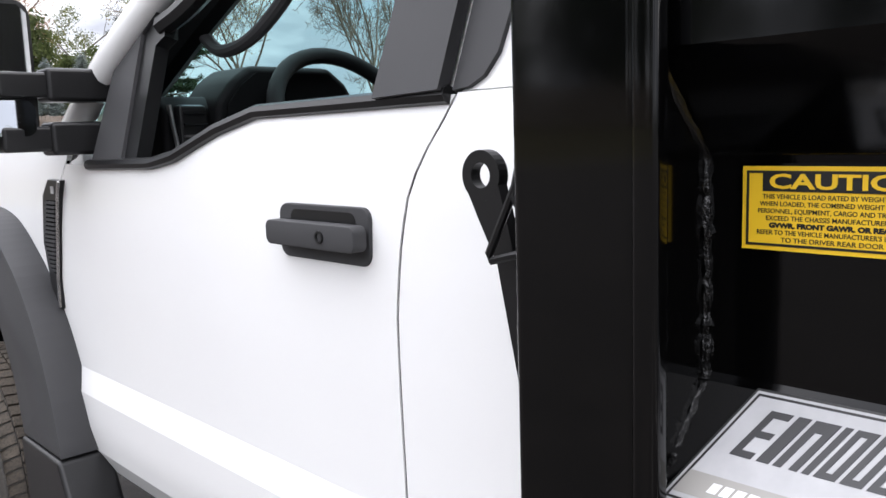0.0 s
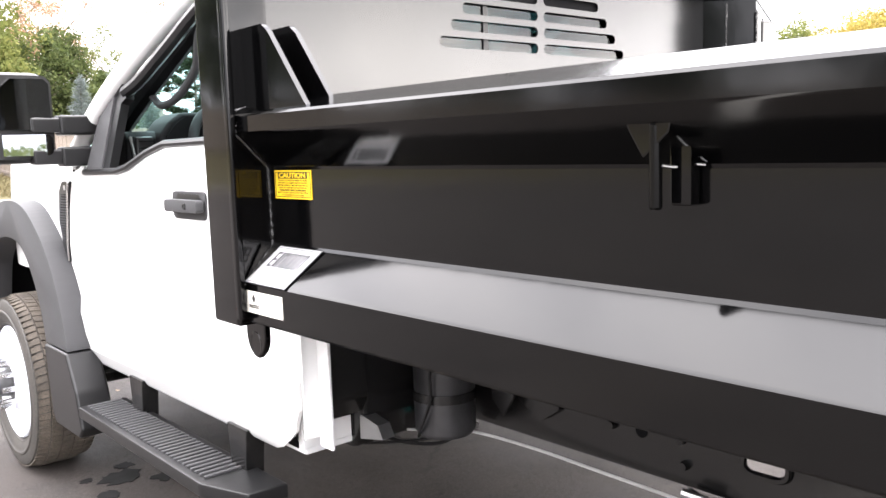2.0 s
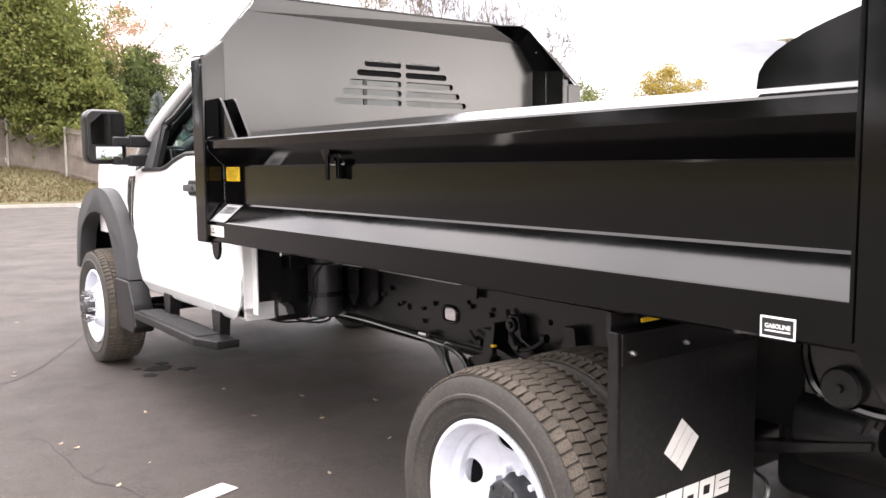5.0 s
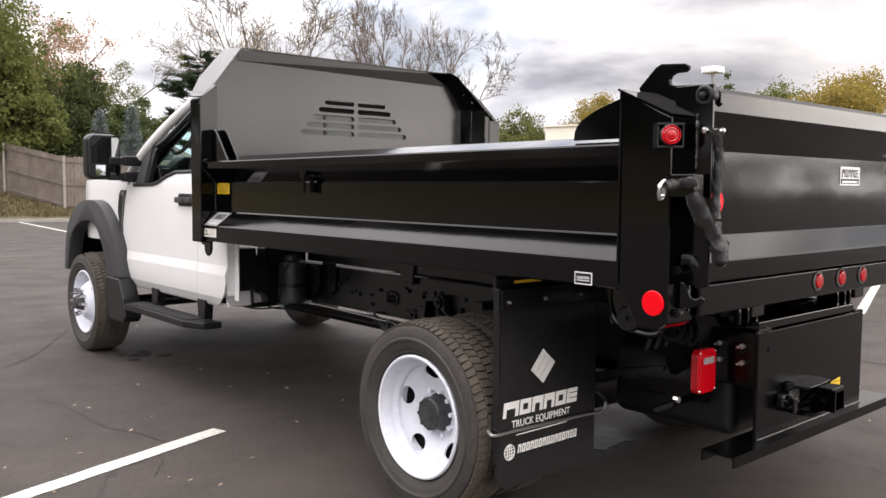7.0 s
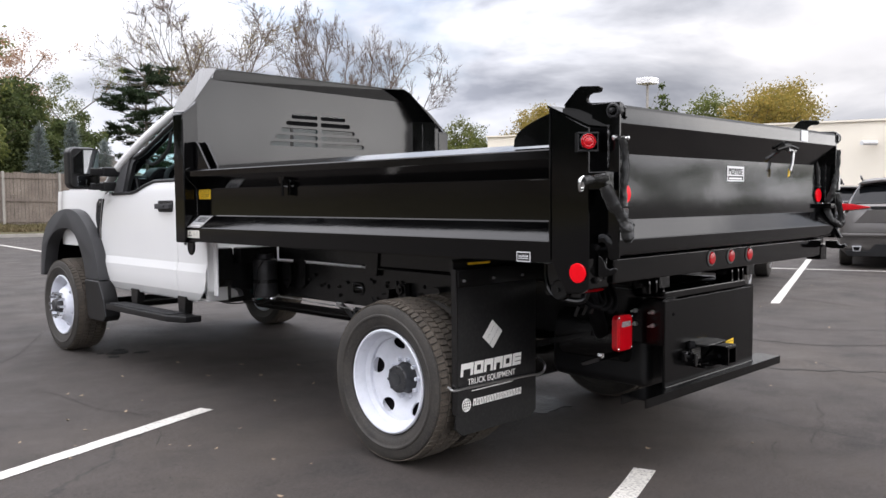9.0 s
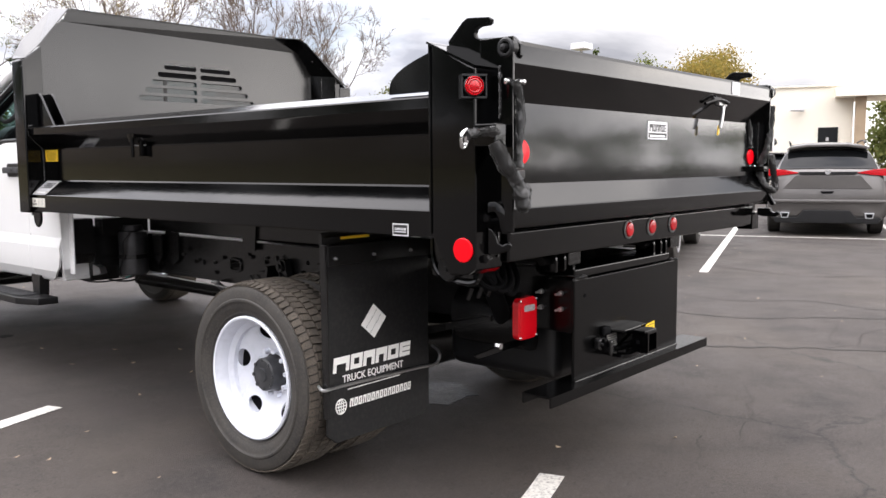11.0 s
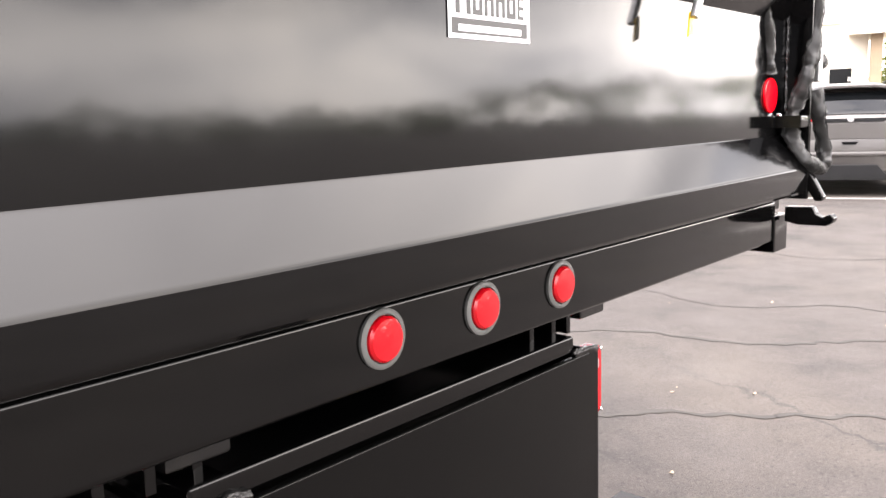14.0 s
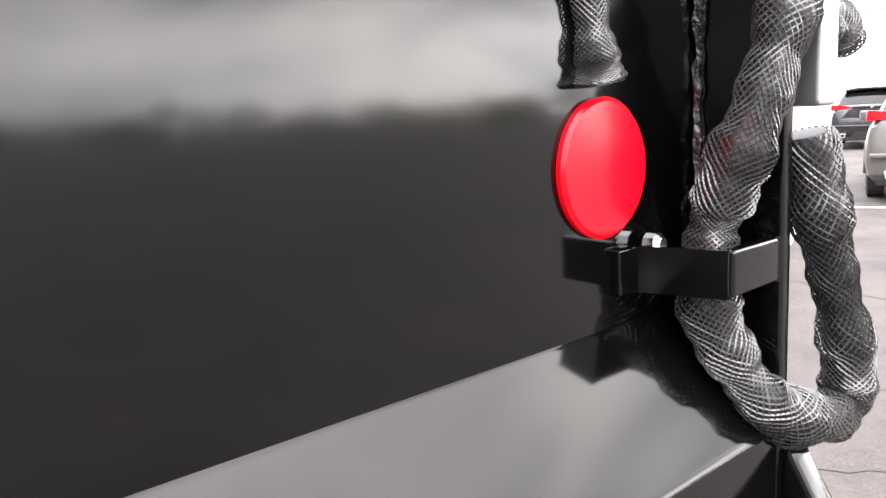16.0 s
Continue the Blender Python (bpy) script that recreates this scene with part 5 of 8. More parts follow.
def tail_lamp(x, s):
    m = face_frame((x, -0.905, 0.664), (1, 0, 0), (0, 0, 1))
    bm = prism(rounded(0.124, 0.162, 0.024, 4), "z", 0.015, 0.045, 0.006, 2)
    bmesh.ops.transform(bm, matrix=m, verts=bm.verts)
    lamp = part("tail_lamp", bm, M_LENS, truck, "red rectangular tail lamp with a clear reverse window")
    bm = prism(rounded(0.104, 0.132, 0.014, 4, 0, -0.002), "z", 0.04, 0.0485, 0.003, 2)
    bmesh.ops.transform(bm, matrix=m, verts=bm.verts)
    part("lens", bm, M_LENS, lamp)
    bm = prism(rounded(0.070, 0.024, 0.006, 3, 0.004, 0.040), "z", 0.045, 0.0505)
    bmesh.ops.transform(bm, matrix=m, verts=bm.verts)
    part("reverse_window", bm, M_CLEAR, lamp, "clear window")
    for sx in (-0.051, 0.051):
        for sz in (-0.070, 0.070):
            bm = lathe([(0.045, 0.005), (0.049, 0.005), (0.051, 0.0005)], (sx, sz, 0), "z", 8)
            bmesh.ops.transform(bm, matrix=m, verts=bm.verts)
            part("screw", bm, M_CHROME, lamp)
    return lamp


tail_lamp(-0.612, -1)
tail_lamp(0.585, 1)

# hitch box and step bumper
hitch = part("hitch_box", box(-0.488, 0.41, -1.08, -1.066, 0.408, 0.806, 0.003), M_SATIN, truck, "square black hitch plate and box below the body")
part("top_channel", box(-0.47, 0.34, -1.07, -0.90, 0.812, 0.845, 0.006), M_BLACK, hitch)
part("side_plate", box(-0.486, -0.474, -1.066, -0.88, 0.60, 0.806, 0.003), M_SATIN, hitch)
part("side_plate", box(0.396, 0.408, -1.066, -0.88, 0.60, 0.806, 0.003), M_SATIN, hitch)
part("plate_hole", lathe([(-1.0815, 0.008), (-1.075, 0.008)], (-0.415, 0, 0.74), "y", 12), M_GAP, hitch)
for y in (-1.02, -0.93):
    for z in (0.752, 0.690):
        part("bolt", lathe([(-0.530, 0.0045), (-0.500, 0.0045), (-0.500, 0.010), (-0.487, 0.010)], (0, y, z), "x", 8), M_STEEL, hitch)
for x in (-0.56, -0.50, -0.44, 0.24, 0.31, 0.36):
    part("hinge_ear", prism([(-1.045, 0.842), (-0.955, 0.842)] + [(-1.0 + 0.045 * math.cos(a), 0.886 + 0.045 * math.sin(a)) for a in np.linspace(0, math.pi, 12)], "x", x - 0.007, x + 0.007, 0.002), M_BLACK, hitch)
part("hinge_pin", cyl((-0.60, -1.0, 0.885), (-0.40, -1.0, 0.885), 0.018, 14), M_FRAME, hitch)
part("hinge_pin", cyl((0.20, -1.0, 0.885), (0.40, -1.0, 0.885), 0.018, 14), M_FRAME, hitch)
part("step_bumper", prism([(-1.00, 0.408), (-1.128, 0.408), (-1.128, 0.368), (-1.120, 0.368), (-1.120, 0.400), (-1.008, 0.400), (-1.008, 0.368), (-1.00, 0.368)], "x", -0.72, 0.645, 0), M_SATIN, truck, "black steel channel step below the hitch box")
recv = bmesh.new()
for x0, x1, z0, z1 in ((-0.135, -0.050, 0.478, 0.487), (-0.135, -0.050, 0.556, 0.565), (-0.135, -0.126, 0.487, 0.556), (-0.059, -0.050, 0.487, 0.556)):
    box(x0, x1, -1.210, -1.08, z0, z1, 0, bm=recv)
bmesh.ops.remove_doubles(recv, verts=recv.verts, dist=1e-5)
part("hitch_tube", recv, M_BLACK, hitch, "square receiver tube", smooth=False)
part("tube_throat", box(-0.126, -0.059, -1.17, -1.16, 0.487, 0.556), M_GAP, hitch)
part("tube_collar", prism([(-0.150, 0.560), (-0.046, 0.560), (-0.046, 0.572), (-0.150, 0.572)], "y", -1.205, -1.150, 0.003), M_BLACK, hitch)
part("pin_hole", lathe([(-0.1362, 0.009), (-0.130, 0.009)], (0, -1.165, 0.520), "x", 14), M_GAP, hitch)
part("gusset", prism([(-0.235, -1.08), (-0.215, -1.150), (-0.020, -1.142), (0.00, -1.08)], "z", 0.568, 0.580, 0.003), M_BLACK, hitch, "flat gusset plate above the receiver tube")
part("gusset_web", prism([(-1.08, 0.568), (-1.145, 0.568), (-1.08, 0.500)], "x", -0.158, -0.148, 0.002), M_BLACK, hitch)


def chain_plate_mesh(cx, cy, z, h):
    """A flat plate with rounded corners and a round hole."""
    bm = bmesh.new()
    n, loops = 32, []
    for dz in (0.0, h):
        for hole in (False, True):
            ring = []
            for i in range(n):
                a = 2 * math.pi * i / n
                c, d = math.cos(a), math.sin(a)
                k = 0.027 if hole else 0.060 / max(abs(c) ** 4 + abs(d) ** 4, 1e-6) ** 0.25
                ring.append(bm.verts.new((cx + 1.12 * k * c, cy + 0.92 * k * d, z + dz)))
            loops.append(ring)
    lo, li, to, ti = loops
    for i in range(n):
        j = (i + 1) % n
        bm.faces.new((lo[j], lo[i], li[i], li[j])), bm.faces.new((to[i], to[j], ti[j], ti[i]))
        bm.faces.new((lo[i], lo[j], to[j], to[i])), bm.faces.new((li[j], li[i], ti[i], ti[j]))
    return bm


part("chain_plate", chain_plate_mesh(-0.190, -1.128, 0.476, 0.013), M_BLACK, hitch, "flat black safety-chain plate with a round hole")
part("weld_seam", weld([(-0.250, -1.084, 0.490), (-0.140, -1.084, 0.490)], 0.005, 51), M_WELD, hitch)
part("weld_seam", weld([(-0.140, -1.09, 0.486), (-0.140, -1.18, 0.486)], 0.004, 52), M_WELD, hitch)
rating = part("rating_label", box(-0.245, -0.150, -1.0815, -1.080, 0.500, 0.560), M_INKPLATE, hitch, "dark rating label with fine pale lines")
for k in range(6):
    part("print_bar", box(-0.240, -0.158 - 0.006 * (k % 3), -1.0822, -1.0815, 0.5055 + 0.0090 * k, 0.5085 + 0.0090 * k), M_GREYP, rating)
socket = part("trailer_socket", box(-0.352, -0.298, -1.116, -1.08, 0.512, 0.562, 0.012, 3), M_FRAME, hitch, "black trailer socket with a hanging cap")
part("socket_rim", lathe([(-1.124, 0.016), (-1.126, 0.021), (-1.112, 0.024)], (-0.325, 0, 0.538), "y", 20), M_BLACK, socket)
part("cap", prism([(-0.312, 0.548), (-0.292, 0.550), (-0.288, 0.520), (-0.297, 0.490), (-0.309, 0.488), (-0.313, 0.510)], "y", -1.140, -1.126, 0.004, 3), M_FRAME, socket)
part("rubber_pad", box(-0.290, -0.235, -1.098, -1.08, 0.562, 0.596, 0.008, 3), M_GAP, hitch)
tag = part("yellow_tag", prism([(-0.046, 0.530), (0.037, 0.530), (0.037, 0.584), (-0.034, 0.576), (-0.046, 0.566)], "y", -1.152, -1.149), M_YELLOW, hitch, "small yellow tag")
part("print_bar", box(-0.030, 0.030, -1.1528, -1.152, 0.5705, 0.5735), M_LABELB, tag)
part("print_bar", box(-0.030, 0.022, -1.1528, -1.152, 0.5590, 0.5610), M_LABELB, tag)
# rod added as the lower edge's highlight, then lumpy welds at the top edge
part("weld_seam", tube([Vector((-0.486, -1.082, 0.411)), Vector((0.0, -1.082, 0.411)), Vector((0.408, -1.082, 0.411))], 0.004, 8), M_WELD, hitch)
part("weld_seam", weld([(-0.492, -1.074, 0.807), (-0.455, -1.074, 0.812), (-0.395, -1.074, 0.811)], 0.009, 54), M_WELD, hitch, "shiny lumpy weld bead")
part("weld_seam", weld([(0.335, -1.074, 0.811), (0.375, -1.074, 0.811), (0.410, -1.074, 0.806)], 0.008, 55), M_WELD, hitch)

# ---- mud flap ----
flap = part("mud_flap", prism([(-1.165, 0.955), (-0.60, 0.955), (-0.60, 0.225), (-0.64, 0.195), (-1.13, 0.195), (-1.172, 0.23)], "y", -0.43, -0.416, 0.003), M_FLAP, truck, "black rubber mud flap with white lettering")
part("edge_bar", box(-1.178, -1.163, -0.436, -0.408, 0.30, 0.958, 0.003), M_FRAME, flap)
part("hanger_bar", box(-1.165, -0.55, -0.44, -0.40, 0.875, 0.955, 0.004), M_FRAME, flap)
part("stay_rod", tube(smooth_path([(-1.19, -0.40, 0.425), (-1.195, -0.437, 0.416), (-1.10, -0.441, 0.416), (-0.70, -0.441, 0.406), (-0.57, -0.441, 0.402), (-0.53, -0.43, 0.44), (-0.5, -0.36, 0.46)], 6), 0.006, 8), M_STEEL, flap, "pale bent wire stay")
for x in (-1.13, -0.93, -0.72):
    part("bolt", lathe([(-0.452, 0.0005), (-0.450, 0.005), (-0.440, 0.007)], (x, 0, 0.905), "y", 10), M_STEEL, flap, "small bright bolt head")
part("mud_flap", prism([(0.52, 0.955), (1.09, 0.955), (1.09, 0.23), (1.05, 0.195), (0.56, 0.195), (0.52, 0.225)], "y", -0.43, -0.416, 0.003), M_FLAP, truck, "black rubber mud flap")


def slabs(m, spec, h, lean, mat, parent, name, z=0.0012):
    """A row of plain leaning blocks, one for each mark: (start, width, shape)."""
    for x0, w, shape in spec:
        bm = bmesh.new()
        def para(a, b, c, d):
            prism([(a + lean * c, c), (b + lean * c, c), (b + lean * d, d), (a + lean * d, d)], "z", 0.0, z, bm=bm)
        t = min(w * 0.34, h * 0.29)
        if shape == "ring":
            para(x0, x0 + t, -h / 2, h / 2), para(x0 + w - t, x0 + w, -h / 2, h / 2), para(x0 + t, x0 + w - t, h / 2 - t, h / 2), para(x0 + t, x0 + w - t, -h / 2, -h / 2 + t)
        elif shape == "comb":
            para(x0, x0 + t, -h / 2, h / 2)
            para(x0 + t, x0 + w, h / 2 - t, h / 2), para(x0 + t, x0 + w, -t / 2, t / 2), para(x0 + t, x0 + w, -h / 2, -h / 2 + t)
        elif shape == "gate":
            para(x0, x0 + t, -h / 2, h / 2), para(x0 + w - t, x0 + w, -h / 2, h / 2), para(x0 + t, x0 + w - t, h / 2 - t * 1.6, h / 2)
        else:
            para(x0, x0 + w, -h / 2, h / 2)
        bmesh.ops.transform(bm, matrix=m, verts=bm.verts)
        part(name, bm, mat, parent, smooth=False)


def flap_frame(x, z):
    return face_frame((x - 0.040, -0.4304, z), (1, 0, 0), (0, 0, 1))


# three leaning bars that make a diamond
m = flap_frame(-0.885, 0.640)
for k in range(3):
    a, b = -0.5 + k / 3 + 0.012, -0.5 + (k + 1) / 3 - 0.012
    e1, e2 = Vector((0.072, -0.062)), Vector((-0.068, -0.075))
    c0 = Vector((0.0, 0.0))
    quad = [c0 + e1 * (2 * s1) * 0.5 + e2 * (2 * s2) * 0.5 for s1, s2 in ((a, -0.5), (b, -0.5), (b, 0.5), (a, 0.5))]
    bm = prism([tuple(q) for q in quad], "z", 0, 0.0012)
    bmesh.ops.transform(bm, matrix=m, verts=bm.verts)
    part("emblem_bar", bm, M_PRINT, flap, smooth=False)
w = 0.062
slabs(flap_frame(-0.888, 0.497), [(-0.213, 0.082, "gate"), (-0.124, w, "ring"), (-0.056, w, "gate"), (0.012, w, "gate"), (0.080, w, "ring"), (0.148, w, "comb")], 0.058, 0.12, M_PRINT, flap, "emblem_block")
letters("TRUCK EQUIPMENT", 0.040, flap_frame(-0.888, 0.436), M_PRINT, flap, "lettering", bold=0.0003, width=0.335, label="white lettering")
part("underline", plate(flap_frame(-0.885, 0.394), -0.145, 0.145, -0.002, 0.002, 0, 0.0012), M_PRINT, flap)
slabs(flap_frame(-0.850, 0.338), [(-0.170 + 0.0232 * i, 0.018, "ring" if i % 3 else "gate") for i in range(15)], 0.032, 0.14, M_PRINT, flap, "print_bar")
gm = flap_frame(-1.066, 0.334)
for ry in (1.0, 0.45):
    part("globe_ring", tube([gm @ Vector((0.027 * ry * math.cos(a), 0.029 * math.sin(a), 0.001)) for a in np.linspace(0, 6.283, 25)[:-1]], 0.0022, 5, True), M_PRINT, flap)
for yy in (-0.012, 0.0, 0.012):
    part("globe_line", plate(gm, -0.024, 0.024, yy - 0.0015, yy + 0.0015, 0, 0.002), M_PRINT, flap)
part("globe_line", plate(gm, -0.0015, 0.0015, -0.027, 0.027, 0, 0.002), M_PRINT, flap)

# ---- labels on the body ----
cm = face_frame((-1.1264, 1.8415, 1.3135), (0, -1, 0), (0, 0, 1))
cw, ch = 0.147, 0.061
caution = part("caution_label", plate(cm, -cw / 2, cw / 2, -ch / 2, ch / 2, 0, 0.0012), M_YELLOW, truck, "yellow caution label with black print")
part("border", ring_frame(cm, cw, ch, 0.0032, 0.0018, 0.0012, 0.0018), M_LABELB, caution)
part("heading_bar", plate(cm, -0.058, 0.058, 0.0125, 0.0262, 0.0012, 0.0019), M_LABELB, caution)
letters("CAUTION", 0.0145, cm @ pose(0, 0.0192, 0.0022), M_YELLOW, caution, "heading", 0.0003, 0.0004, width=0.105)
for i, (line, wd) in enumerate((("THIS VEHICLE IS LOAD RATED BY WEIGHT NOT VOLUME.", 0.116), ("WHEN LOADED, THE COMBINED WEIGHT OF THE VEHICLE,", 0.120), ("PERSONNEL, EQUIPMENT, CARGO AND TRAILER MUST NOT", 0.123), ("EXCEED THE CHASSIS MANUFACTURER'S LIMITS FOR", 0.111), ("GVWR, FRONT GAWR, OR REAR GAWR.", 0.106), ("REFER TO THE VEHICLE MANUFACTURER'S LABEL ATTACHED", 0.124), ("TO THE DRIVER REAR DOOR FRAME.", 0.088))):
    letters(line, 0.0048, cm @ pose(0, 0.0085 - 0.0052 * i, 0.0014), M_LABELB, caution, "text_line", 0.0002, 0.0003 if i == 4 else 0.00003, width=wd)

up = Vector((0.071, 0, 0.076)).normalized()
em = face_frame((-1.1665, 1.836, 1.1402), (0, -1, 0), up) @ Matrix(((1, 0.42, 0, 0), (0, 1, 0, 0), (0, 0, 1, 0), (0, 0, 0, 1)))
M_SILVERL = material("silver_grey_label", (0.36, 0.36, 0.37), 0.35, color2=(0.46, 0.46, 0.47), scale=25)
M_INK = material("dark_grey_ink", (0.03, 0.03, 0.032), 0.45)
ew, eh = 0.168, 0.104
silver = part("maker_label", plate(em, -ew / 2, ew / 2, -eh / 2, eh / 2, 0, 0.0012), M_LABELB, truck, "silver product label with dark blocks")
part("field", plate(em, -ew / 2 + 0.0022, ew / 2 - 0.0022, -eh / 2 + 0.0022, eh / 2 - 0.0022, 0.0012, 0.0017), M_SILVERL, silver)
part("inner_border", ring_frame(em, ew, eh, 0.0045, 0.0018, 0.0017, 0.0021), M_LABELB, silver)
part("band", plate(em, -ew / 2 + 0.006, ew / 2 - 0.006, -eh / 2 + 0.010, -eh / 2 + 0.029, 0.0017, 0.0021), M_GREYP, silver)
slabs(em @ pose(0, 0.016, 0.0017), [(-0.062, 0.016, "comb"), (-0.042, 0.009, "dash"), (-0.030, 0.017, "gate"), (-0.010, 0.005, "bar"), (-0.002, 0.014, "ring"), (0.015, 0.014, "ring"), (0.032, 0.014, "ring"), (0.049, 0.013, "gate")], 0.040, 0.05, M_INK, silver, "print_block", 0.0006)
for i in range(12):
    part("print_bar", plate(em, -0.055 + 0.0092 * i, -0.055 + 0.0092 * i + 0.0068, -eh / 2 + 0.0155, -eh / 2 + 0.0235, 0.0021, 0.0025), M_LABELW, silver)

dm = face_frame((-1.2004, 1.8625, 1.0615), (0, -1, 0), (0, 0, 1))
dealer = part("dealer_label", plate(dm, -0.075, 0.075, -0.024, 0.024, 0, 0.0012), M_CREAM, truck, "small cream label with grey print")
slabs(dm @ pose(-0.042, -0.009, 0.0012), [(-0.022 + 0.0075 * i, 0.006, "ring") for i in range(6)], 0.008, 0.05, M_LABELB, dealer, "print_block", 0.0004)
bm = prism([(-0.008, 0), (0, 0.010), (0.008, 0), (0, -0.010)], "z", 0.0012, 0.0016)
bmesh.ops.transform(bm, matrix=dm @ pose(-0.043, 0.008, 0), verts=bm.verts)
part("emblem", bm, M_LABELB, dealer, smooth=False)
for i in range(4):
    for x in (-0.005, 0.032):
        part("print_bar", plate(dm, x, x + 0.026 - 0.004 * (i % 2), 0.013 - 0.0085 * i, 0.0155 - 0.0085 * i, 0.0012, 0.0016), M_GREYP, dealer)

fm = face_frame((-1.2004, -0.845, 1.0355), (0, -1, 0), (0, 0, 1))
fuel = part("fuel_label", plate(fm, -0.036, 0.036, -0.0205, 0.0205, 0, 0.0012), M_LABELW, truck, "black fuel label with a white border")
part("field", plate(fm, -0.032, 0.032, -0.0165, 0.0165, 0.0012, 0.0016), M_LABELB, fuel)
letters("GASOLINE", 0.012, fm @ pose(0, 0.002, 0.0018), M_LABELW, fuel, "lettering", 0.0002, 0.0003, width=0.052)
part("print_bar", plate(fm, -0.026, 0.026, -0.0085, -0.0055, 0.0016, 0.002), M_LABELW, fuel)

tm = face_frame((-0.061, -1.1972, 1.381), (1, 0, 0), (0, 0, 1))
badge = part("maker_badge", plate(tm, -0.086, 0.086, -0.035, 0.035, 0, 0.0012), M_LABELB, truck, "white-framed maker's label of plain blocks")
part("border", ring_frame(tm, 0.172, 0.070, 0.0, 0.0055, 0.0012, 0.0018), M_LABELW, badge)
part("field", plate(tm, -0.078, 0.078, -0.010, 0.030, 0.0012, 0.0017), M_LABELW, badge)
slabs(tm @ pose(0, 0.010, 0.0017), [(-0.072, 0.030, "gate"), (-0.038, 0.020, "ring"), (-0.014, 0.020, "gate"), (0.010, 0.020, "gate"), (0.034, 0.020, "ring"), (0.058, 0.014, "comb")], 0.030, 0.0, M_LABELB, badge, "print_block", 0.0005)
part("print_bar", plate(tm, -0.066, 0.066, -0.026, -0.018, 0.0012, 0.0017), M_LABELW, badge)

# wires, ribs and bolts on the equipment behind the cab
for y, z in ((2.30, 0.84), (2.16, 0.84), (2.16, 0.62), (2.30, 0.62)):
    part("box_bolt", lathe([(-0.808, 0.008), (-0.80, 0.012)], (0, y, z), "x", 6), M_STEEL, chassis)
for y in (2.14, 2.22, 2.30, 2.38):
    part("box_rib", box(-0.806, -0.80, y - 0.006, y + 0.006, 0.60, 0.86, 0.002), M_FRAME, chassis)
part("strap", lathe([(0.70, 0.0865), (0.70, 0.089), (0.725, 0.089), (0.725, 0.0865)], (-0.60, 1.975, 0), "z", 24), M_FRAME, chassis)
part("wire", tube(smooth_path([(-0.66, 1.90, 0.86), (-0.695, 1.92, 0.80), (-0.69, 1.93, 0.72), (-0.70, 1.96, 0.64), (-0.66, 2.02, 0.59)], 6), 0.005, 6), M_TRIM, chassis)
part("wire", tube(smooth_path([(-0.80, 2.36, 0.57), (-0.74, 2.22, 0.545), (-0.66, 2.08, 0.56), (-0.60, 1.98, 0.585)], 6), 0.005, 6), M_TRIM, chassis)
part("wire_clip", lathe([(-0.71, 0.010), (-0.695, 0.010)], (0, 2.17, 0.60), "x", 10), M_CABLE, chassis)
part("bracket", prism([(1.88, 0.84), (1.78, 0.84), (1.78, 0.72), (1.82, 0.66), (1.86, 0.70)], "x", -0.53, -0.518, 0.002), M_FRAME, chassis)

# ---- wheels ----
TYRE_R, RIM_R = 0.394, 0.250


def tyre_mesh(width=0.228):
    """Carcass of a tyre round the x axis."""
    h = width / 2
    prof = [(-h + 0.03, RIM_R - 0.012), (-h + 0.014, RIM_R), (-h + 0.006, RIM_R + 0.012), (-h + 0.001, RIM_R + 0.015), (-h - 0.003, RIM_R + 0.018), (-h - 0.003, RIM_R + 0.022), (-h - 0.005, RIM_R + 0.025), (-h - 0.011, RIM_R + 0.038), (-h - 0.015, RIM_R + 0.052), (-h - 0.017, RIM_R + 0.062), (-h - 0.021, RIM_R + 0.066), (-h - 0.021, RIM_R + 0.074), (-h - 0.017, RIM_R + 0.078), (-h - 0.016, TYRE_R - 0.036), (-h - 0.010, TYRE_R - 0.022), (-h + 0.016, TYRE_R - 0.014), (-h + 0.03, TYRE_R - 0.011)]
    prof = prof + [(-x, r) for x, r in prof[::-1]]
    bm = lathe(prof, (0, 0, 0), "x", 72)
    for f in [f for f in bm.faces if len(f.verts) > 8]:
        bm.faces.remove(f)
    return bm


def tread_mesh(width=0.228, seed=1):
    """Rows of tread blocks, each one a slanted bevelled slab."""
    rnd = random.Random(seed)
    verts, faces = [], []
    h = width / 2 + 0.006
    rows = [(-h, -h * 0.625), (-h * 0.60, -h * 0.22), (-h * 0.20, h * 0.20), (h * 0.22, h * 0.60), (h * 0.625, h)]
    n = 74
    for k, (a, b) in enumerate(rows):
        for i in range(n):
            t0 = 2 * math.pi * (i + 0.5 * (k % 2)) / n
            dt = 2 * math.pi / n * 0.86
            slant = (0.012 if k % 2 else -0.012)
            top = TYRE_R - (0.006 if k in (0, 4) else 0.0)
            ring = []
            for r, ins in ((TYRE_R - 0.012, 0.0), (top, 0.0012)):
                for x, th in ((a + ins, t0 + ins), (b - ins, t0 + slant + ins), (b - ins, t0 + dt + slant - ins * 3), (a + ins, t0 + dt - ins * 3)):
                    edge = 0.012 if (k in (0, 4) and r == top and abs(abs(x) - h) < 0.004) else 0.0
                    ring.append((x, (r - edge) * math.cos(th), (r - edge) * math.sin(th)))
            o = len(verts)
            verts += ring
            faces += [(o + 4, o + 5, o + 6, o + 7)] + [(o + j, o + (j + 1) % 4, o + 4 + (j + 1) % 4, o + 4 + j) for j in range(4)]
    return verts, faces


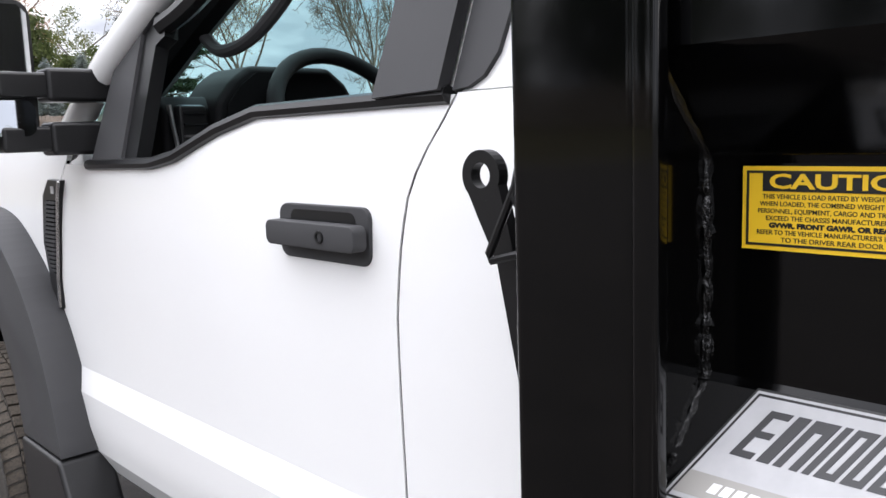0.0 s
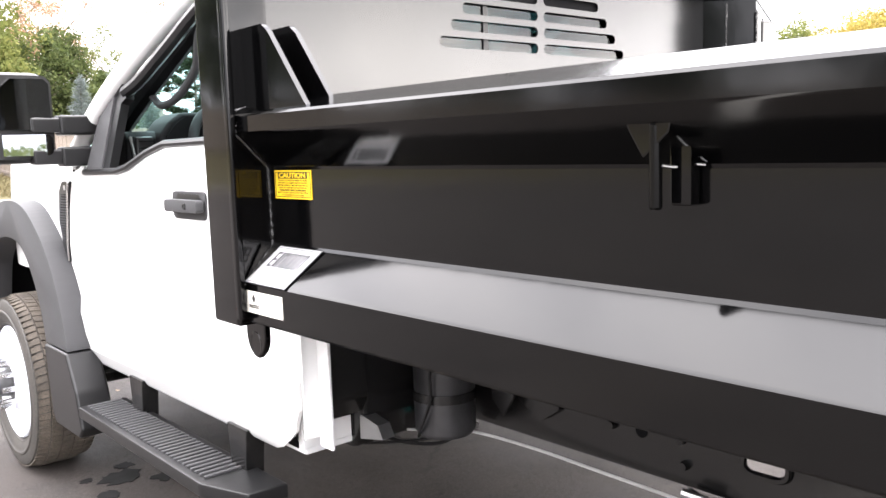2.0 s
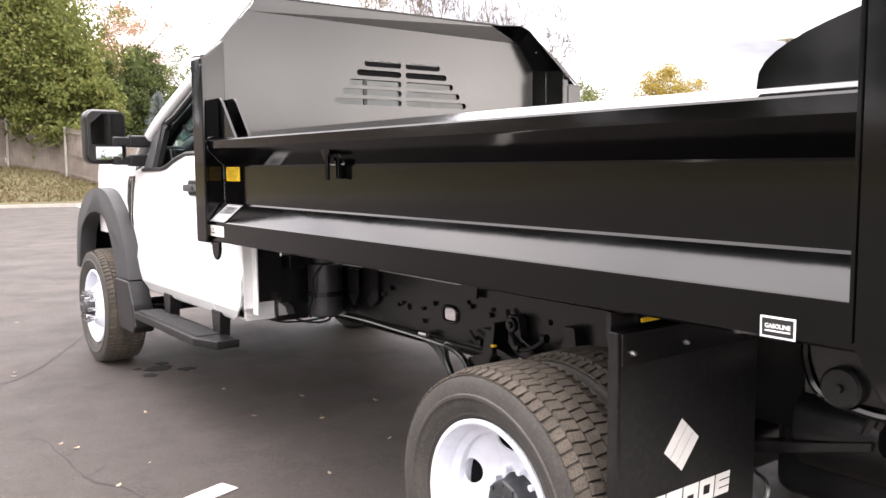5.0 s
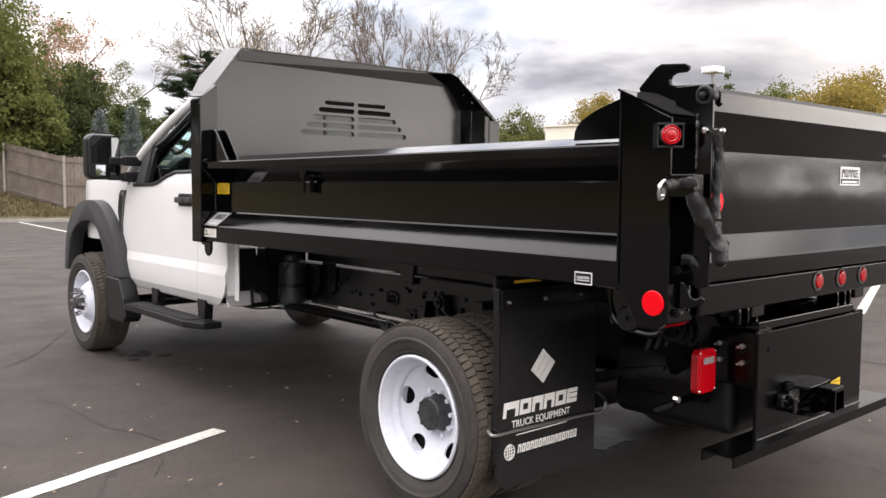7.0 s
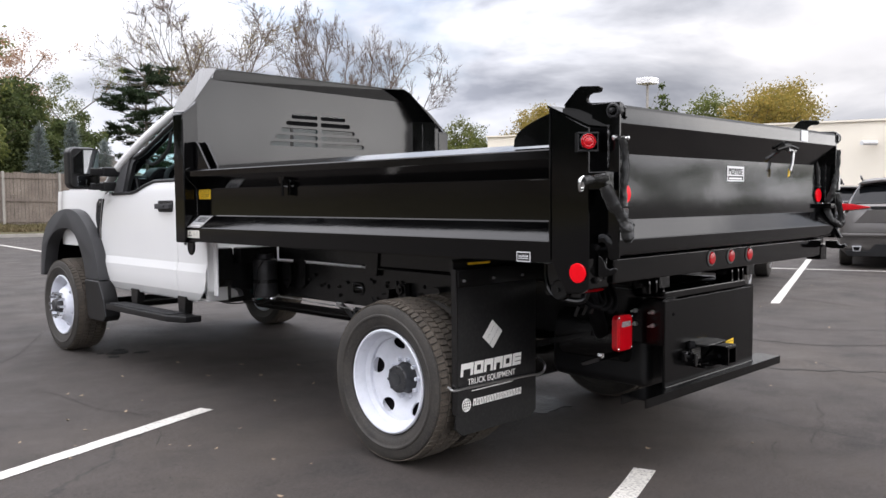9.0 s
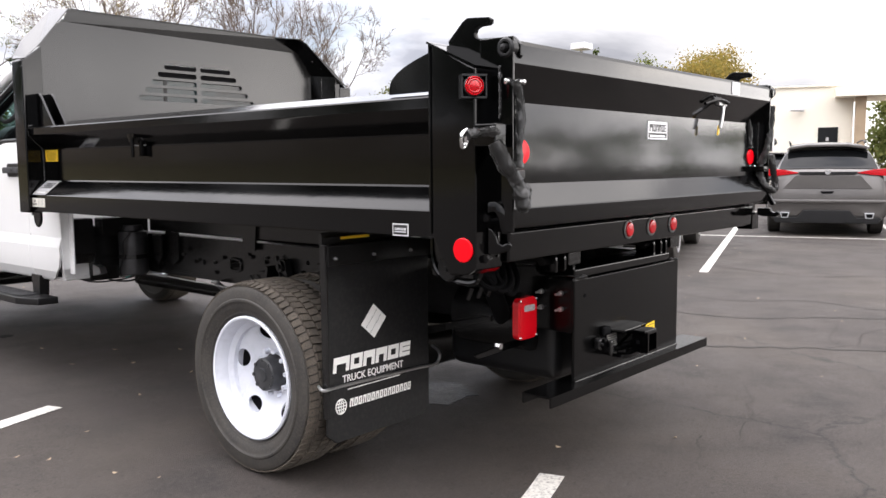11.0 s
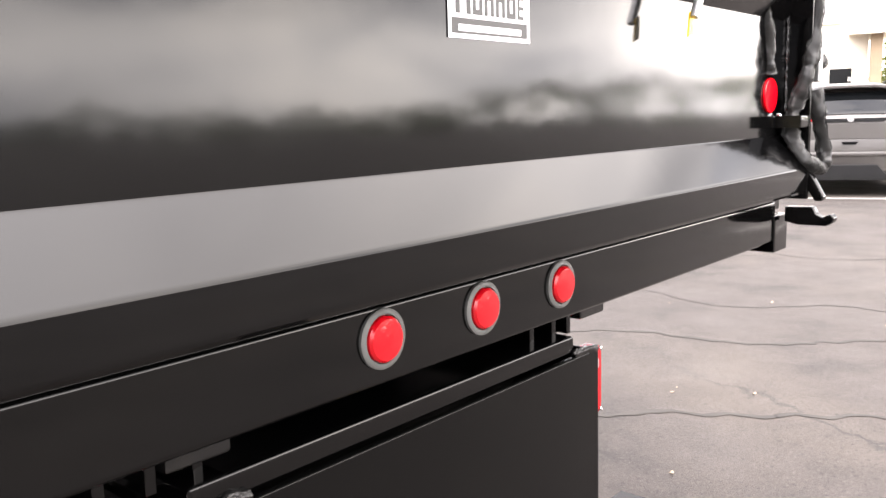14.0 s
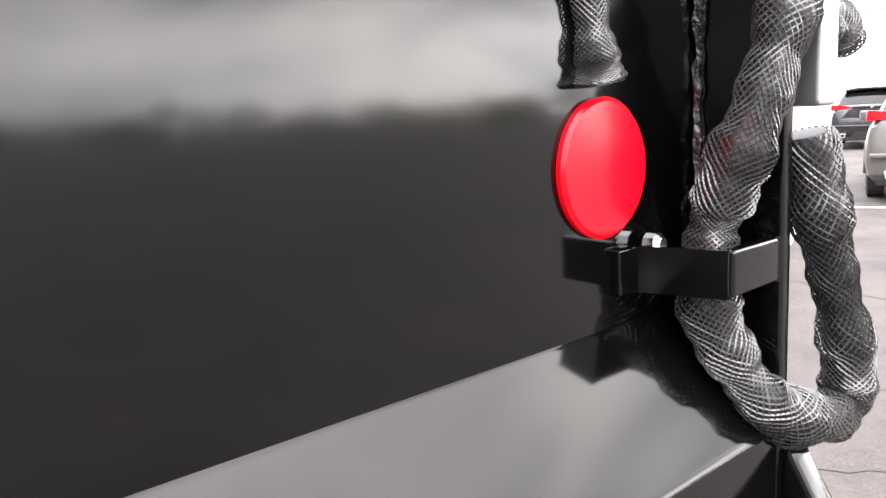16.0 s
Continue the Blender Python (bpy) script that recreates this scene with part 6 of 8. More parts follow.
def rim_mesh(deep):
    """A steel disc wheel round the x axis, outside towards -x; deep for the dished rear wheels, else bulged out."""
    lip = [(-0.100, RIM_R - 0.014), (-0.116, RIM_R - 0.010), (-0.119, RIM_R - 0.003), (-0.114, RIM_R + 0.004), (-0.104, RIM_R + 0.003)]
    bm = bmesh.new()
    barrel_in = [(-0.100, RIM_R - 0.014), (-0.085, RIM_R - 0.022), (-0.06, RIM_R - 0.026), (-0.045, RIM_R - 0.045), (0.0, RIM_R - 0.048), (0.06, RIM_R - 0.04), (0.075, RIM_R - 0.02), (0.11, RIM_R - 0.014)]
    lathe(lip[::-1] + barrel_in[1:] + [(0.113, RIM_R + 0.004)], (0, 0, 0), "x", 64, bm)
    bm.faces.ensure_lookup_table()
    for f in [f for f in bm.faces if len(f.verts) > 8]:
        bm.faces.remove(f)
    return bm


def disc_mesh(deep):
    """The wheel's disc with five oval hand holes, longer along the rim."""
    def depth(r):
        if deep:
            k = min(max((RIM_R - 0.045 - r) / 0.12, 0), 1)
            return -0.022 + 0.042 * k * k * (3 - 2 * k)
        k = min(max((RIM_R - 0.045 - r) / 0.11, 0), 1)
        return -0.02 - 0.105 * k * k * (3 - 2 * k)
    HR, HA, HB = (0.174, 0.029, 0.041) if deep else (0.165, 0.024, 0.030)
    def oval(r, a):
        """Offsets along the radius and the rim from the nearest hole's middle, in units of the hole."""
        k = round((a - 0.35) / (2 * math.pi / 5))
        d = a - 0.35 - k * 2 * math.pi / 5
        return (r - HR) / HA, HR * d / HB
    bm = bmesh.new()
    n, radii = 150, [RIM_R - 0.046, 0.203, 0.195, 0.187, 0.179, 0.171, 0.163, 0.155, 0.147, 0.139, 0.13, 0.118, 0.10, 0.08]
    grid = [[bm.verts.new((depth(r), r * math.cos(2 * math.pi * i / n), r * math.sin(2 * math.pi * i / n))) for i in range(n)] for r in radii]
    for j in range(len(radii) - 1):
        for i in range(n):
            p, q = oval((radii[j] + radii[j + 1]) / 2, 2 * math.pi * (i + 0.5) / n)
            if math.hypot(p, q) > 0.93:
                bm.faces.new((grid[j][i], grid[j][(i + 1) % n], grid[j + 1][(i + 1) % n], grid[j + 1][i]))
    bmesh.ops.delete(bm, geom=[v for v in bm.verts if not v.link_faces], context="VERTS")
    # ease the ragged holes into smooth ovals
    for v in bm.verts:
        r, a = math.hypot(v.co.y, v.co.z), math.atan2(v.co.z, v.co.y)
        p, q = oval(r, a)
        m = math.hypot(p, q)
        if v.is_boundary and 0.3 < m < 1.7:
            r, a = HR + (r - HR) / m, a + (q / m - q) * HB / HR
            v.co = (depth(r), r * math.cos(a), r * math.sin(a))
    bmesh.ops.solidify(bm, geom=bm.faces[:], thickness=0.006)
    return bm


def wheel(x, y, deep, flip, inner=False, turn=0.0):
    """One wheel as a part of the truck; its pieces are set in the wheel's own axes."""
    hub = bmesh.new()
    if deep:
        lathe([(0.05, 0.080), (0.02, 0.080), (0.005, 0.074), (-0.005, 0.070), (-0.043, 0.068), (-0.048, 0.062), (-0.050, 0.03), (-0.056, 0.028), (-0.058, 0.0005)], (0, 0, 0), "x", 32, hub)
    else:
        lathe([(-0.10, 0.085), (-0.125, 0.080), (-0.135, 0.06), (-0.17, 0.055), (-0.185, 0.045), (-0.19, 0.0005)], (0, 0, 0), "x", 32, hub)
    w = part("wheel", hub, M_HUB, truck, "dual rear wheel with white steel rim" if deep else "front wheel with white steel rim")
    part("tyre", tyre_mesh(), M_RUBBER, w, "dusty black tyre")
    v, f = tread_mesh()
    t = raw("tread", v, f, M_TREAD, w, "blocky dusty tread")
    part("rim", rim_mesh(deep), M_RIM, w, "white steel rim")
    # a near-black cone inside the rim stands in for the shade in the holes
    if deep and not inner:
        part("brake_drum", lathe([(0.036, 0.02), (0.034, 0.10), (0.016, 0.14), (0.004, 0.174), (0.0, 0.2045), (0.20, 0.2045)], (0, 0, 0), "x", 32), M_GAP, w, "dark backing put behind the holes for their shade")
    part("disc", disc_mesh(deep), M_RIM, w, "white steel disc with five holes")
    if not inner:
        for k in range(10):
            a = 2 * math.pi * k / 10
            c, s = math.cos(a), math.sin(a)
            if deep:
                part("lug_nut", cyl((0.035, 0.094 * c, 0.094 * s), (-0.012, 0.094 * c, 0.094 * s), 0.010, 6), M_RIM, w)
            else:
                part("lug_nut", cyl((-0.11, 0.10 * c, 0.10 * s), (-0.185, 0.10 * c, 0.10 * s), 0.012, 8), M_CHROME, w)
        for k in range(8):
            a = 2 * math.pi * k / 8
            if deep:
                part("hub_bolt", cyl((-0.04, 0.058 * math.cos(a), 0.058 * math.sin(a)), (-0.053, 0.058 * math.cos(a), 0.058 * math.sin(a)), 0.008, 6), M_HUB, w)
    w.matrix_basis = pose(x, y, TYRE_R, turn, 0, 180 if flip else 0)
    return w


wheel(-1.092, 0.005, True, False, turn=-5)
wheel(-0.80, 0.005, True, True, True, turn=50)
wheel(1.02, 0.005, True, True, turn=5)
wheel(0.73, 0.005, True, False, True)
wheel(-1.0, 4.33, False, False, turn=40)
wheel(1.0, 4.33, False, True)

# ---- cab ----
def side_x(z):
    """Half width of the cab at a height, below the belt."""
    zs = (0.56, 0.585, 0.64, 0.70, 0.785, 0.842, 0.93, 1.05, 1.18, 1.30, 1.36, 1.42)
    xs = (0.950, 0.972, 1.000, 1.010, 1.0145, 1.000, 1.002, 1.005, 1.005, 1.000, 0.993, 0.976)
    return float(np.interp(z, zs, xs))


def belt(y):
    return float(np.interp(y, (2.1, 2.80, 2.90, 3.02, 3.10, 3.5, 3.9, 5.3), (1.425, 1.420, 1.395, 1.350, 1.336, 1.330, 1.36, 1.34)))


def door_front(z):
    return float(np.interp(z, (0.56, 0.64, 0.75, 0.84, 0.97, 1.09, 1.26, 1.35), (3.60, 3.616, 3.634, 3.625, 3.659, 3.655, 3.611, 3.541)))


def door_rear(z):
    return float(np.interp(z, (0.56, 0.87, 1.13, 1.24, 1.31, 1.36, 1.42), (2.462, 2.464, 2.463, 2.451, 2.434, 2.403, 2.366)))


def skin(y0, y1, zb, zt, s, ny=28, nz=30, out=0.0, thick=0.012):
    """A bowed body panel on the cab's side between two seams, as a closed shell."""
    bm = bmesh.new()
    levels = [z for z in (0.575, 0.585, 0.60, 0.64, 0.67, 0.70, 0.735, 0.765, 0.785, 0.80, 0.828, 0.842, 0.87, 0.93, 0.96, 1.0) if z > zb + 0.004]
    levels = [zb] + levels
    grid, nz = [], len(levels) + 12
    for j in range(nz + 1):
        row = []
        for i in range(ny + 1):
            z = levels[j] if j < len(levels) else 1.2
            y = y0(z) + (y1(z) - y0(z)) * i / ny
            if j >= len(levels):
                q = (j - len(levels) + 1) / (nz - len(levels) + 1)
                for _ in range(3):
                    z = 1.0 + (zt(y) - 1.0) * q
                    y = y0(z) + (y1(z) - y0(z)) * i / ny
            row.append(bm.verts.new((s * (side_x(z) + out), y, z)))
        grid.append(row)
    for j in range(nz):
        for i in range(ny):
            bm.faces.new((grid[j][i], grid[j][i + 1], grid[j + 1][i + 1], grid[j + 1][i]))
    bmesh.ops.recalc_face_normals(bm, faces=bm.faces)
    bmesh.ops.solidify(bm, geom=bm.faces[:], thickness=thick)
    return bm


cab = part("cab", box(-0.95, 0.95, 2.14, 3.70, 0.58, 0.62, 0.01), M_WHITE, truck, "white painted truck cab")
for s in (-1, 1):
    part("door", skin(lambda z: door_rear(z) + 0.0025, lambda z: door_front(z) - 0.0025, 0.575, belt, s), M_WHITE, cab, "white cab door", sharp=12)
    part("cab_corner", skin(lambda z: float(np.interp(z, (0.575, 0.60, 0.63, 0.67, 0.74), (2.27, 2.20, 2.145, 2.095, 2.06))), lambda z: door_rear(z) - 0.0025, 0.575, lambda y: 1.425, s, 10), M_WHITE, cab, sharp=15)
    part("cab_corner_fill", skin(lambda z: 2.16, lambda z: 3.70, 0.60, lambda y: belt(y) - 0.01, s, 20, 20, -0.020, 0.01), M_GAP, cab)
    part("fender", skin(lambda z: door_front(z) + 0.0025, lambda z: 5.30, 0.90, lambda y: 1.372, s, 30, 16), M_WHITE, cab, "white front fender", sharp=15)
    # black tubes along the door seams, added to darken the gaps like shade
    for edge, low, high in ((door_rear, 0.58, 1.42), (door_front, 0.60, 1.34)):
        zz = np.linspace(low, high, 24)
        part("door_seal", tube([(s * (side_x(z) - 0.005), edge(z), z) for z in zz], 0.0034, 6), M_GAP, cab)
    # door handle with its bezel
    hx = side_x(1.235)
    m = face_frame((s * hx, 2.616, 1.236), (0, s, 0), (0, 0, 1))
    bm = prism(rounded(0.208, 0.083, 0.018, 5), "z", -0.004, 0.006, 0.003, 2)
    bmesh.ops.transform(bm, matrix=m, verts=bm.verts)
    bez = part("door_handle", bm, M_PLASTIC, truck, "dark grey plastic pull handle")
    bm = prism(rounded(0.15, 0.055, 0.014, 5, 0.0, 0.006), "z", 0.0055, 0.0068)
    bmesh.ops.transform(bm, matrix=m, verts=bm.verts)
    part("recess", bm, M_TRIM, bez)
    e = -s
    bm = prism(rounded(0.205, 0.037, 0.011, 5, s * -0.004, 0.0), "z", 0.012, 0.036, 0.007, 3)
    bmesh.ops.transform(bm, matrix=m, verts=bm.verts)
    part("grip", bm, M_PLASTIC, bez)
    bm = lathe([(0.030, 0.009), (0.0385, 0.009), (0.0385, 0.006), (0.035, 0.005)], (0.03, 0, 0), "z", 16)
    bmesh.ops.transform(bm, matrix=m, verts=bm.verts)
    part("lock", bm, M_TRIM, bez)
    # window surround: pillar covers, belt strip, sail panel and channel
    def pt(y, z, d=0.0):
        return (s * (0.978 - 0.27 * (z - 1.42) + d), y, z)
    part("b_pillar", sheet([pt(2.380, 1.424), pt(2.508, 1.420), pt(2.490, 1.56), pt(2.462, 1.90), pt(2.325, 1.92)], 0.02), M_PLASTIC, cab, "dark grey plastic pillar cover", smooth=False)
    part("quarter_panel", sheet([pt(2.372, 1.428, 0.002), pt(2.345, 1.431, 0.002), pt(2.322, 1.443, 0.002), pt(2.304, 1.470, 0.002), pt(2.294, 1.52, 0.002), pt(2.272, 1.70, 0.002), pt(2.25, 1.92, 0.002), pt(2.317, 1.92, 0.002)], 0.02), M_PLASTIC, cab, "dark grey plastic panel behind the door", smooth=False)
    part("upper_corner", sheet([pt(2.135, 1.422, -0.026), pt(2.42, 1.422, -0.026), pt(2.36, 1.97, -0.026), pt(2.135, 1.97, -0.026)], 0.02), M_WHITE, cab, smooth=False)
    bm = bmesh.new()
    ys = [2.376, 2.5, 2.65, 2.80, 2.90, 3.02, 3.10, 3.25, 3.40]
    strip = [(s * (side_x(belt(y)) + 0.004), y, belt(y)) for y in ys]
    tube(strip, 0.012, 8, bm=bm)
    part("belt_strip", bm, M_TRIM, cab)
    part("sail_panel", sheet([pt(3.375, 1.330, 0.004), pt(3.223, 1.338, 0.004), pt(3.231, 1.601, 0.004), pt(3.18, 1.640, 0.004), pt(3.343, 1.532, 0.004)], 0.02), M_PLASTIC, cab, "dark grey plastic sail panel behind the pillar", smooth=False)
    bm = bmesh.new()
    sheet([pt(3.223, 1.338, -0.004), pt(3.172, 1.348, -0.004), pt(3.175, 1.572, -0.004), pt(3.145, 1.588, -0.004), pt(3.165, 1.64, -0.004), pt(3.231, 1.605, -0.004)], 0.03, bm)
    tube(smooth_path([pt(3.17, 1.610, -0.01), pt(3.07, 1.645, -0.01), pt(2.92, 1.735, -0.01), pt(2.78, 1.825, -0.01), pt(2.64, 1.885, -0.01), pt(2.48, 1.905, -0.01)], 5), 0.022, 8, bm=bm)
    part("window_channel", bm, M_TRIM, cab)
    # white A-pillar and roof rail
    rail = smooth_path([(s * 0.965, 3.64, 1.365), (s * 0.945, 3.40, 1.54), (s * 0.915, 3.21, 1.665), (s * 0.86, 2.95, 1.83), (s * 0.81, 2.72, 1.95), (s * 0.79, 2.45, 2.0), (s * 0.79, 2.17, 1.99)], 6)
    part("a_pillar", tube(rail, 0.034, 12), M_WHITE, cab, "white windscreen pillar and roof rail")
    part("pillar_lining", tube(smooth_path([(s * 0.86, 3.56, 1.41), (s * 0.83, 3.40, 1.52), (s * 0.81, 3.24, 1.62), (s * 0.785, 3.05, 1.74), (s * 0.765, 2.85, 1.87)], 6), 0.038, 8), M_INT, cab)
    part("grab_handle", tube(smooth_path([(s * 0.81, 3.25, 1.64), (s * 0.80, 3.205, 1.595), (s * 0.795, 3.16, 1.565), (s * 0.79, 3.08, 1.574), (s * 0.785, 3.0, 1.615), (s * 0.78, 2.93, 1.68), (s * 0.785, 2.90, 1.76), (s * 0.78, 2.89, 1.80)], 6), 0.014, 10), M_PLASTIC, cab, "grey grab handle on the pillar")
    # fender vent
    o = s * 0.994
    frame_yz = [(3.645, 1.297), (3.557, 1.296), (3.575, 1.254), (3.625, 1.047), (3.625, 0.976), (3.647, 0.977), (3.687, 1.026), (3.717, 1.137), (3.691, 1.257)]
    vent = part("fender_vent", prism(frame_yz, "x", o, o + s * 0.018, 0.005, 2), M_TRIM, truck, "black slatted fender vent with a bright rear edge", sharp=40)
    part("bright_edge", tube([(o + s * 0.019, y, z) for y, z in ((3.563, 1.292), (3.580, 1.252), (3.628, 1.047), (3.632, 0.982))], 0.0045, 6), M_CHROME, vent)
    part("grille", prism([(3.657, 1.245), (3.587, 1.247), (3.633, 1.062), (3.670, 1.070), (3.697, 1.137)], "x", o + s * 0.017, o + s * 0.0195), M_GAP, vent, smooth=False)
    for k in range(17):
        z = 1.072 + 0.0105 * k
        ya = float(np.interp(z, (1.062, 1.247), (3.633, 3.587))) + 0.003
        yb = float(np.interp(z, (1.070, 1.137, 1.245), (3.670, 3.697, 3.657))) - 0.003
        part("slat", box(*sorted((o + s * 0.018, o + s * 0.024)), ya, yb, z - 0.0028, z + 0.0028), M_PLASTIC, vent)
    part("emblem", box(*sorted((o + s * 0.018, o + s * 0.0195)), 3.603, 3.623, 1.262, 1.280), M_TAPE, vent)
    # wheel arch flare
    co = [(3.50, 0.645), (3.545, 0.80), (3.62, 0.95), (3.74, 1.08), (3.90, 1.165), (4.10, 1.205), (4.30, 1.21), (4.52, 1.165), (4.72, 1.05), (4.83, 0.88), (4.88, 0.62)]
    ci = [(4.80, 0.62), (4.76, 0.76), (4.68, 0.92), (4.50, 1.02), (4.28, 1.05), (4.08, 1.01), (3.93, 0.92), (3.82, 0.80), (3.77, 0.66), (3.768, 0.645)]
    part("wheel_flare", prism([(p.x, p.y) for q in (co, ci) for p in smooth_path([(y, z, 0) for y, z in q], 5)], "x", s * 1.088, s * 0.98, 0.010, 2), M_PLASTIC, cab, "dark grey plastic wheel-arch flare", sharp=40)
    part("mud_guard", prism([(3.50, 0.640), (3.768, 0.640), (3.75, 0.50), (3.73, 0.36), (3.70, 0.32), (3.42, 0.32), (3.38, 0.36), (3.42, 0.50)], "x", s * 1.098, s * 0.97, 0.012, 3), M_TRIM, cab, "black plastic guard behind the front wheel", sharp=40)
    part("arch_liner", prism([(3.60, 0.58), (3.62, 0.80), (3.78, 1.02), (4.0, 1.12), (4.30, 1.15), (4.6, 1.10), (4.85, 0.90), (4.92, 0.62), (4.96, 0.62), (4.88, 0.92), (4.62, 1.13), (4.30, 1.18), (3.98, 1.15), (3.75, 1.05), (3.58, 0.82), (3.56, 0.58)], "x", s * 0.985, s * 0.60), M_GAP, cab)
    # running board
    board = part("running_board", prism([(s * 1.125, 3.42), (s * 1.128, 2.42), (s * 1.07, 2.25), (s * 0.95, 2.24), (s * 0.95, 3.42)], "z", 0.435, 0.478, 0.008, 2), M_TRIM, truck, "black ribbed running board")
    rib = None
    for k in range(34):
        y = 2.44 + 0.0285 * k
        m2 = Matrix.Translation((s * 1.04, y, 0.481))
        if rib is None:
            rib = part("rib", box(-0.062, 0.062, -0.006, 0.006, -0.004, 0.004, 0.0015, 1), M_PLASTIC, board)
            rib.matrix_basis = m2
        else:
            again(rib, "rib", m2, board)
    for y in (2.45, 3.2):
        part("bracket", prism([(y - 0.04, 0.44), (y + 0.04, 0.44), (y + 0.06, 0.60), (y - 0.06, 0.60)], "x", s * 0.93, s * 0.99, 0.004), M_FRAME, board)
    # towing mirror
    m = pose(s * 1.195, 3.44, 1.535)
    bm = box(-0.118, 0.112, -0.012, 0.15, -0.165, 0.162, 0.055, 6)
    bmesh.ops.transform(bm, matrix=m, verts=bm.verts)
    mir = part("side_mirror", bm, M_TRIM, truck, "tall black towing mirror on two arms", sharp=50)
    for z0, z1, yaw in ((-0.045, 0.135, 5.5), (-0.137, -0.062, 10)):
        out = rounded(0.19, z1 - z0, 0.022, 5, 0, (z0 + z1) / 2)
        if z1 > 0:                           # the outer top corner is cut off
            out = [(-0.095, -0.045), (0.095, -0.045), (0.095, 0.118), (0.078, 0.135), (-0.03, 0.135), (-0.095, 0.075)] if s < 0 else [(0.095, -0.045), (-0.095, -0.045), (-0.095, 0.118), (-0.078, 0.135), (0.03, 0.135), (0.095, 0.075)]
        bm = prism(out, "y", -0.004, 0.004)
        bmesh.ops.transform(bm, matrix=m @ pose(0, -0.024, 0, 0, 0, s * yaw), verts=bm.verts)
        part("mirror_glass", bm, M_MIRROR, mir)
    bm = prism(rounded(0.215, 0.296, 0.035, 6), "y", -0.016, 0.03)
    bmesh.ops.transform(bm, matrix=m, verts=bm.verts)
    part("mirror_frame", bm, M_TRIM, mir)
    for z in (1.505, 1.390):
        bm = bmesh.new()
        box(*sorted((s * 0.90, s * 1.075)), 3.39, 3.47, z - 0.035, z + 0.037, 0.010, 3, bm)
        box(*sorted((s * 1.06, s * 1.17)), 3.40, 3.46, z - 0.026, z + 0.028, 0.008, 3, bm)
        box(*sorted((s * 0.885, s * 0.915)), 3.375, 3.485, z - 0.045, z + 0.045, 0.010, 2, bm)
        part("mirror_arm", bm, M_TRIM, mir)

# hood, cowl, nose, roof, rear wall
hood = prism([(3.60, 1.372), (3.78, 1.425), (4.6, 1.415), (5.15, 1.36), (5.30, 1.28), (5.30, 0.90), (3.60, 0.90)], "x", -0.93, 0.93, 0.03, 4)
part("hood", hood, M_WHITE, cab, "white hood", sharp=40)
part("nose", box(-0.98, 0.98, 5.22, 5.40, 0.55, 1.15, 0.05, 3), M_TRIM, cab)
part("roof", prism([(-0.80, 1.97), (-0.70, 2.035), (0.70, 2.035), (0.80, 1.97), (0.70, 1.985), (-0.70, 1.985)], "y", 2.17, 2.76, 0.006), M_WHITE, cab, sharp=40)
rw = bmesh.new()
box(-0.96, 0.96, 2.135, 2.16, 0.60, 1.44, 0.004, bm=rw)
box(-0.95, -0.62, 2.135, 2.16, 1.44, 1.96, 0.004, bm=rw), box(0.62, 0.95, 2.135, 2.16, 1.44, 1.96, 0.004, bm=rw), box(-0.62, 0.62, 2.135, 2.16, 1.90, 1.97, 0.004, bm=rw)
part("rear_wall", rw, M_WHITE, cab, smooth=False)
part("window_header", box(-0.615, 0.615, 2.140, 2.152, 1.80, 1.898, 0.002), M_GAP, cab, "dark band over the rear window")
part("rear_window", box(-0.62, 0.62, 2.145, 2.15, 1.44, 1.90), M_REARGLASS, cab, "dark tinted rear window")
part("rear_window_divider", box(-0.25, -0.23, 2.14, 2.156, 1.44, 1.90), M_TRIM, cab)
part("roof_lining", box(-0.76, 0.76, 2.18, 2.74, 1.945, 1.965), M_INT, cab)
part("corner_return", box(-1.0, -0.947, 2.054, 2.060, 0.66, 1.36), M_WHITE, cab, smooth=False)
part("rear_flange", box(-0.955, -0.945, 2.005, 2.062, 0.63, 1.36, 0.004), M_WHITE, cab)
wind = bmesh.new()
wind.faces.new([wind.verts.new(p) for p in ((-0.93, 3.62, 1.40), (0.93, 3.62, 1.40), (0.80, 2.76, 1.95), (-0.80, 2.76, 1.95))])
ws = part("windscreen", wind, M_SHIELDGLASS, cab, "pale blue-green tinted windscreen", smooth=False)
ws.visible_shadow = False
# interior
part("dashboard", prism([(3.70, 1.05), (3.70, 1.34), (3.60, 1.395), (3.50, 1.448), (3.40, 1.474), (3.27, 1.476), (3.235, 1.45), (3.24, 1.2), (3.28, 1.0)], "x", -0.90, 0.90, 0.015, 3), M_INT, cab, "black dashboard")
part("gauge_hood", prism([(-0.80, 1.34), (-0.788, 1.46), (-0.745, 1.512), (-0.70, 1.542), (-0.48, 1.542), (-0.43, 1.505), (-0.395, 1.45), (-0.39, 1.34)], "y", 3.20, 3.37, 0.015, 3), M_INT, cab, sharp=50)
part("gauge_face", prism([(-0.775, 1.35), (-0.765, 1.455), (-0.728, 1.498), (-0.69, 1.525), (-0.49, 1.525), (-0.448, 1.492), (-0.418, 1.445), (-0.415, 1.35)], "y", 3.193, 3.1995), M_GAP, cab, smooth=False)
part("trim_strip", cyl((-0.888, 3.225, 1.455), (-0.870, 3.215, 1.30), 0.005, 8), M_STEEL, cab, "thin bright trim strip")
part("door_lining", box(-0.945, -0.90, 2.3, 3.45, 0.70, 1.33, 0.02), M_INT, cab)
part("door_lining", box(0.90, 0.945, 2.3, 3.45, 0.70, 1.38, 0.02), M_INT, cab)
vent_c = part("air_vent", box(-0.872, -0.805, 3.212, 3.245, 1.345, 1.455, 0.010), M_TRIM, truck)
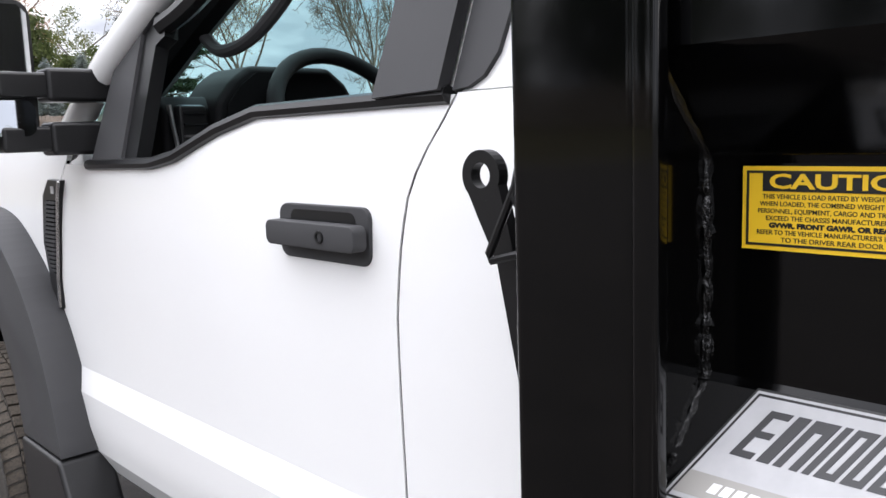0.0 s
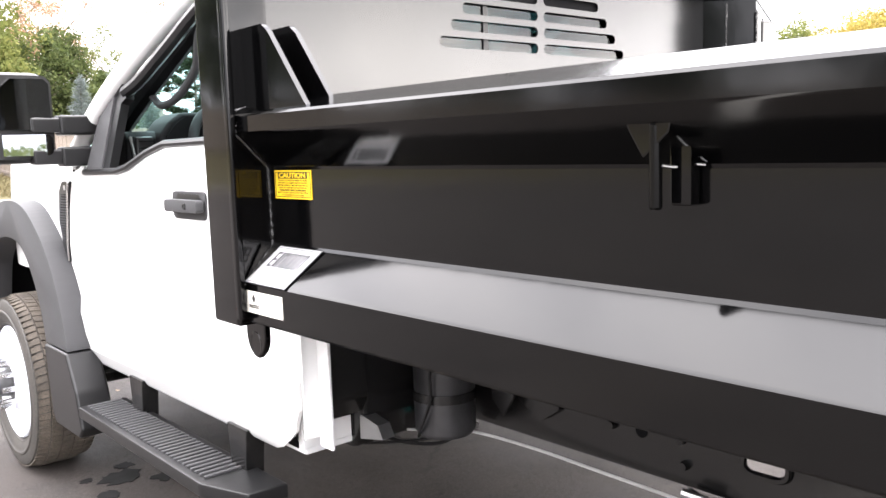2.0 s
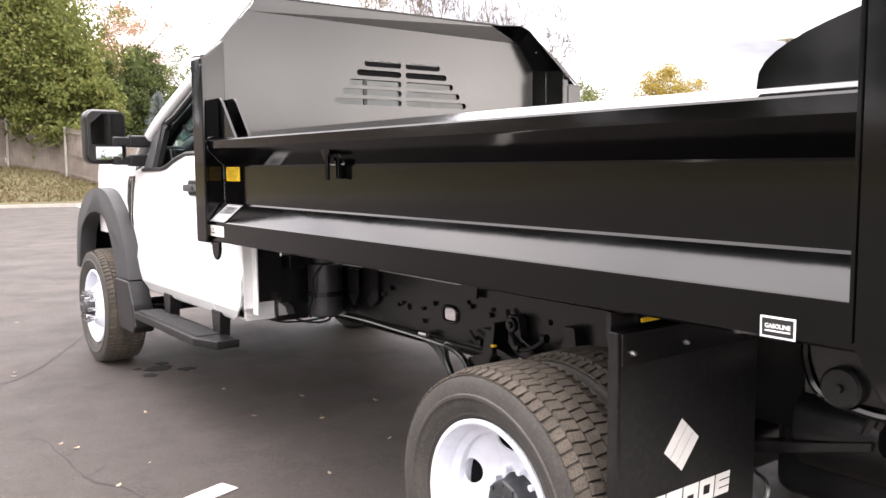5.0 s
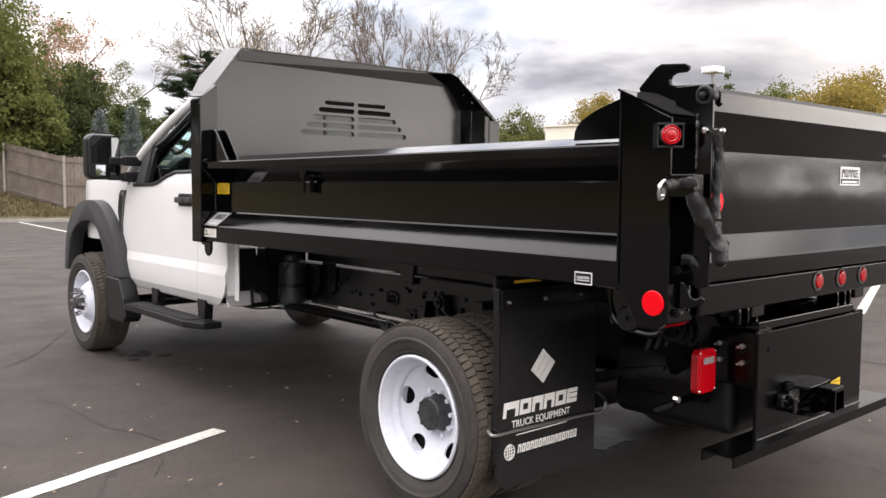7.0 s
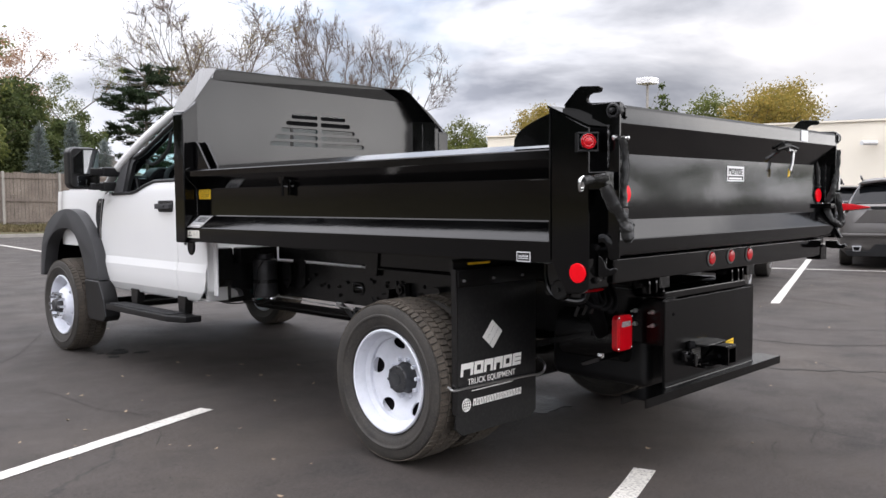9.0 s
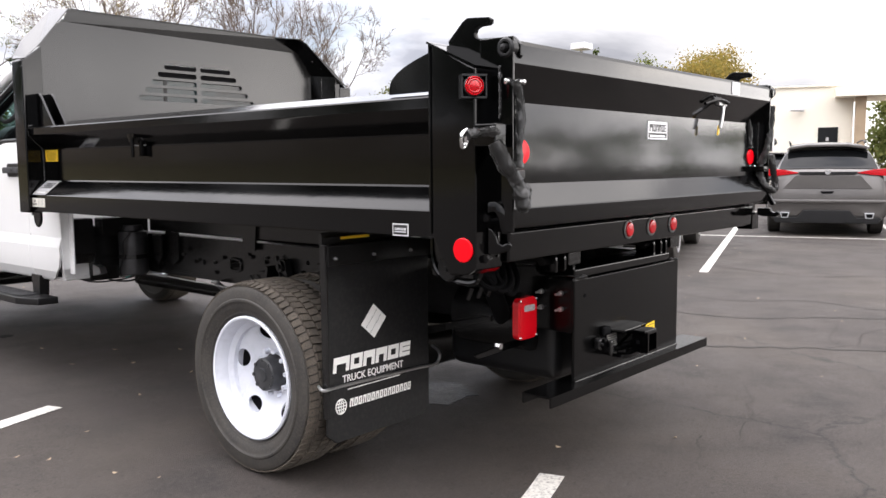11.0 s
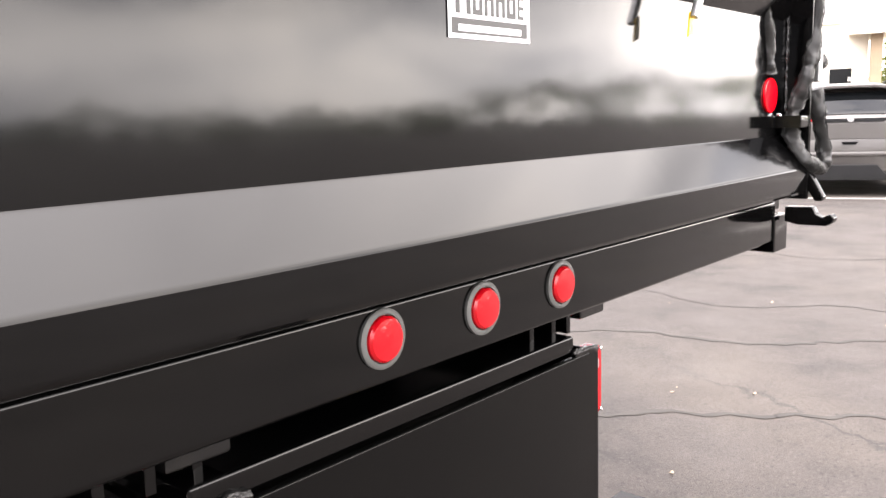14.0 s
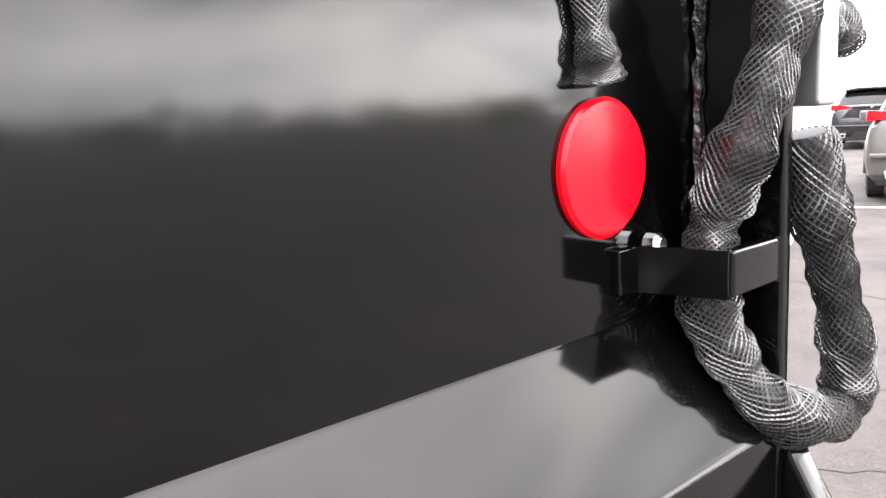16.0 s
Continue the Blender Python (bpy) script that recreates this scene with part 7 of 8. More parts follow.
for k in range(4):
    part("slat", box(-0.864, -0.812, 3.206, 3.22, 1.360 + 0.025 * k, 1.365 + 0.025 * k), M_STEEL if k == 1 else M_INT, vent_c)
swm = pose(-0.52, 3.08, 1.395, 62, 0, 0)
rim_pts = [swm @ Vector((0.195 * math.cos(a), 0.195 * math.sin(a), 0)) for a in np.linspace(0, 2 * math.pi, 41)[:-1]]
sw = part("steering_wheel", tube(rim_pts, 0.019, 12, True), M_INT, truck, "black steering wheel")
bm = bmesh.new()
lathe([(-0.05, 0.05), (0.0, 0.085), (0.02, 0.075), (0.03, 0.0005)], (0, 0, 0), "z", 24, bm)
bmesh.ops.transform(bm, matrix=swm, verts=bm.verts)
part("hub", bm, M_INT, sw)
for a in (0.1, math.pi - 0.1, -math.pi / 2):
    part("spoke", cyl(swm @ Vector((0.06 * math.cos(a), 0.06 * math.sin(a), 0)), swm @ Vector((0.19 * math.cos(a), 0.19 * math.sin(a), 0)), 0.018, 8), M_INT, sw)
part("stalk", cyl((-0.58, 3.16, 1.40), (-0.74, 3.13, 1.415), 0.010, 8), M_INT, sw)
for x in (-0.45, 0.45):
    seat = part("seat", box(x - 0.26, x + 0.26, 2.32, 2.80, 0.85, 1.02, 0.05, 3), M_SEAT, truck, "dark cloth seat")
    part("backrest", prism([(2.36, 0.98), (2.20, 1.62), (2.24, 1.68), (2.32, 1.66), (2.46, 1.0)], "x", x - 0.25, x + 0.25, 0.03, 3), M_SEAT, seat)
    part("headrest", box(x - 0.13, x + 0.13, 2.19, 2.30, 1.69, 1.87, 0.04, 3), M_SEAT, seat)

# the cab is a little longer ahead of the door handle, and its nose narrows towards the grille
def ease(t):
    t = min(max(t, 0.0), 1.0)
    return t * t * (3 - 2 * t)


CAB_MORE = 0.11
for ob in [*cab.children, *[c for o in truck.children if o.name.startswith(("door_handle", "fender_vent", "side_mirror", "steering_wheel", "seat", "air_vent")) for c in (o, *o.children)]]:
    if ob.type != "MESH" or not ob.data.vertices:
        continue
    narrow = ob.name.startswith(("fender", "hood", "nose")) and not ob.name.startswith("fender_vent")
    for v in ob.data.vertices:
        y = v.co.y
        if narrow:
            v.co.x *= 1 - 0.24 * ease((y - 4.45) / 0.85)
        v.co.y = y + CAB_MORE * ease((y - 2.55) / 0.75) * (1 - ease((y - 3.75) / 0.45))

# ---- surroundings ----
def foliage_material(name, a, b, c):
    m = bpy.data.materials.new(name)
    m.use_nodes = True
    nt = m.node_tree
    p = nt.nodes["Principled BSDF"]
    g = nt.nodes.new("ShaderNodeNewGeometry")
    r = nt.nodes.new("ShaderNodeValToRGB")
    r.color_ramp.elements[0].color, r.color_ramp.elements[1].color = (*a, 1), (*c, 1)
    e = r.color_ramp.elements.new(0.5)
    e.color = (*b, 1)
    nt.links.new(g.outputs["Random Per Island"], r.inputs["Fac"])
    nt.links.new(r.outputs["Color"], p.inputs["Base Color"])
    p.inputs["Roughness"].default_value = 0.7
    p.inputs["Specular IOR Level"].default_value = 0.25
    tl = nt.nodes.new("ShaderNodeBsdfTranslucent")
    mx = nt.nodes.new("ShaderNodeMixShader")
    mx.inputs["Fac"].default_value = 0.45
    nt.links.new(r.outputs["Color"], tl.inputs["Color"])
    nt.links.new(p.outputs["BSDF"], mx.inputs[1])
    nt.links.new(tl.outputs["BSDF"], mx.inputs[2])
    nt.links.new(mx.outputs["Shader"], nt.nodes["Material Output"].inputs["Surface"])
    return m


M_GREEN = foliage_material("green_yellow_leaves", (0.078, 0.100, 0.026), (0.125, 0.145, 0.040), (0.185, 0.185, 0.058))
M_DEEP = foliage_material("deep_green_leaves", (0.045, 0.062, 0.021), (0.07, 0.092, 0.030), (0.105, 0.125, 0.042))
M_GOLD = foliage_material("golden_autumn_leaves", (0.17, 0.15, 0.035), (0.27, 0.21, 0.05), (0.36, 0.25, 0.06))
M_PINK = foliage_material("faded_orange_leaves", (0.32, 0.20, 0.12), (0.42, 0.28, 0.19), (0.30, 0.16, 0.09))
M_NEEDLE = foliage_material("pine_needles", (0.02, 0.035, 0.018), (0.035, 0.055, 0.028), (0.05, 0.07, 0.03))
M_BLUE = foliage_material("blue_spruce_needles", (0.125, 0.155, 0.145), (0.185, 0.215, 0.205), (0.25, 0.28, 0.27))
M_BARK = material("grey_brown_bark", (0.10, 0.08, 0.065), 0.9, color2=(0.17, 0.145, 0.12), scale=6, bump=0.6, bump_scale=25, bump_dist=0.02)
M_TWIG = material("brown_twig_bark", (0.095, 0.070, 0.053), 0.9, color2=(0.14, 0.105, 0.080), scale=4)


def limbs(rnd, base, height, spread, levels, r0, up=0.35, first=0.3, kids=(4, 6), lift=0.0):
    """Branch paths as (points, start radius, end radius); grows from a trunk."""
    out, tips = [], []
    def grow(p, d, length, r, lev):
        pts = [p]
        n = 5
        q = p.copy()
        dd = d.copy()
        for i in range(n):
            dd = (dd + Vector((rnd.uniform(-1, 1), rnd.uniform(-1, 1), rnd.uniform(-0.6, 1) * up)) * 0.20).normalized()
            q = q + dd * length / n
            pts.append(q.copy())
        out.append((pts, r, r * (0.45 if lev else 0.35)))
        if lev >= levels:
            tips.append((q.copy(), dd.copy()))
            return
        for k in range(rnd.randint(*kids)):
            t = rnd.uniform(first if lev == 0 else 0.25, 1.0)
            j = min(int(t * n), n - 1)
            s = pts[j].lerp(pts[j + 1], t * n - j)
            a = rnd.uniform(0, 2 * math.pi)
            side = (dd.orthogonal().normalized() * math.cos(a) + dd.cross(dd.orthogonal()).normalized() * math.sin(a))
            nd = (dd * rnd.uniform(0.35, 0.8) + side * spread + Vector((0, 0, up + lift))).normalized()
            grow(s, nd, length * rnd.uniform(0.45, 0.72) * (0.75 if lev == 0 else 1), r * (1 - 0.55 * t) * 0.55, lev + 1)
        tips.append((q.copy(), dd.copy()))
    grow(Vector(base), Vector((rnd.uniform(-0.05, 0.05), rnd.uniform(-0.05, 0.05), 1)), height, r0, 0)
    return out, tips


def branch_mesh(branches, lo=5):
    bm = bmesh.new()
    for pts, ra, rb in branches:
        tube(pts, lambda s: ra + (rb - ra) * s, lo if ra < 0.05 else 8, bm=bm)
    return bm


def leaf_cloud(rnd, centres, per, size, spread, flat=1.0):
    """Many small leaf quads round the given centres."""
    g = np.random.default_rng(rnd.randint(0, 10**6))
    c = np.array(centres)
    n = len(c) * per
    pos = np.repeat(c, per, 0) + g.normal(0, 1, (n, 3)) * np.array([spread, spread, spread * flat])
    a = g.normal(0, 1, (n, 3))
    a /= np.linalg.norm(a, axis=1, keepdims=True)
    b = np.cross(a, g.normal(0, 1, (n, 3)))
    b /= np.linalg.norm(b, axis=1, keepdims=True)
    s = size * g.uniform(0.6, 1.4, (n, 1))
    v = np.stack([pos - a * s, pos + b * s * 0.55, pos + a * s, pos - b * s * 0.55], 1).reshape(-1, 3)
    f = np.arange(4 * n).reshape(-1, 4)
    return v.tolist(), f.tolist()


def broadleaf(at, h, width, seed, mat, label, per=34, size=0.16, name="tree", clumps=150, low=0.12, kids=(5, 7)):
    rnd = random.Random(seed)
    t = thing(name, label, "tree", "trees round the lot")
    t.location = at
    br, tips = limbs(rnd, (0, 0, 0), h * 0.72, 1.0, 2, h * 0.022, kids=kids, first=0.15)
    part("trunk", branch_mesh(br), M_BARK, t)
    cen = []
    for k in range(clumps):
        while True:
            p = Vector((rnd.uniform(-1, 1), rnd.uniform(-1, 1), rnd.uniform(-1, 1)))
            if 0.25 < p.length < 1:
                break
        taper = 1 - 0.35 * max(p.z, 0)
        cen.append((p.x * width / 2 * taper, p.y * width / 2 * taper, h * (0.5 + low / 2) + p.z * h * (0.5 - low / 2)))
    cen += [tuple(q) for q, _ in tips]
    v, f = leaf_cloud(rnd, cen, per, size, width * 0.055, 0.75)
    raw("crown", v, f, mat, t)
    return t


def bare_tree(at, h, spread, seed, label, leaves=None, forks=6, wide=1.0):
    """A leafless spreading tree: a short trunk, steep main limbs that arch outwards, and four orders of twigs."""
    rnd = random.Random(seed)
    t = thing("bare_tree", label, "tree", "trees round the lot")
    t.location = at
    out, tips = [], []
    def grow(p, d, length, r, lev):
        pts, q, dd, n = [p], p.copy(), d.copy(), (7 if lev < 2 else 4)
        droop = (0.10, 0.03, -0.02, 0.03, 0.04)[lev]
        for i in range(n):
            dd = (dd + Vector((rnd.uniform(-1, 1), rnd.uniform(-1, 1), rnd.uniform(-1, 1))) * (0.05 if lev == 0 else 0.16) + Vector((0, 0, droop))).normalized()
            q = q + dd * length / n
            pts.append(q.copy())
        out.append((pts, max(r, 0.014), max(r * 0.4, 0.009)))
        if lev == 4:
            tips.append(q.copy())
            return
        count = (forks, 9, 8, 7)[lev]
        for k in range(count):
            u = (0.55 + 0.45 * (k + 0.5) / count) if lev == 0 else rnd.uniform(0.22, 1.0)
            j = min(int(u * n), n - 1)
            base = pts[j].lerp(pts[j + 1], u * n - j)
            a = 2.4 * k + rnd.uniform(-0.5, 0.5)
            o = dd.orthogonal().normalized()
            side = o * math.cos(a) + dd.cross(o).normalized() * math.sin(a)
            lean = (0.95 * wide, 0.95, 0.95, 0.9)[lev]
            nd = (dd * 1.0 + side * lean * rnd.uniform(0.7, 1.2) + Vector((0, 0, 0.12))).normalized()
            ln = length * ((rnd.uniform(1.35, 1.75)) if lev == 0 else rnd.uniform(0.38, 0.60)) * (1.0 if lev == 0 else 1 - 0.35 * u)
            grow(base, nd, ln, r * (0.60 if lev == 0 else 0.50) * (1 - 0.3 * u), lev + 1)
    grow(Vector((0, 0, 0)), Vector((rnd.uniform(-0.04, 0.04), rnd.uniform(-0.04, 0.04), 1)), h * 0.36, h * 0.0105, 0)
    top = max(p.z for pts, _, _ in out for p in pts)
    reach = sorted(math.hypot(p.x, p.y) for pts, _, _ in out for p in pts)
    fx, fz = spread / 2 / reach[int(len(reach) * 0.97)], h / top
    out = [([Vector((p.x * fx, p.y * fx, p.z * fz)) for p in pts], ra, rb) for pts, ra, rb in out]
    tips = [Vector((q.x * fx, q.y * fx, q.z * fz)) for q in tips]
    part("trunk", branch_mesh(out, 3), M_TWIG, t, "grey-brown trunk and bare twigs", sharp=60)
    if leaves:
        some = [tuple(q) for q in tips if rnd.random() < 0.30 and q.z < h * 0.80]
        v, f = leaf_cloud(rnd, some, 5, 0.06, 0.22)
        raw("crown", v, f, leaves, t, "a few remaining leaves")
    return t


def conifer(at, h, width, seed, mat, label, name="conifer", loose=False):
    """A spruce of drooping boughs in whorls up to a pointed top, or a loose pine with flat pads of needles on bare limbs."""
    rnd = random.Random(seed)
    t = thing(name, label, "tree", "trees round the lot")
    t.location = at
    bm = bmesh.new()
    tube([(0, 0, 0), (0.02 * h * rnd.uniform(-1, 1), 0, h * 0.5), (0, 0, h)], lambda s: h * 0.014 * (1 - s) + 0.012, 8, bm=bm)
    v, f = [], []
    def needles(p, d, n, length, flat):
        for _ in range(n):
            w = (d * rnd.uniform(0.2, 1.2) + Vector((rnd.uniform(-1, 1), rnd.uniform(-1, 1), rnd.uniform(-1, 1) * flat))).normalized()
            side = w.cross(Vector((rnd.uniform(-1, 1), rnd.uniform(-1, 1), 1))).normalized() * length * 0.13
            c = p + Vector((rnd.gauss(0, 1), rnd.gauss(0, 1), rnd.gauss(0, flat))) * length * 0.5
            o = len(v)
            v.extend([tuple(c - side), tuple(c + side), tuple(c + w * length)])
            f.append((o, o + 1, o + 2))
    if not loose:
        whorls = int(h * 7)
        for i in range(whorls):
            z = h * (0.06 + 0.93 * i / whorls)
            r = width / 2 * (1 - z / h) ** 0.85 * rnd.uniform(0.85, 1.1) + 0.05
            for k in range(9):
                a = 2 * math.pi * (k + rnd.random()) / 9
                tip = Vector((r * math.cos(a), r * math.sin(a), z - 0.16 * r + 0.05 * rnd.uniform(-1, 1)))
                root = Vector((0, 0, z))
                d = (tip - root).normalized()
                for q in range(max(3, int(r / 0.09))):
                    needles(root.lerp(tip, rnd.uniform(0.12, 1.03)), d + Vector((0, 0, 0.25)), 7, 0.15, 0.5)
        for q in range(8):
            needles(Vector((0, 0, h * (0.97 + 0.005 * q))), Vector((0, 0, 1)), 4, 0.14, 0.7)
    else:
        for i in range(15):
            z = h * (0.30 + 0.66 * i / 15)
            reach = width / 2 * (0.55 + 0.5 * math.sin(math.pi * (i + 1.5) / 17))
            for k in range(4):
                a = rnd.uniform(0, 6.283)
                r = reach * rnd.uniform(0.55, 1.1)
                tip = Vector((r * math.cos(a), r * math.sin(a), z + 0.22 * r))
                mid = Vector((0, 0, z)).lerp(tip, 0.5) - Vector((0, 0, 0.08 * r))
                tube(smooth_path([(0, 0, z), mid, tip], 4), lambda s: 0.045 * (1 - s) + 0.010, 5, bm=bm)
                for q in range(7):
                    c = mid.lerp(tip, rnd.uniform(0.1, 1.1)) + Vector((rnd.gauss(0, 0.3), rnd.gauss(0, 0.3), 0.08))
                    needles(c, Vector((0, 0, 0.6)), 46, 0.30, 0.35)
    part("trunk", bm, M_BARK, t)
    raw("crown", v, f, mat, t)
    return t


def polar(az, d, z=0.0, eye=(-3.2, -2.5)):
    """A place at a compass angle (degrees, clockwise from +y) and distance from where the walk's middle lies."""
    return (eye[0] + d * math.sin(radians(az)), eye[1] + d * math.cos(radians(az)), z)


def on_bank(az, d):
    """A foot on the grass bank."""
    return polar(az, d, bank_z(az, d) - 0.12)


# grass bank that rises behind the kerb, higher towards the corner of the fence
def fence_line(az):
    """Distance of the fence and height of its foot at a compass angle."""
    d = float(np.interp(az, (-112, 11.0, 12.4, 13.8, 16.2, 17.2, 20.5, 62), (50, 48.5, 47.5, 44.5, 41.5, 41.0, 42.5, 52)))
    z = float(np.interp(az, (-112, 11.0, 12.4, 13.8, 16.2, 17.2, 20.5, 62), (1.5, 1.45, 1.30, 0.80, 0.27, 0.14, 0.20, 0.30)))
    return d, z


def bank_z(az, d):
    fd, fz = fence_line(az)
    return float(np.interp(d, (33.4, 33.8, 34.2, (34 + fd) / 2, fd - 0.4, fd + 3, 75, 170), (-0.05, 0.10, 0.13, 0.13 + (fz - 0.13) * 0.40, fz, fz + 0.12, fz + 0.4, 2.0)))


M_GRASS = material("autumn_grass", (0.070, 0.062, 0.026), 0.95, color2=(0.105, 0.076, 0.037), scale=0.7, fine=(0.075, 0.082, 0.026), fine_scale=7, bump=0.9, bump_scale=24, bump_dist=0.06)
bm = bmesh.new()
rows = []
for a in list(np.linspace(-112, 9, 60)) + list(np.linspace(10, 22, 49)) + list(np.linspace(23, 62, 24)):
    fd, fz = fence_line(a)
    row = []
    for d in (33.4, 33.8, 34.2, 36.0, (34 + fd) / 2, fd - 1.5, fd - 0.4, fd + 1, fd + 3, 60, 75, 110, 170):
        p = polar(a, d)
        row.append(bm.verts.new((p[0], p[1], bank_z(a, d) + (0.05 * noise.noise((p[0] * 0.5, p[1] * 0.5, 0)) if d > 34.5 else 0))))
    rows.append(row)
for a, b in zip(rows, rows[1:]):
    for i in range(len(a) - 1):
        bm.faces.new((a[i], b[i], b[i + 1], a[i + 1]))
tagged(part("grass_bank", bm, M_GRASS, None), "low bank of dry autumn grass under the fence", "grass", kind="structure")
rnd = random.Random(41)
tufts = []
for k in range(2600):
    a = rnd.uniform(8, 23)
    fd, fz = fence_line(a)
    d = rnd.uniform(34.2, fd + 0.4)
    p = polar(a, d)
    tufts.append((p[0], p[1], bank_z(a, d) + 0.03))
M_TUFT = material("dry_leaf_litter", (0.100, 0.074, 0.034), 0.9, color2=(0.085, 0.080, 0.030), scale=0.5)
v, f = [], []
g = np.random.default_rng(8)
for x, y, z in tufts:
    for q in range(4):
        px, py, a, h, w = x + g.normal(0, 0.12), y + g.normal(0, 0.12), g.uniform(0, 6.28), g.uniform(0.04, 0.15), g.uniform(0.02, 0.06)
        o = len(v)
        v += [(px - w * math.cos(a), py - w * math.sin(a), z), (px + w * math.cos(a), py + w * math.sin(a), z), (px + g.normal(0, 0.05), py + g.normal(0, 0.05), z + h)]
        f.append((o, o + 1, o + 2))
tagged(raw("grass_tufts", v, f, M_TUFT), "dry grass tufts and fallen leaves on the bank", "grass", kind="stuff")
M_KERB = material("pale_concrete", (0.32, 0.30, 0.27), 0.85, color2=(0.25, 0.24, 0.22), scale=3, bump=0.3, bump_scale=60)
bm = bmesh.new()
pts = [polar(a, 33.35) for a in np.linspace(-112, 62, 90)]
for p, q in zip(pts, pts[1:]):
    prism([(p[0], p[1]), (q[0], q[1]), (q[0] * 1.004, q[1] * 1.004), (p[0] * 1.004, p[1] * 1.004)], "z", -0.02, 0.12, bm=bm)
tagged(part("kerb", bm, M_KERB, None, smooth=False), "pale concrete kerb along the grass", "kerb", kind="structure")

# board fence
M_WOOD = material("weathered_grey_fence_wood", (0.15, 0.125, 0.105), 0.9, color2=(0.23, 0.195, 0.165), scale=1.5, fine=(0.09, 0.072, 0.06), fine_scale=25, bump=0.5, bump_scale=30, bump_dist=0.01)
fence = thing("fence", "weathered grey-brown board fence on the grass bank", "fence")
g = np.random.default_rng(5)
FENCE_H = 2.4
fang = list(np.linspace(-108, 8, 46)) + list(np.arange(10.2, 22.6, 3.2)) + list(np.linspace(25.5, 58, 10))
fpts = []
for a in fang:
    fd, fz = fence_line(a)
    p = polar(a, fd)
    fpts.append(Vector((p[0], p[1], fz)))
bv, bf = [], []
for p, q in zip(fpts, fpts[1:]):
    d = q - p
    n = max(2, int(d.length / 0.155))
    nn = Vector((-d.y, d.x, 0)).normalized()
    for k in range(n):
        a, b = p + d * (k + 0.04) / n, p + d * (k + 0.96) / n
        top, off = FENCE_H + g.uniform(-0.03, 0.03), g.uniform(-0.008, 0.008)
        o = len(bv)
        for base in (a, b):
            for s, z in ((0, -0.05), (0.02, -0.05), (0.02, top), (0, top)):
                w = base + nn * (s + off)
                bv.append((w.x, w.y, base.z + z))
        bf += [(o, o + 4, o + 7, o + 3), (o + 1, o + 2, o + 6, o + 5), (o + 3, o + 7, o + 6, o + 2), (o, o + 3, o + 2, o + 1), (o + 4, o + 5, o + 6, o + 7)]
tagged(raw("board", bv, bf, M_WOOD, fence, "upright weathered boards"), kind="stuff")
for p, q in zip(fpts, fpts[1:]):
    nn = Vector((q.y - p.y, -(q.x - p.x), 0)).normalized() * 0.07
    a = p + nn
    part("post", box(a.x - 0.05, a.x + 0.05, a.y - 0.05, a.y + 0.05, p.z - 0.1, p.z + FENCE_H + 0.05, 0.01, 1), M_KERB, fence)
    for z in (0.22, 1.15, 2.2):
        bm = bmesh.new()
        u, w = Vector((0, 0, 0.045)), nn * 0.6 + Vector((0, 0, z))
        sheet([p + w - u, q + w - u, q + w + u, p + w + u], 0.04, bm)
        part("rail", bm, M_WOOD, fence, smooth=False)

# trees behind the fence
def leafy(az, d, h, width, seed, mat, label, per=60, size=0.11, clumps=150, low=0.0):
    return broadleaf(on_bank(az, d), h, width, seed, mat, label, per, size, clumps=clumps, low=low)


leafy(9.6, 50.5, 12.0, 9.8, 11, M_GREEN, "large yellow-green broadleaf tree leaning over the fence", 130, 0.12, 230, 0.10)
leafy(13.6, 47.6, 6.3, 5.4, 19, M_GREEN, "low yellow-green bushy tree that hangs over the fence", 150, 0.11, 150, 0.16)
leafy(3.0, 54, 12, 9, 12, M_GREEN, "large yellow-green broadleaf tree behind the fence", 80, 0.14, 170, 0.03)
leafy(-6.0, 54, 12, 10, 13, M_GREEN, "yellow-green broadleaf tree behind the fence", 50, 0.18, 150)
leafy(11.0, 68, 15.5, 8.0, 14, M_DEEP, "tall deep green tree behind the others", 90, 0.15, 160)
leafy(16.9, 62, 12.2, 5.6, 15, M_PINK, "tall tree with thin faded orange leaves", 85, 0.065, 260, 0.15)
leafy(17.6, 55, 7.9, 4.6, 16, M_DEEP, "dense dark green bushy tree", 130, 0.11, 140)
leafy(20.3, 58, 9.2, 3.6, 17, M_GREEN, "thin green and orange tree behind the fence", 50, 0.065, 130, 0.10)
leafy(20.4, 52, 5.6, 4.2, 18, M_DEEP, "dark green shrubby tree behind the spruces", 120, 0.10, 120)
leafy(15.4, 52, 6.6, 4.2, 26, M_DEEP, "dark green shrubby tree behind the fence", 120, 0.10, 120)
# unseen row that carries on the trees, added to be mirrored in the glossy body
for k, a in enumerate(range(-104, -10, 9)):
    leafy(a + 2.5 * (k % 3), 53 + 3 * (k % 2), 11.5 + 1.3 * (k % 3), 10.5, 60 + k, M_DEEP if k % 2 else M_NEEDLE, "broadleaf tree out of view, added behind the fence for reflections", 36, 0.24, 130)
conifer(on_bank(18.8, 46), 5.0, 2.5, 21, M_BLUE, "young blue spruce behind the fence", "spruce")
conifer(on_bank(20.7, 46), 5.3, 2.3, 22, M_BLUE, "young blue spruce behind the fence", "spruce")
conifer(on_bank(22.6, 46.5), 4.3, 2.6, 23, M_BLUE, "low blue spruce behind the fence", "spruce")
conifer(on_bank(25.2, 60), 10.3, 5.4, 24, M_NEEDLE, "loose dark green pine", "pine", True)
bare_tree(on_bank(30.1, 62), 16.3, 15.5, 31, "tall bare autumn tree with a few leaves", M_GOLD, 7, 1.0)
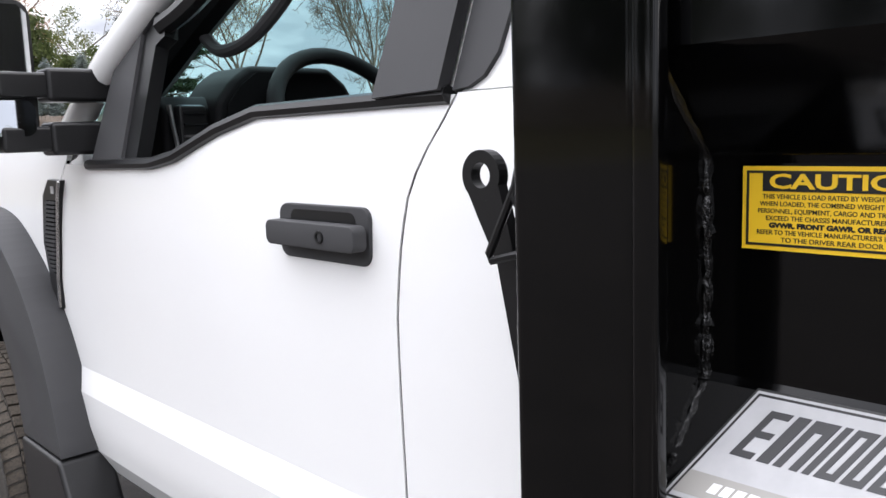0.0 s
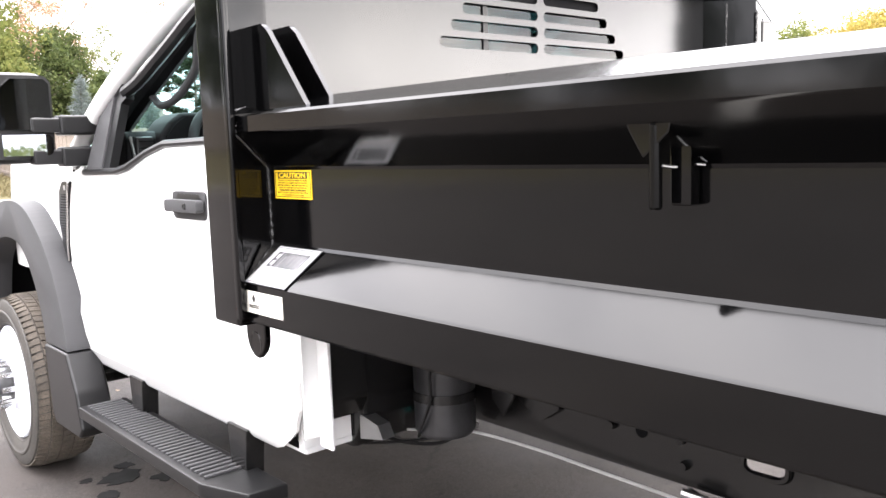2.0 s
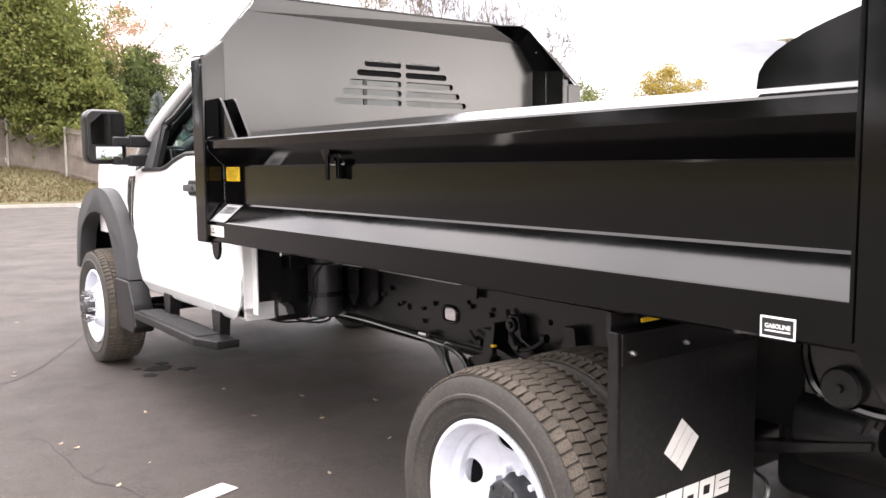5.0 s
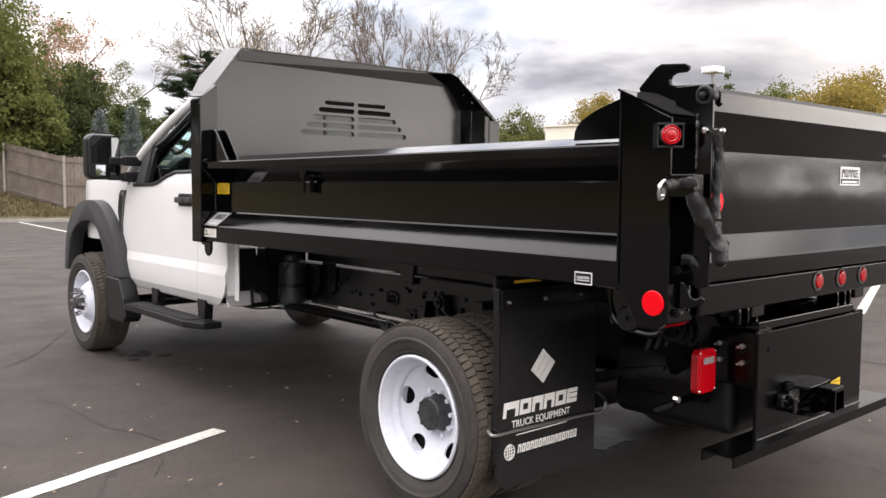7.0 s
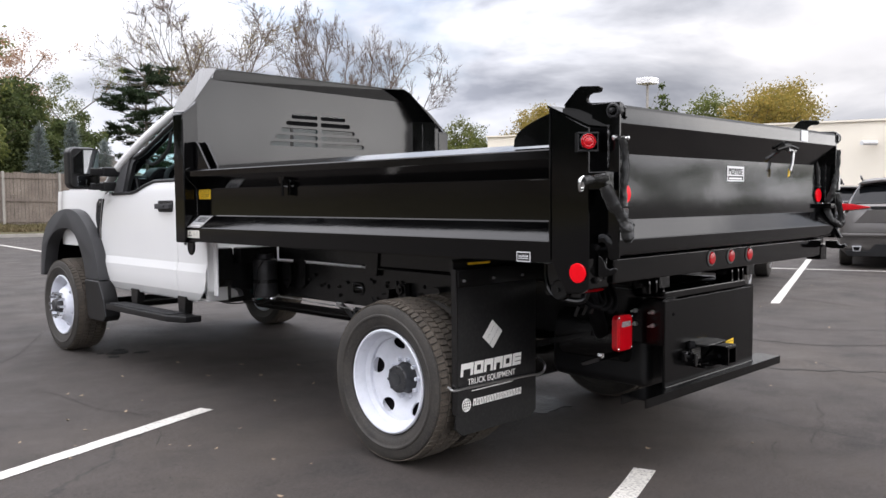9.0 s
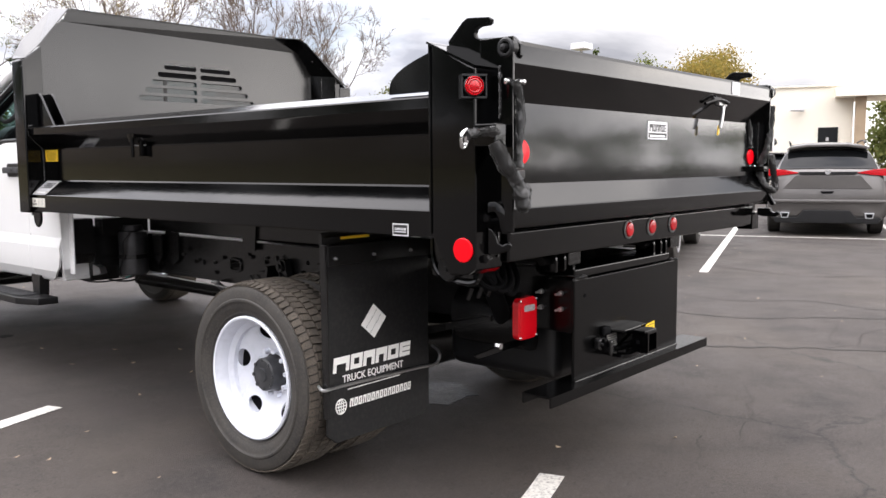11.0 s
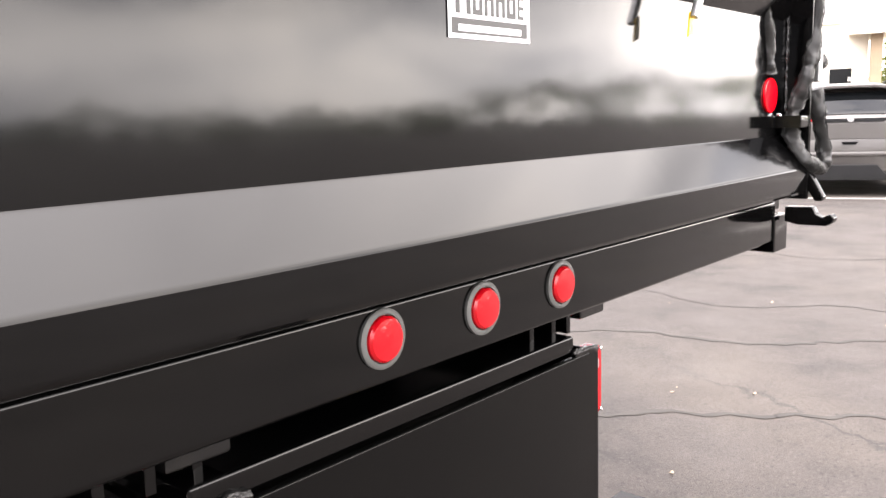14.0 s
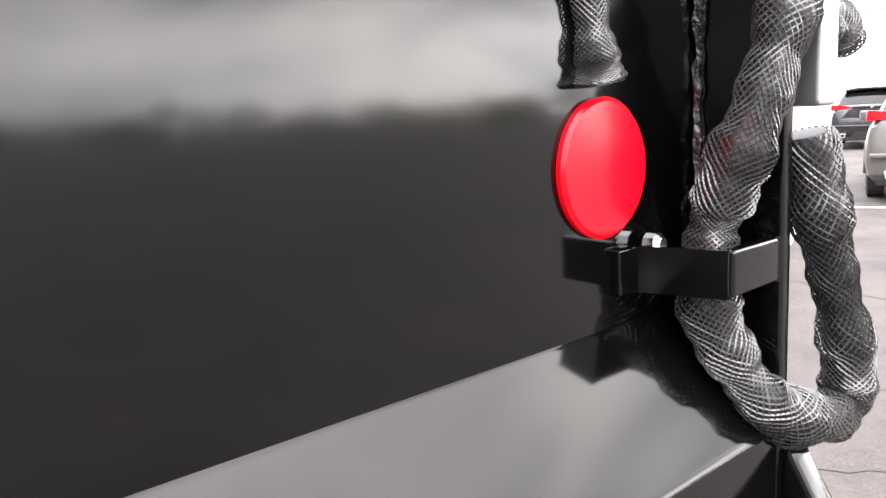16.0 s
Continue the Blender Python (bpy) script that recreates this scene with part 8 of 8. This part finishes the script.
bare_tree(on_bank(37.6, 60), 15.6, 13.0, 33, "tall bare tree with fine twigs", None, 7, 1.05)
bare_tree(on_bank(41.6, 66), 13.0, 9.5, 34, "bare spreading tree with fine twigs", None, 5, 1.2)
broadleaf(on_bank(46.6, 75), 8.0, 6.0, 41, M_GREEN, "rounded green tree in the distance", 110, 0.10, clumps=140, low=0.0)
broadleaf(on_bank(51.5, 78), 9.2, 7.5, 42, M_GOLD, "rounded yellow-green tree in the distance", 110, 0.10, clumps=140, low=0.0)
broadleaf(polar(59.9, 70, 0.5), 8.8, 3.0, 43, M_DEEP, "slim dark green tree behind the building", 30, 0.16, clumps=90, low=0.0)
broadleaf(polar(63.0, 74, 0.5), 9.6, 8.0, 44, M_GREEN, "rounded green tree behind the building", 110, 0.11, clumps=150, low=0.0)
broadleaf(polar(67.2, 72, 0.5), 10.2, 9.0, 45, M_GOLD, "rounded golden autumn tree behind the building", 140, 0.11, clumps=190, low=0.0)
broadleaf(polar(79.4, 60, 0.0), 5.6, 6.0, 46, M_GREEN, "yellow-green tree past the building", 70, 0.15, clumps=150, low=0.0)
broadleaf(polar(84.5, 66, 0.0), 5.0, 7.0, 47, M_GOLD, "low golden tree past the building", 50, 0.17, clumps=130, low=0.0)

# low distant woods across the far side of the lot, behind the walk
rnd = random.Random(9)
woods = []
for k in range(900):
    a = rnd.uniform(80, 240)
    h = (4.6 if a < 127 else 2.4) + 1.3 * noise.noise((a * 0.11, 0.0, 3.0)) + 1.2 * noise.noise((a * 0.43, 2.0, 0.0))
    p = polar(a, rnd.uniform(105, 125))
    woods.append((p[0], p[1], max(h, 1.4) * rnd.random() ** 0.6 * 1.15))
v, f = leaf_cloud(rnd, woods, 22, 0.42, 0.9, 0.5)
tagged(raw("distant_woods", v, f, M_DEEP), "low dark line of distant trees across the lot", "woods", kind="stuff")

# gazebo roof
M_SHINGLE = material("brown_roof_shingles", (0.12, 0.095, 0.08), 0.9, color2=(0.17, 0.14, 0.115), scale=5, bump=0.5, bump_scale=20, bump_dist=0.02)
gz = thing("gazebo", "small pavilion with a brown shingled hip roof", "gazebo")
gp = on_bank(22.6, 56)
gz.location = gp
bm = bmesh.new()
lathe([(2.6, 0.02), (2.6, 2.3), (2.72, 2.35), (3.55, 0.75), (3.6, 0.7), (3.75, 0.7), (3.8, 0.75), (4.0, 0.03)], (0, 0, 0), "z", 8, bm)
part("roof", bm, M_SHINGLE, gz, smooth=False)
for k in range(8):
    a = 2 * math.pi * k / 8
    part("post", cyl((2.0 * math.cos(a), 2.0 * math.sin(a), 0), (2.0 * math.cos(a), 2.0 * math.sin(a), 2.65), 0.07, 8), M_WOOD, gz)

# cream building
M_STUCCO = material("cream_stucco", (0.86, 0.80, 0.68), 0.9, color2=(0.82, 0.76, 0.645), scale=0.7, bump=0.2, bump_scale=40)
M_TAN = material("tan_stone_trim", (0.40, 0.30, 0.20), 0.9, color2=(0.33, 0.25, 0.17), scale=2)
bld = thing("building", "single-storey cream stucco building with a flat roof", "building")
def lot_box(u0, u1, v0, v1, z0, z1, bm=None):
    bm = bmesh.new() if bm is None else bm
    prism([lot(u0, v0)[:2], lot(u1, v0)[:2], lot(u1, v1)[:2], lot(u0, v1)[:2]], "z", z0, z1, bm=bm)
    return bm
part("wall", lot_box(31.5, 46, -3.95, 14, 0, 4.15), M_STUCCO, bld, smooth=False)
part("coping", lot_box(31.42, 46.05, -4.0, 14.05, 4.15, 4.22), M_STUCCO, bld, smooth=False)
part("entry_pillar", lot_box(31.0, 31.5, -4.35, -4.0, 0, 3.7), M_TAN, bld, smooth=False)
part("canopy", lot_box(30.6, 34.0, -5.6, -3.3, 3.70, 4.0), M_STUCCO, bld, smooth=False)
part("door", lot_box(31.47, 31.5, -3.45, -2.75, 0, 2.6), M_DARKGLASS, bld, "dark glass door")
part("roof_vent", lot_box(36, 38, 6, 8, 4.2, 5.0), M_LABELW, bld, smooth=False)
a = Vector(lot(31.4, -2.2, 3.3))
part("wall_lamp", cyl(a, a + U * -0.5 + V * 0.5, 0.09, 10), M_LABELW, bld)

# lamp post
lp = thing("street_lamp", "tall pole with a flat pale lamp head", "street lamp")
lp.location = polar(58.9, 62)
part("pole", cyl((0, 0, 0), (0, 0, 9.5), 0.09, 10), M_KERB, lp)
part("lamp_head", box(-0.6, 0.6, -0.6, 0.6, 9.5, 9.95, 0.08), M_LABELW, lp)


# ---- parked cars ----
def suv(u, v, away, paint, label, seed=0):
    """A parked sport utility car; nose towards +u when away is 1. Local axes: x to its right, y ahead."""
    car = thing("parked_car", label, "car", "parked cars")
    W = 0.955
    ys = (0.0, 0.02, 0.07, 0.14, 0.26, 0.40, 0.52, 0.70, 1.0, 1.5, 2.1, 2.5, 2.9, 3.3, 3.6, 4.0, 4.35, 4.60, 4.72)
    roof_z = (1.13, 1.16, 1.20, 1.26, 1.39, 1.53, 1.615, 1.67, 1.71, 1.73, 1.70, 1.62, 1.44, 1.22, 1.07, 1.01, 0.95, 0.86, 0.76)
    width = (0.90, 0.945, 0.975, 0.99, 1.0, 1.0, 1.0, 1.0, 1.0, 1.0, 1.0, 1.0, 1.0, 1.0, 0.995, 0.98, 0.95, 0.88, 0.76)
    def half(y):
        """The half section at y, from the sill round the shoulder to the middle of the roof."""
        zr, w = float(np.interp(y, ys, roof_z)), W * float(np.interp(y, ys, width))
        lo = float(np.interp(y, (0, 0.1, 4.4, 4.72), (0.36, 0.26, 0.26, 0.36)))
        sh = min(1.0, zr - 0.05)
        up = (zr - sh) / 0.72
        rw = w * (0.94 - 0.30 * min(up, 1.0))
        return [(w * 0.86, lo), (w * 0.965, lo + 0.10), (w, 0.55), (w * 0.995, 0.74), (w * 0.985, 0.88), (w * 0.955, sh), (w * 0.935, sh + 0.02 * up), ((w * 0.935 + rw) / 2 + 0.01 * up, sh + (zr - sh) * 0.45), (rw, zr - 0.10 * up), (rw * 0.93, zr - 0.045 * up), (rw * 0.6, zr - 0.008), (0.0, zr)]
    fine_y = sorted(set(np.round(np.concatenate([np.linspace(0.0, 0.6, 13), np.linspace(0.6, 4.72, 28)]), 4)))
    verts, faces = [], []
    count = None
    for y in fine_y:
        h = half(y)
        ring = h + [(-x, z) for x, z in h[-2::-1]]
        count = len(ring)
        verts += [(x, float(y), z) for x, z in ring]
    for j in range(len(fine_y) - 1):
        for i in range(count - 1):
            faces.append((j * count + i, j * count + i + 1, (j + 1) * count + i + 1, (j + 1) * count + i))
        faces.append((j * count + count - 1, j * count, (j + 1) * count, (j + 1) * count + count - 1))
    bm = bmesh.new()
    bv = [bm.verts.new(p) for p in verts]
    for q in faces:
        bm.faces.new([bv[i] for i in q])
    bm.faces.new(bv[:count]), bm.faces.new(bv[-count:])
    bmesh.ops.remove_doubles(bm, verts=bm.verts, dist=1e-4)
    part("body", bm, paint, car, sharp=48)
    def pane(name, ya, yb, k0, k1, label="", sides=(-1, 1), inset=0.0):
        """A dark window laid 5 mm proud of the body, between two ways along it and two corners of its section."""
        for s in sides:
            bm = bmesh.new()
            grid = []
            for y in np.linspace(ya, yb, 9):
                h = half(float(y))
                row = []
                for k in np.linspace(k0, k1, 7):
                    i = min(int(k), len(h) - 2)
                    x = h[i][0] + (h[i + 1][0] - h[i][0]) * (k - i)
                    z = h[i][1] + (h[i + 1][1] - h[i][1]) * (k - i)
                    row.append(bm.verts.new((s * (x + 0.006), y - (0.006 if name == "rear_window" else 0), z + 0.005)))
                grid.append(row)
            for a, b in zip(grid, grid[1:]):
                for i in range(len(a) - 1):
                    bm.faces.new((a[i], a[i + 1], b[i + 1], b[i]))
            part(name, bm, M_DARKGLASS, car, label, sharp=60)
    pane("side_window", 0.75, 1.55, 6.2, 7.9, "dark tinted side window")
    pane("side_window", 1.62, 2.75, 6.2, 7.9)
    pane("windscreen", 2.75, 3.45, 8.6, 11.0)
    bm = bmesh.new()
    grid = []
    for y in np.linspace(0.10, 0.44, 9):
        h = half(float(y))
        reach = h[8][0] * 0.97
        grid.append([bm.verts.new((reach * k, y - 0.012, float(np.interp(abs(reach * k), [h[11][0], h[10][0], h[9][0], h[8][0]], [h[11][1], h[10][1], h[9][1], h[8][1]])) + 0.006)) for k in np.linspace(-1, 1, 15)])
    for a, b in zip(grid, grid[1:]):
        for i in range(len(a) - 1):
            bm.faces.new((a[i], a[i + 1], b[i + 1], b[i]))
    part("rear_window", bm, M_DARKGLASS, car, "dark rear window that mirrors the sky", sharp=60)
    part("spoiler", prism([(0.66, 1.575), (0.60, 1.625), (0.30, 1.665), (-0.30, 1.665), (-0.60, 1.625), (-0.66, 1.575), (-0.58, 1.575), (-0.30, 1.62), (0.30, 1.62), (0.58, 1.575)], "y", 0.30, 0.56, 0.01), paint, car, sharp=40)
    for s in (-1, 1):
        part("roof_rail", tube([(s * 0.60, 0.75, 1.69), (s * 0.61, 0.85, 1.735), (s * 0.61, 1.5, 1.755), (s * 0.59, 2.1, 1.735), (s * 0.58, 2.2, 1.69)], 0.014, 8), M_TRIM, car)
    part("wiper", cyl((0.02, 0.15, 1.275), (0.40, 0.17, 1.285), 0.012, 6), M_TRIM, car)
    for s in (-1, 1):
        part("tail_lamp", prism([(s * 0.935, 1.225), (s * 0.70, 1.205), (s * 0.46, 1.155), (s * 0.46, 1.138), (s * 0.72, 1.100), (s * 0.950, 1.085)], "y", -0.02, 0.22, 0.012), M_LENS, car, "red wing-shaped tail lamp")
        tip = part("exhaust_tip", prism([(s * 0.58, 0.43), (s * 0.73, 0.43), (s * 0.71, 0.33), (s * 0.60, 0.33)], "y", -0.060, 0.05, 0.006), M_TAPE, car)
        part("tip_mouth", prism([(s * 0.60, 0.415), (s * 0.71, 0.415), (s * 0.695, 0.345), (s * 0.615, 0.345)], "y", -0.062, -0.055), M_GAP, tip)
        part("side_mirror", box(*sorted((s * 0.92, s * 1.10)), 3.0, 3.12, 1.02, 1.18, 0.03), paint, car)
        for y in (0.95, 3.75):
            x = s * 0.83
            w = part("wheel", lathe([(x - 0.11, 0.22), (x - 0.11, 0.33), (x - 0.09, 0.36), (x + 0.09, 0.36), (x + 0.11, 0.33), (x + 0.11, 0.22)], (0, y, 0.36), "x", 32), M_RUBBER, car)
            part("rim", lathe([(x + s * 0.10, 0.225), (x + s * 0.118, 0.225), (x + s * 0.115, 0.20), (x + s * 0.09, 0.06), (x + s * 0.12, 0.0005)], (0, y, 0.36), "x", 20), M_TAPE, w)
        part("arch_trim", tube([(s * 0.945, 0.95 + 0.42 * math.cos(a), 0.36 + 0.42 * math.sin(a)) for a in np.linspace(0, math.pi, 14)], 0.03, 6), M_TRIM, car)
    part("bumper_trim", prism([(-0.84, 0.34), (-0.46, 0.34), (-0.36, 0.47), (0.36, 0.47), (0.46, 0.34), (0.84, 0.34), (0.80, 0.24), (-0.80, 0.24)], "y", -0.04, 0.10, 0.01), M_TRIM, car)
    part("bumper_step", box(-0.90, 0.90, -0.045, 0.2, 0.60, 0.665, 0.02), paint, car)
    part("garnish", prism([(-0.46, 1.165), (0.46, 1.165), (0.43, 1.120), (-0.43, 1.120)], "y", -0.025, 0.02), M_TRIM, car)
    part("plate_recess", prism([(-0.50, 1.10), (0.50, 1.10), (0.70, 0.86), (-0.70, 0.86)], "y", -0.014, 0.02, 0.006), paint, car)
    part("latch_slot", prism([(-0.11, 0.815), (0.11, 0.815), (0.08, 0.775), (-0.08, 0.775)], "y", -0.018, 0.02), M_GAP, car)
    part("badge", lathe([(-0.03, 0.045), (0.0, 0.045)], (0, 0, 1.155), "y", 16), M_CHROME, car)
    part("fin", prism([(0.62, 1.73), (0.80, 1.74), (0.66, 1.80)], "x", -0.02, 0.02), paint, car)
    ang = math.degrees(math.atan2(U.y, U.x)) - 90
    if away > 0:
        car.matrix_basis = pose(*lot(u, v), 0, 0, ang) @ Matrix.Diagonal((1, 1, 0.94, 1))
    else:
        car.matrix_basis = pose(*lot(u, v), 0, 0, ang + 180)
    return car


M_GUN = material("grey_metallic_paint", (0.115, 0.108, 0.103), 0.34, metal=0.55, coat=0.4, color2=(0.13, 0.122, 0.116), scale=3)
M_BLACKCAR = material("black_car_paint", (0.012, 0.012, 0.014), 0.25, coat=0.7)
M_SILVER = material("silver_car_paint", (0.42, 0.43, 0.44), 0.3, metal=0.6, coat=0.6)
suv(11.66, -2.28, 1, M_GUN, "grey metallic sport utility car with red tail lamps")
suv(11.7, -5.05, 1, M_BLACKCAR, "black sport utility car in the next stall")
suv(10.6, 0.55, -1, M_SILVER, "silver sport utility car parked behind the truck")
suv(24.0, -1.2, 1, M_BLACKCAR, "black sport utility car near the building")
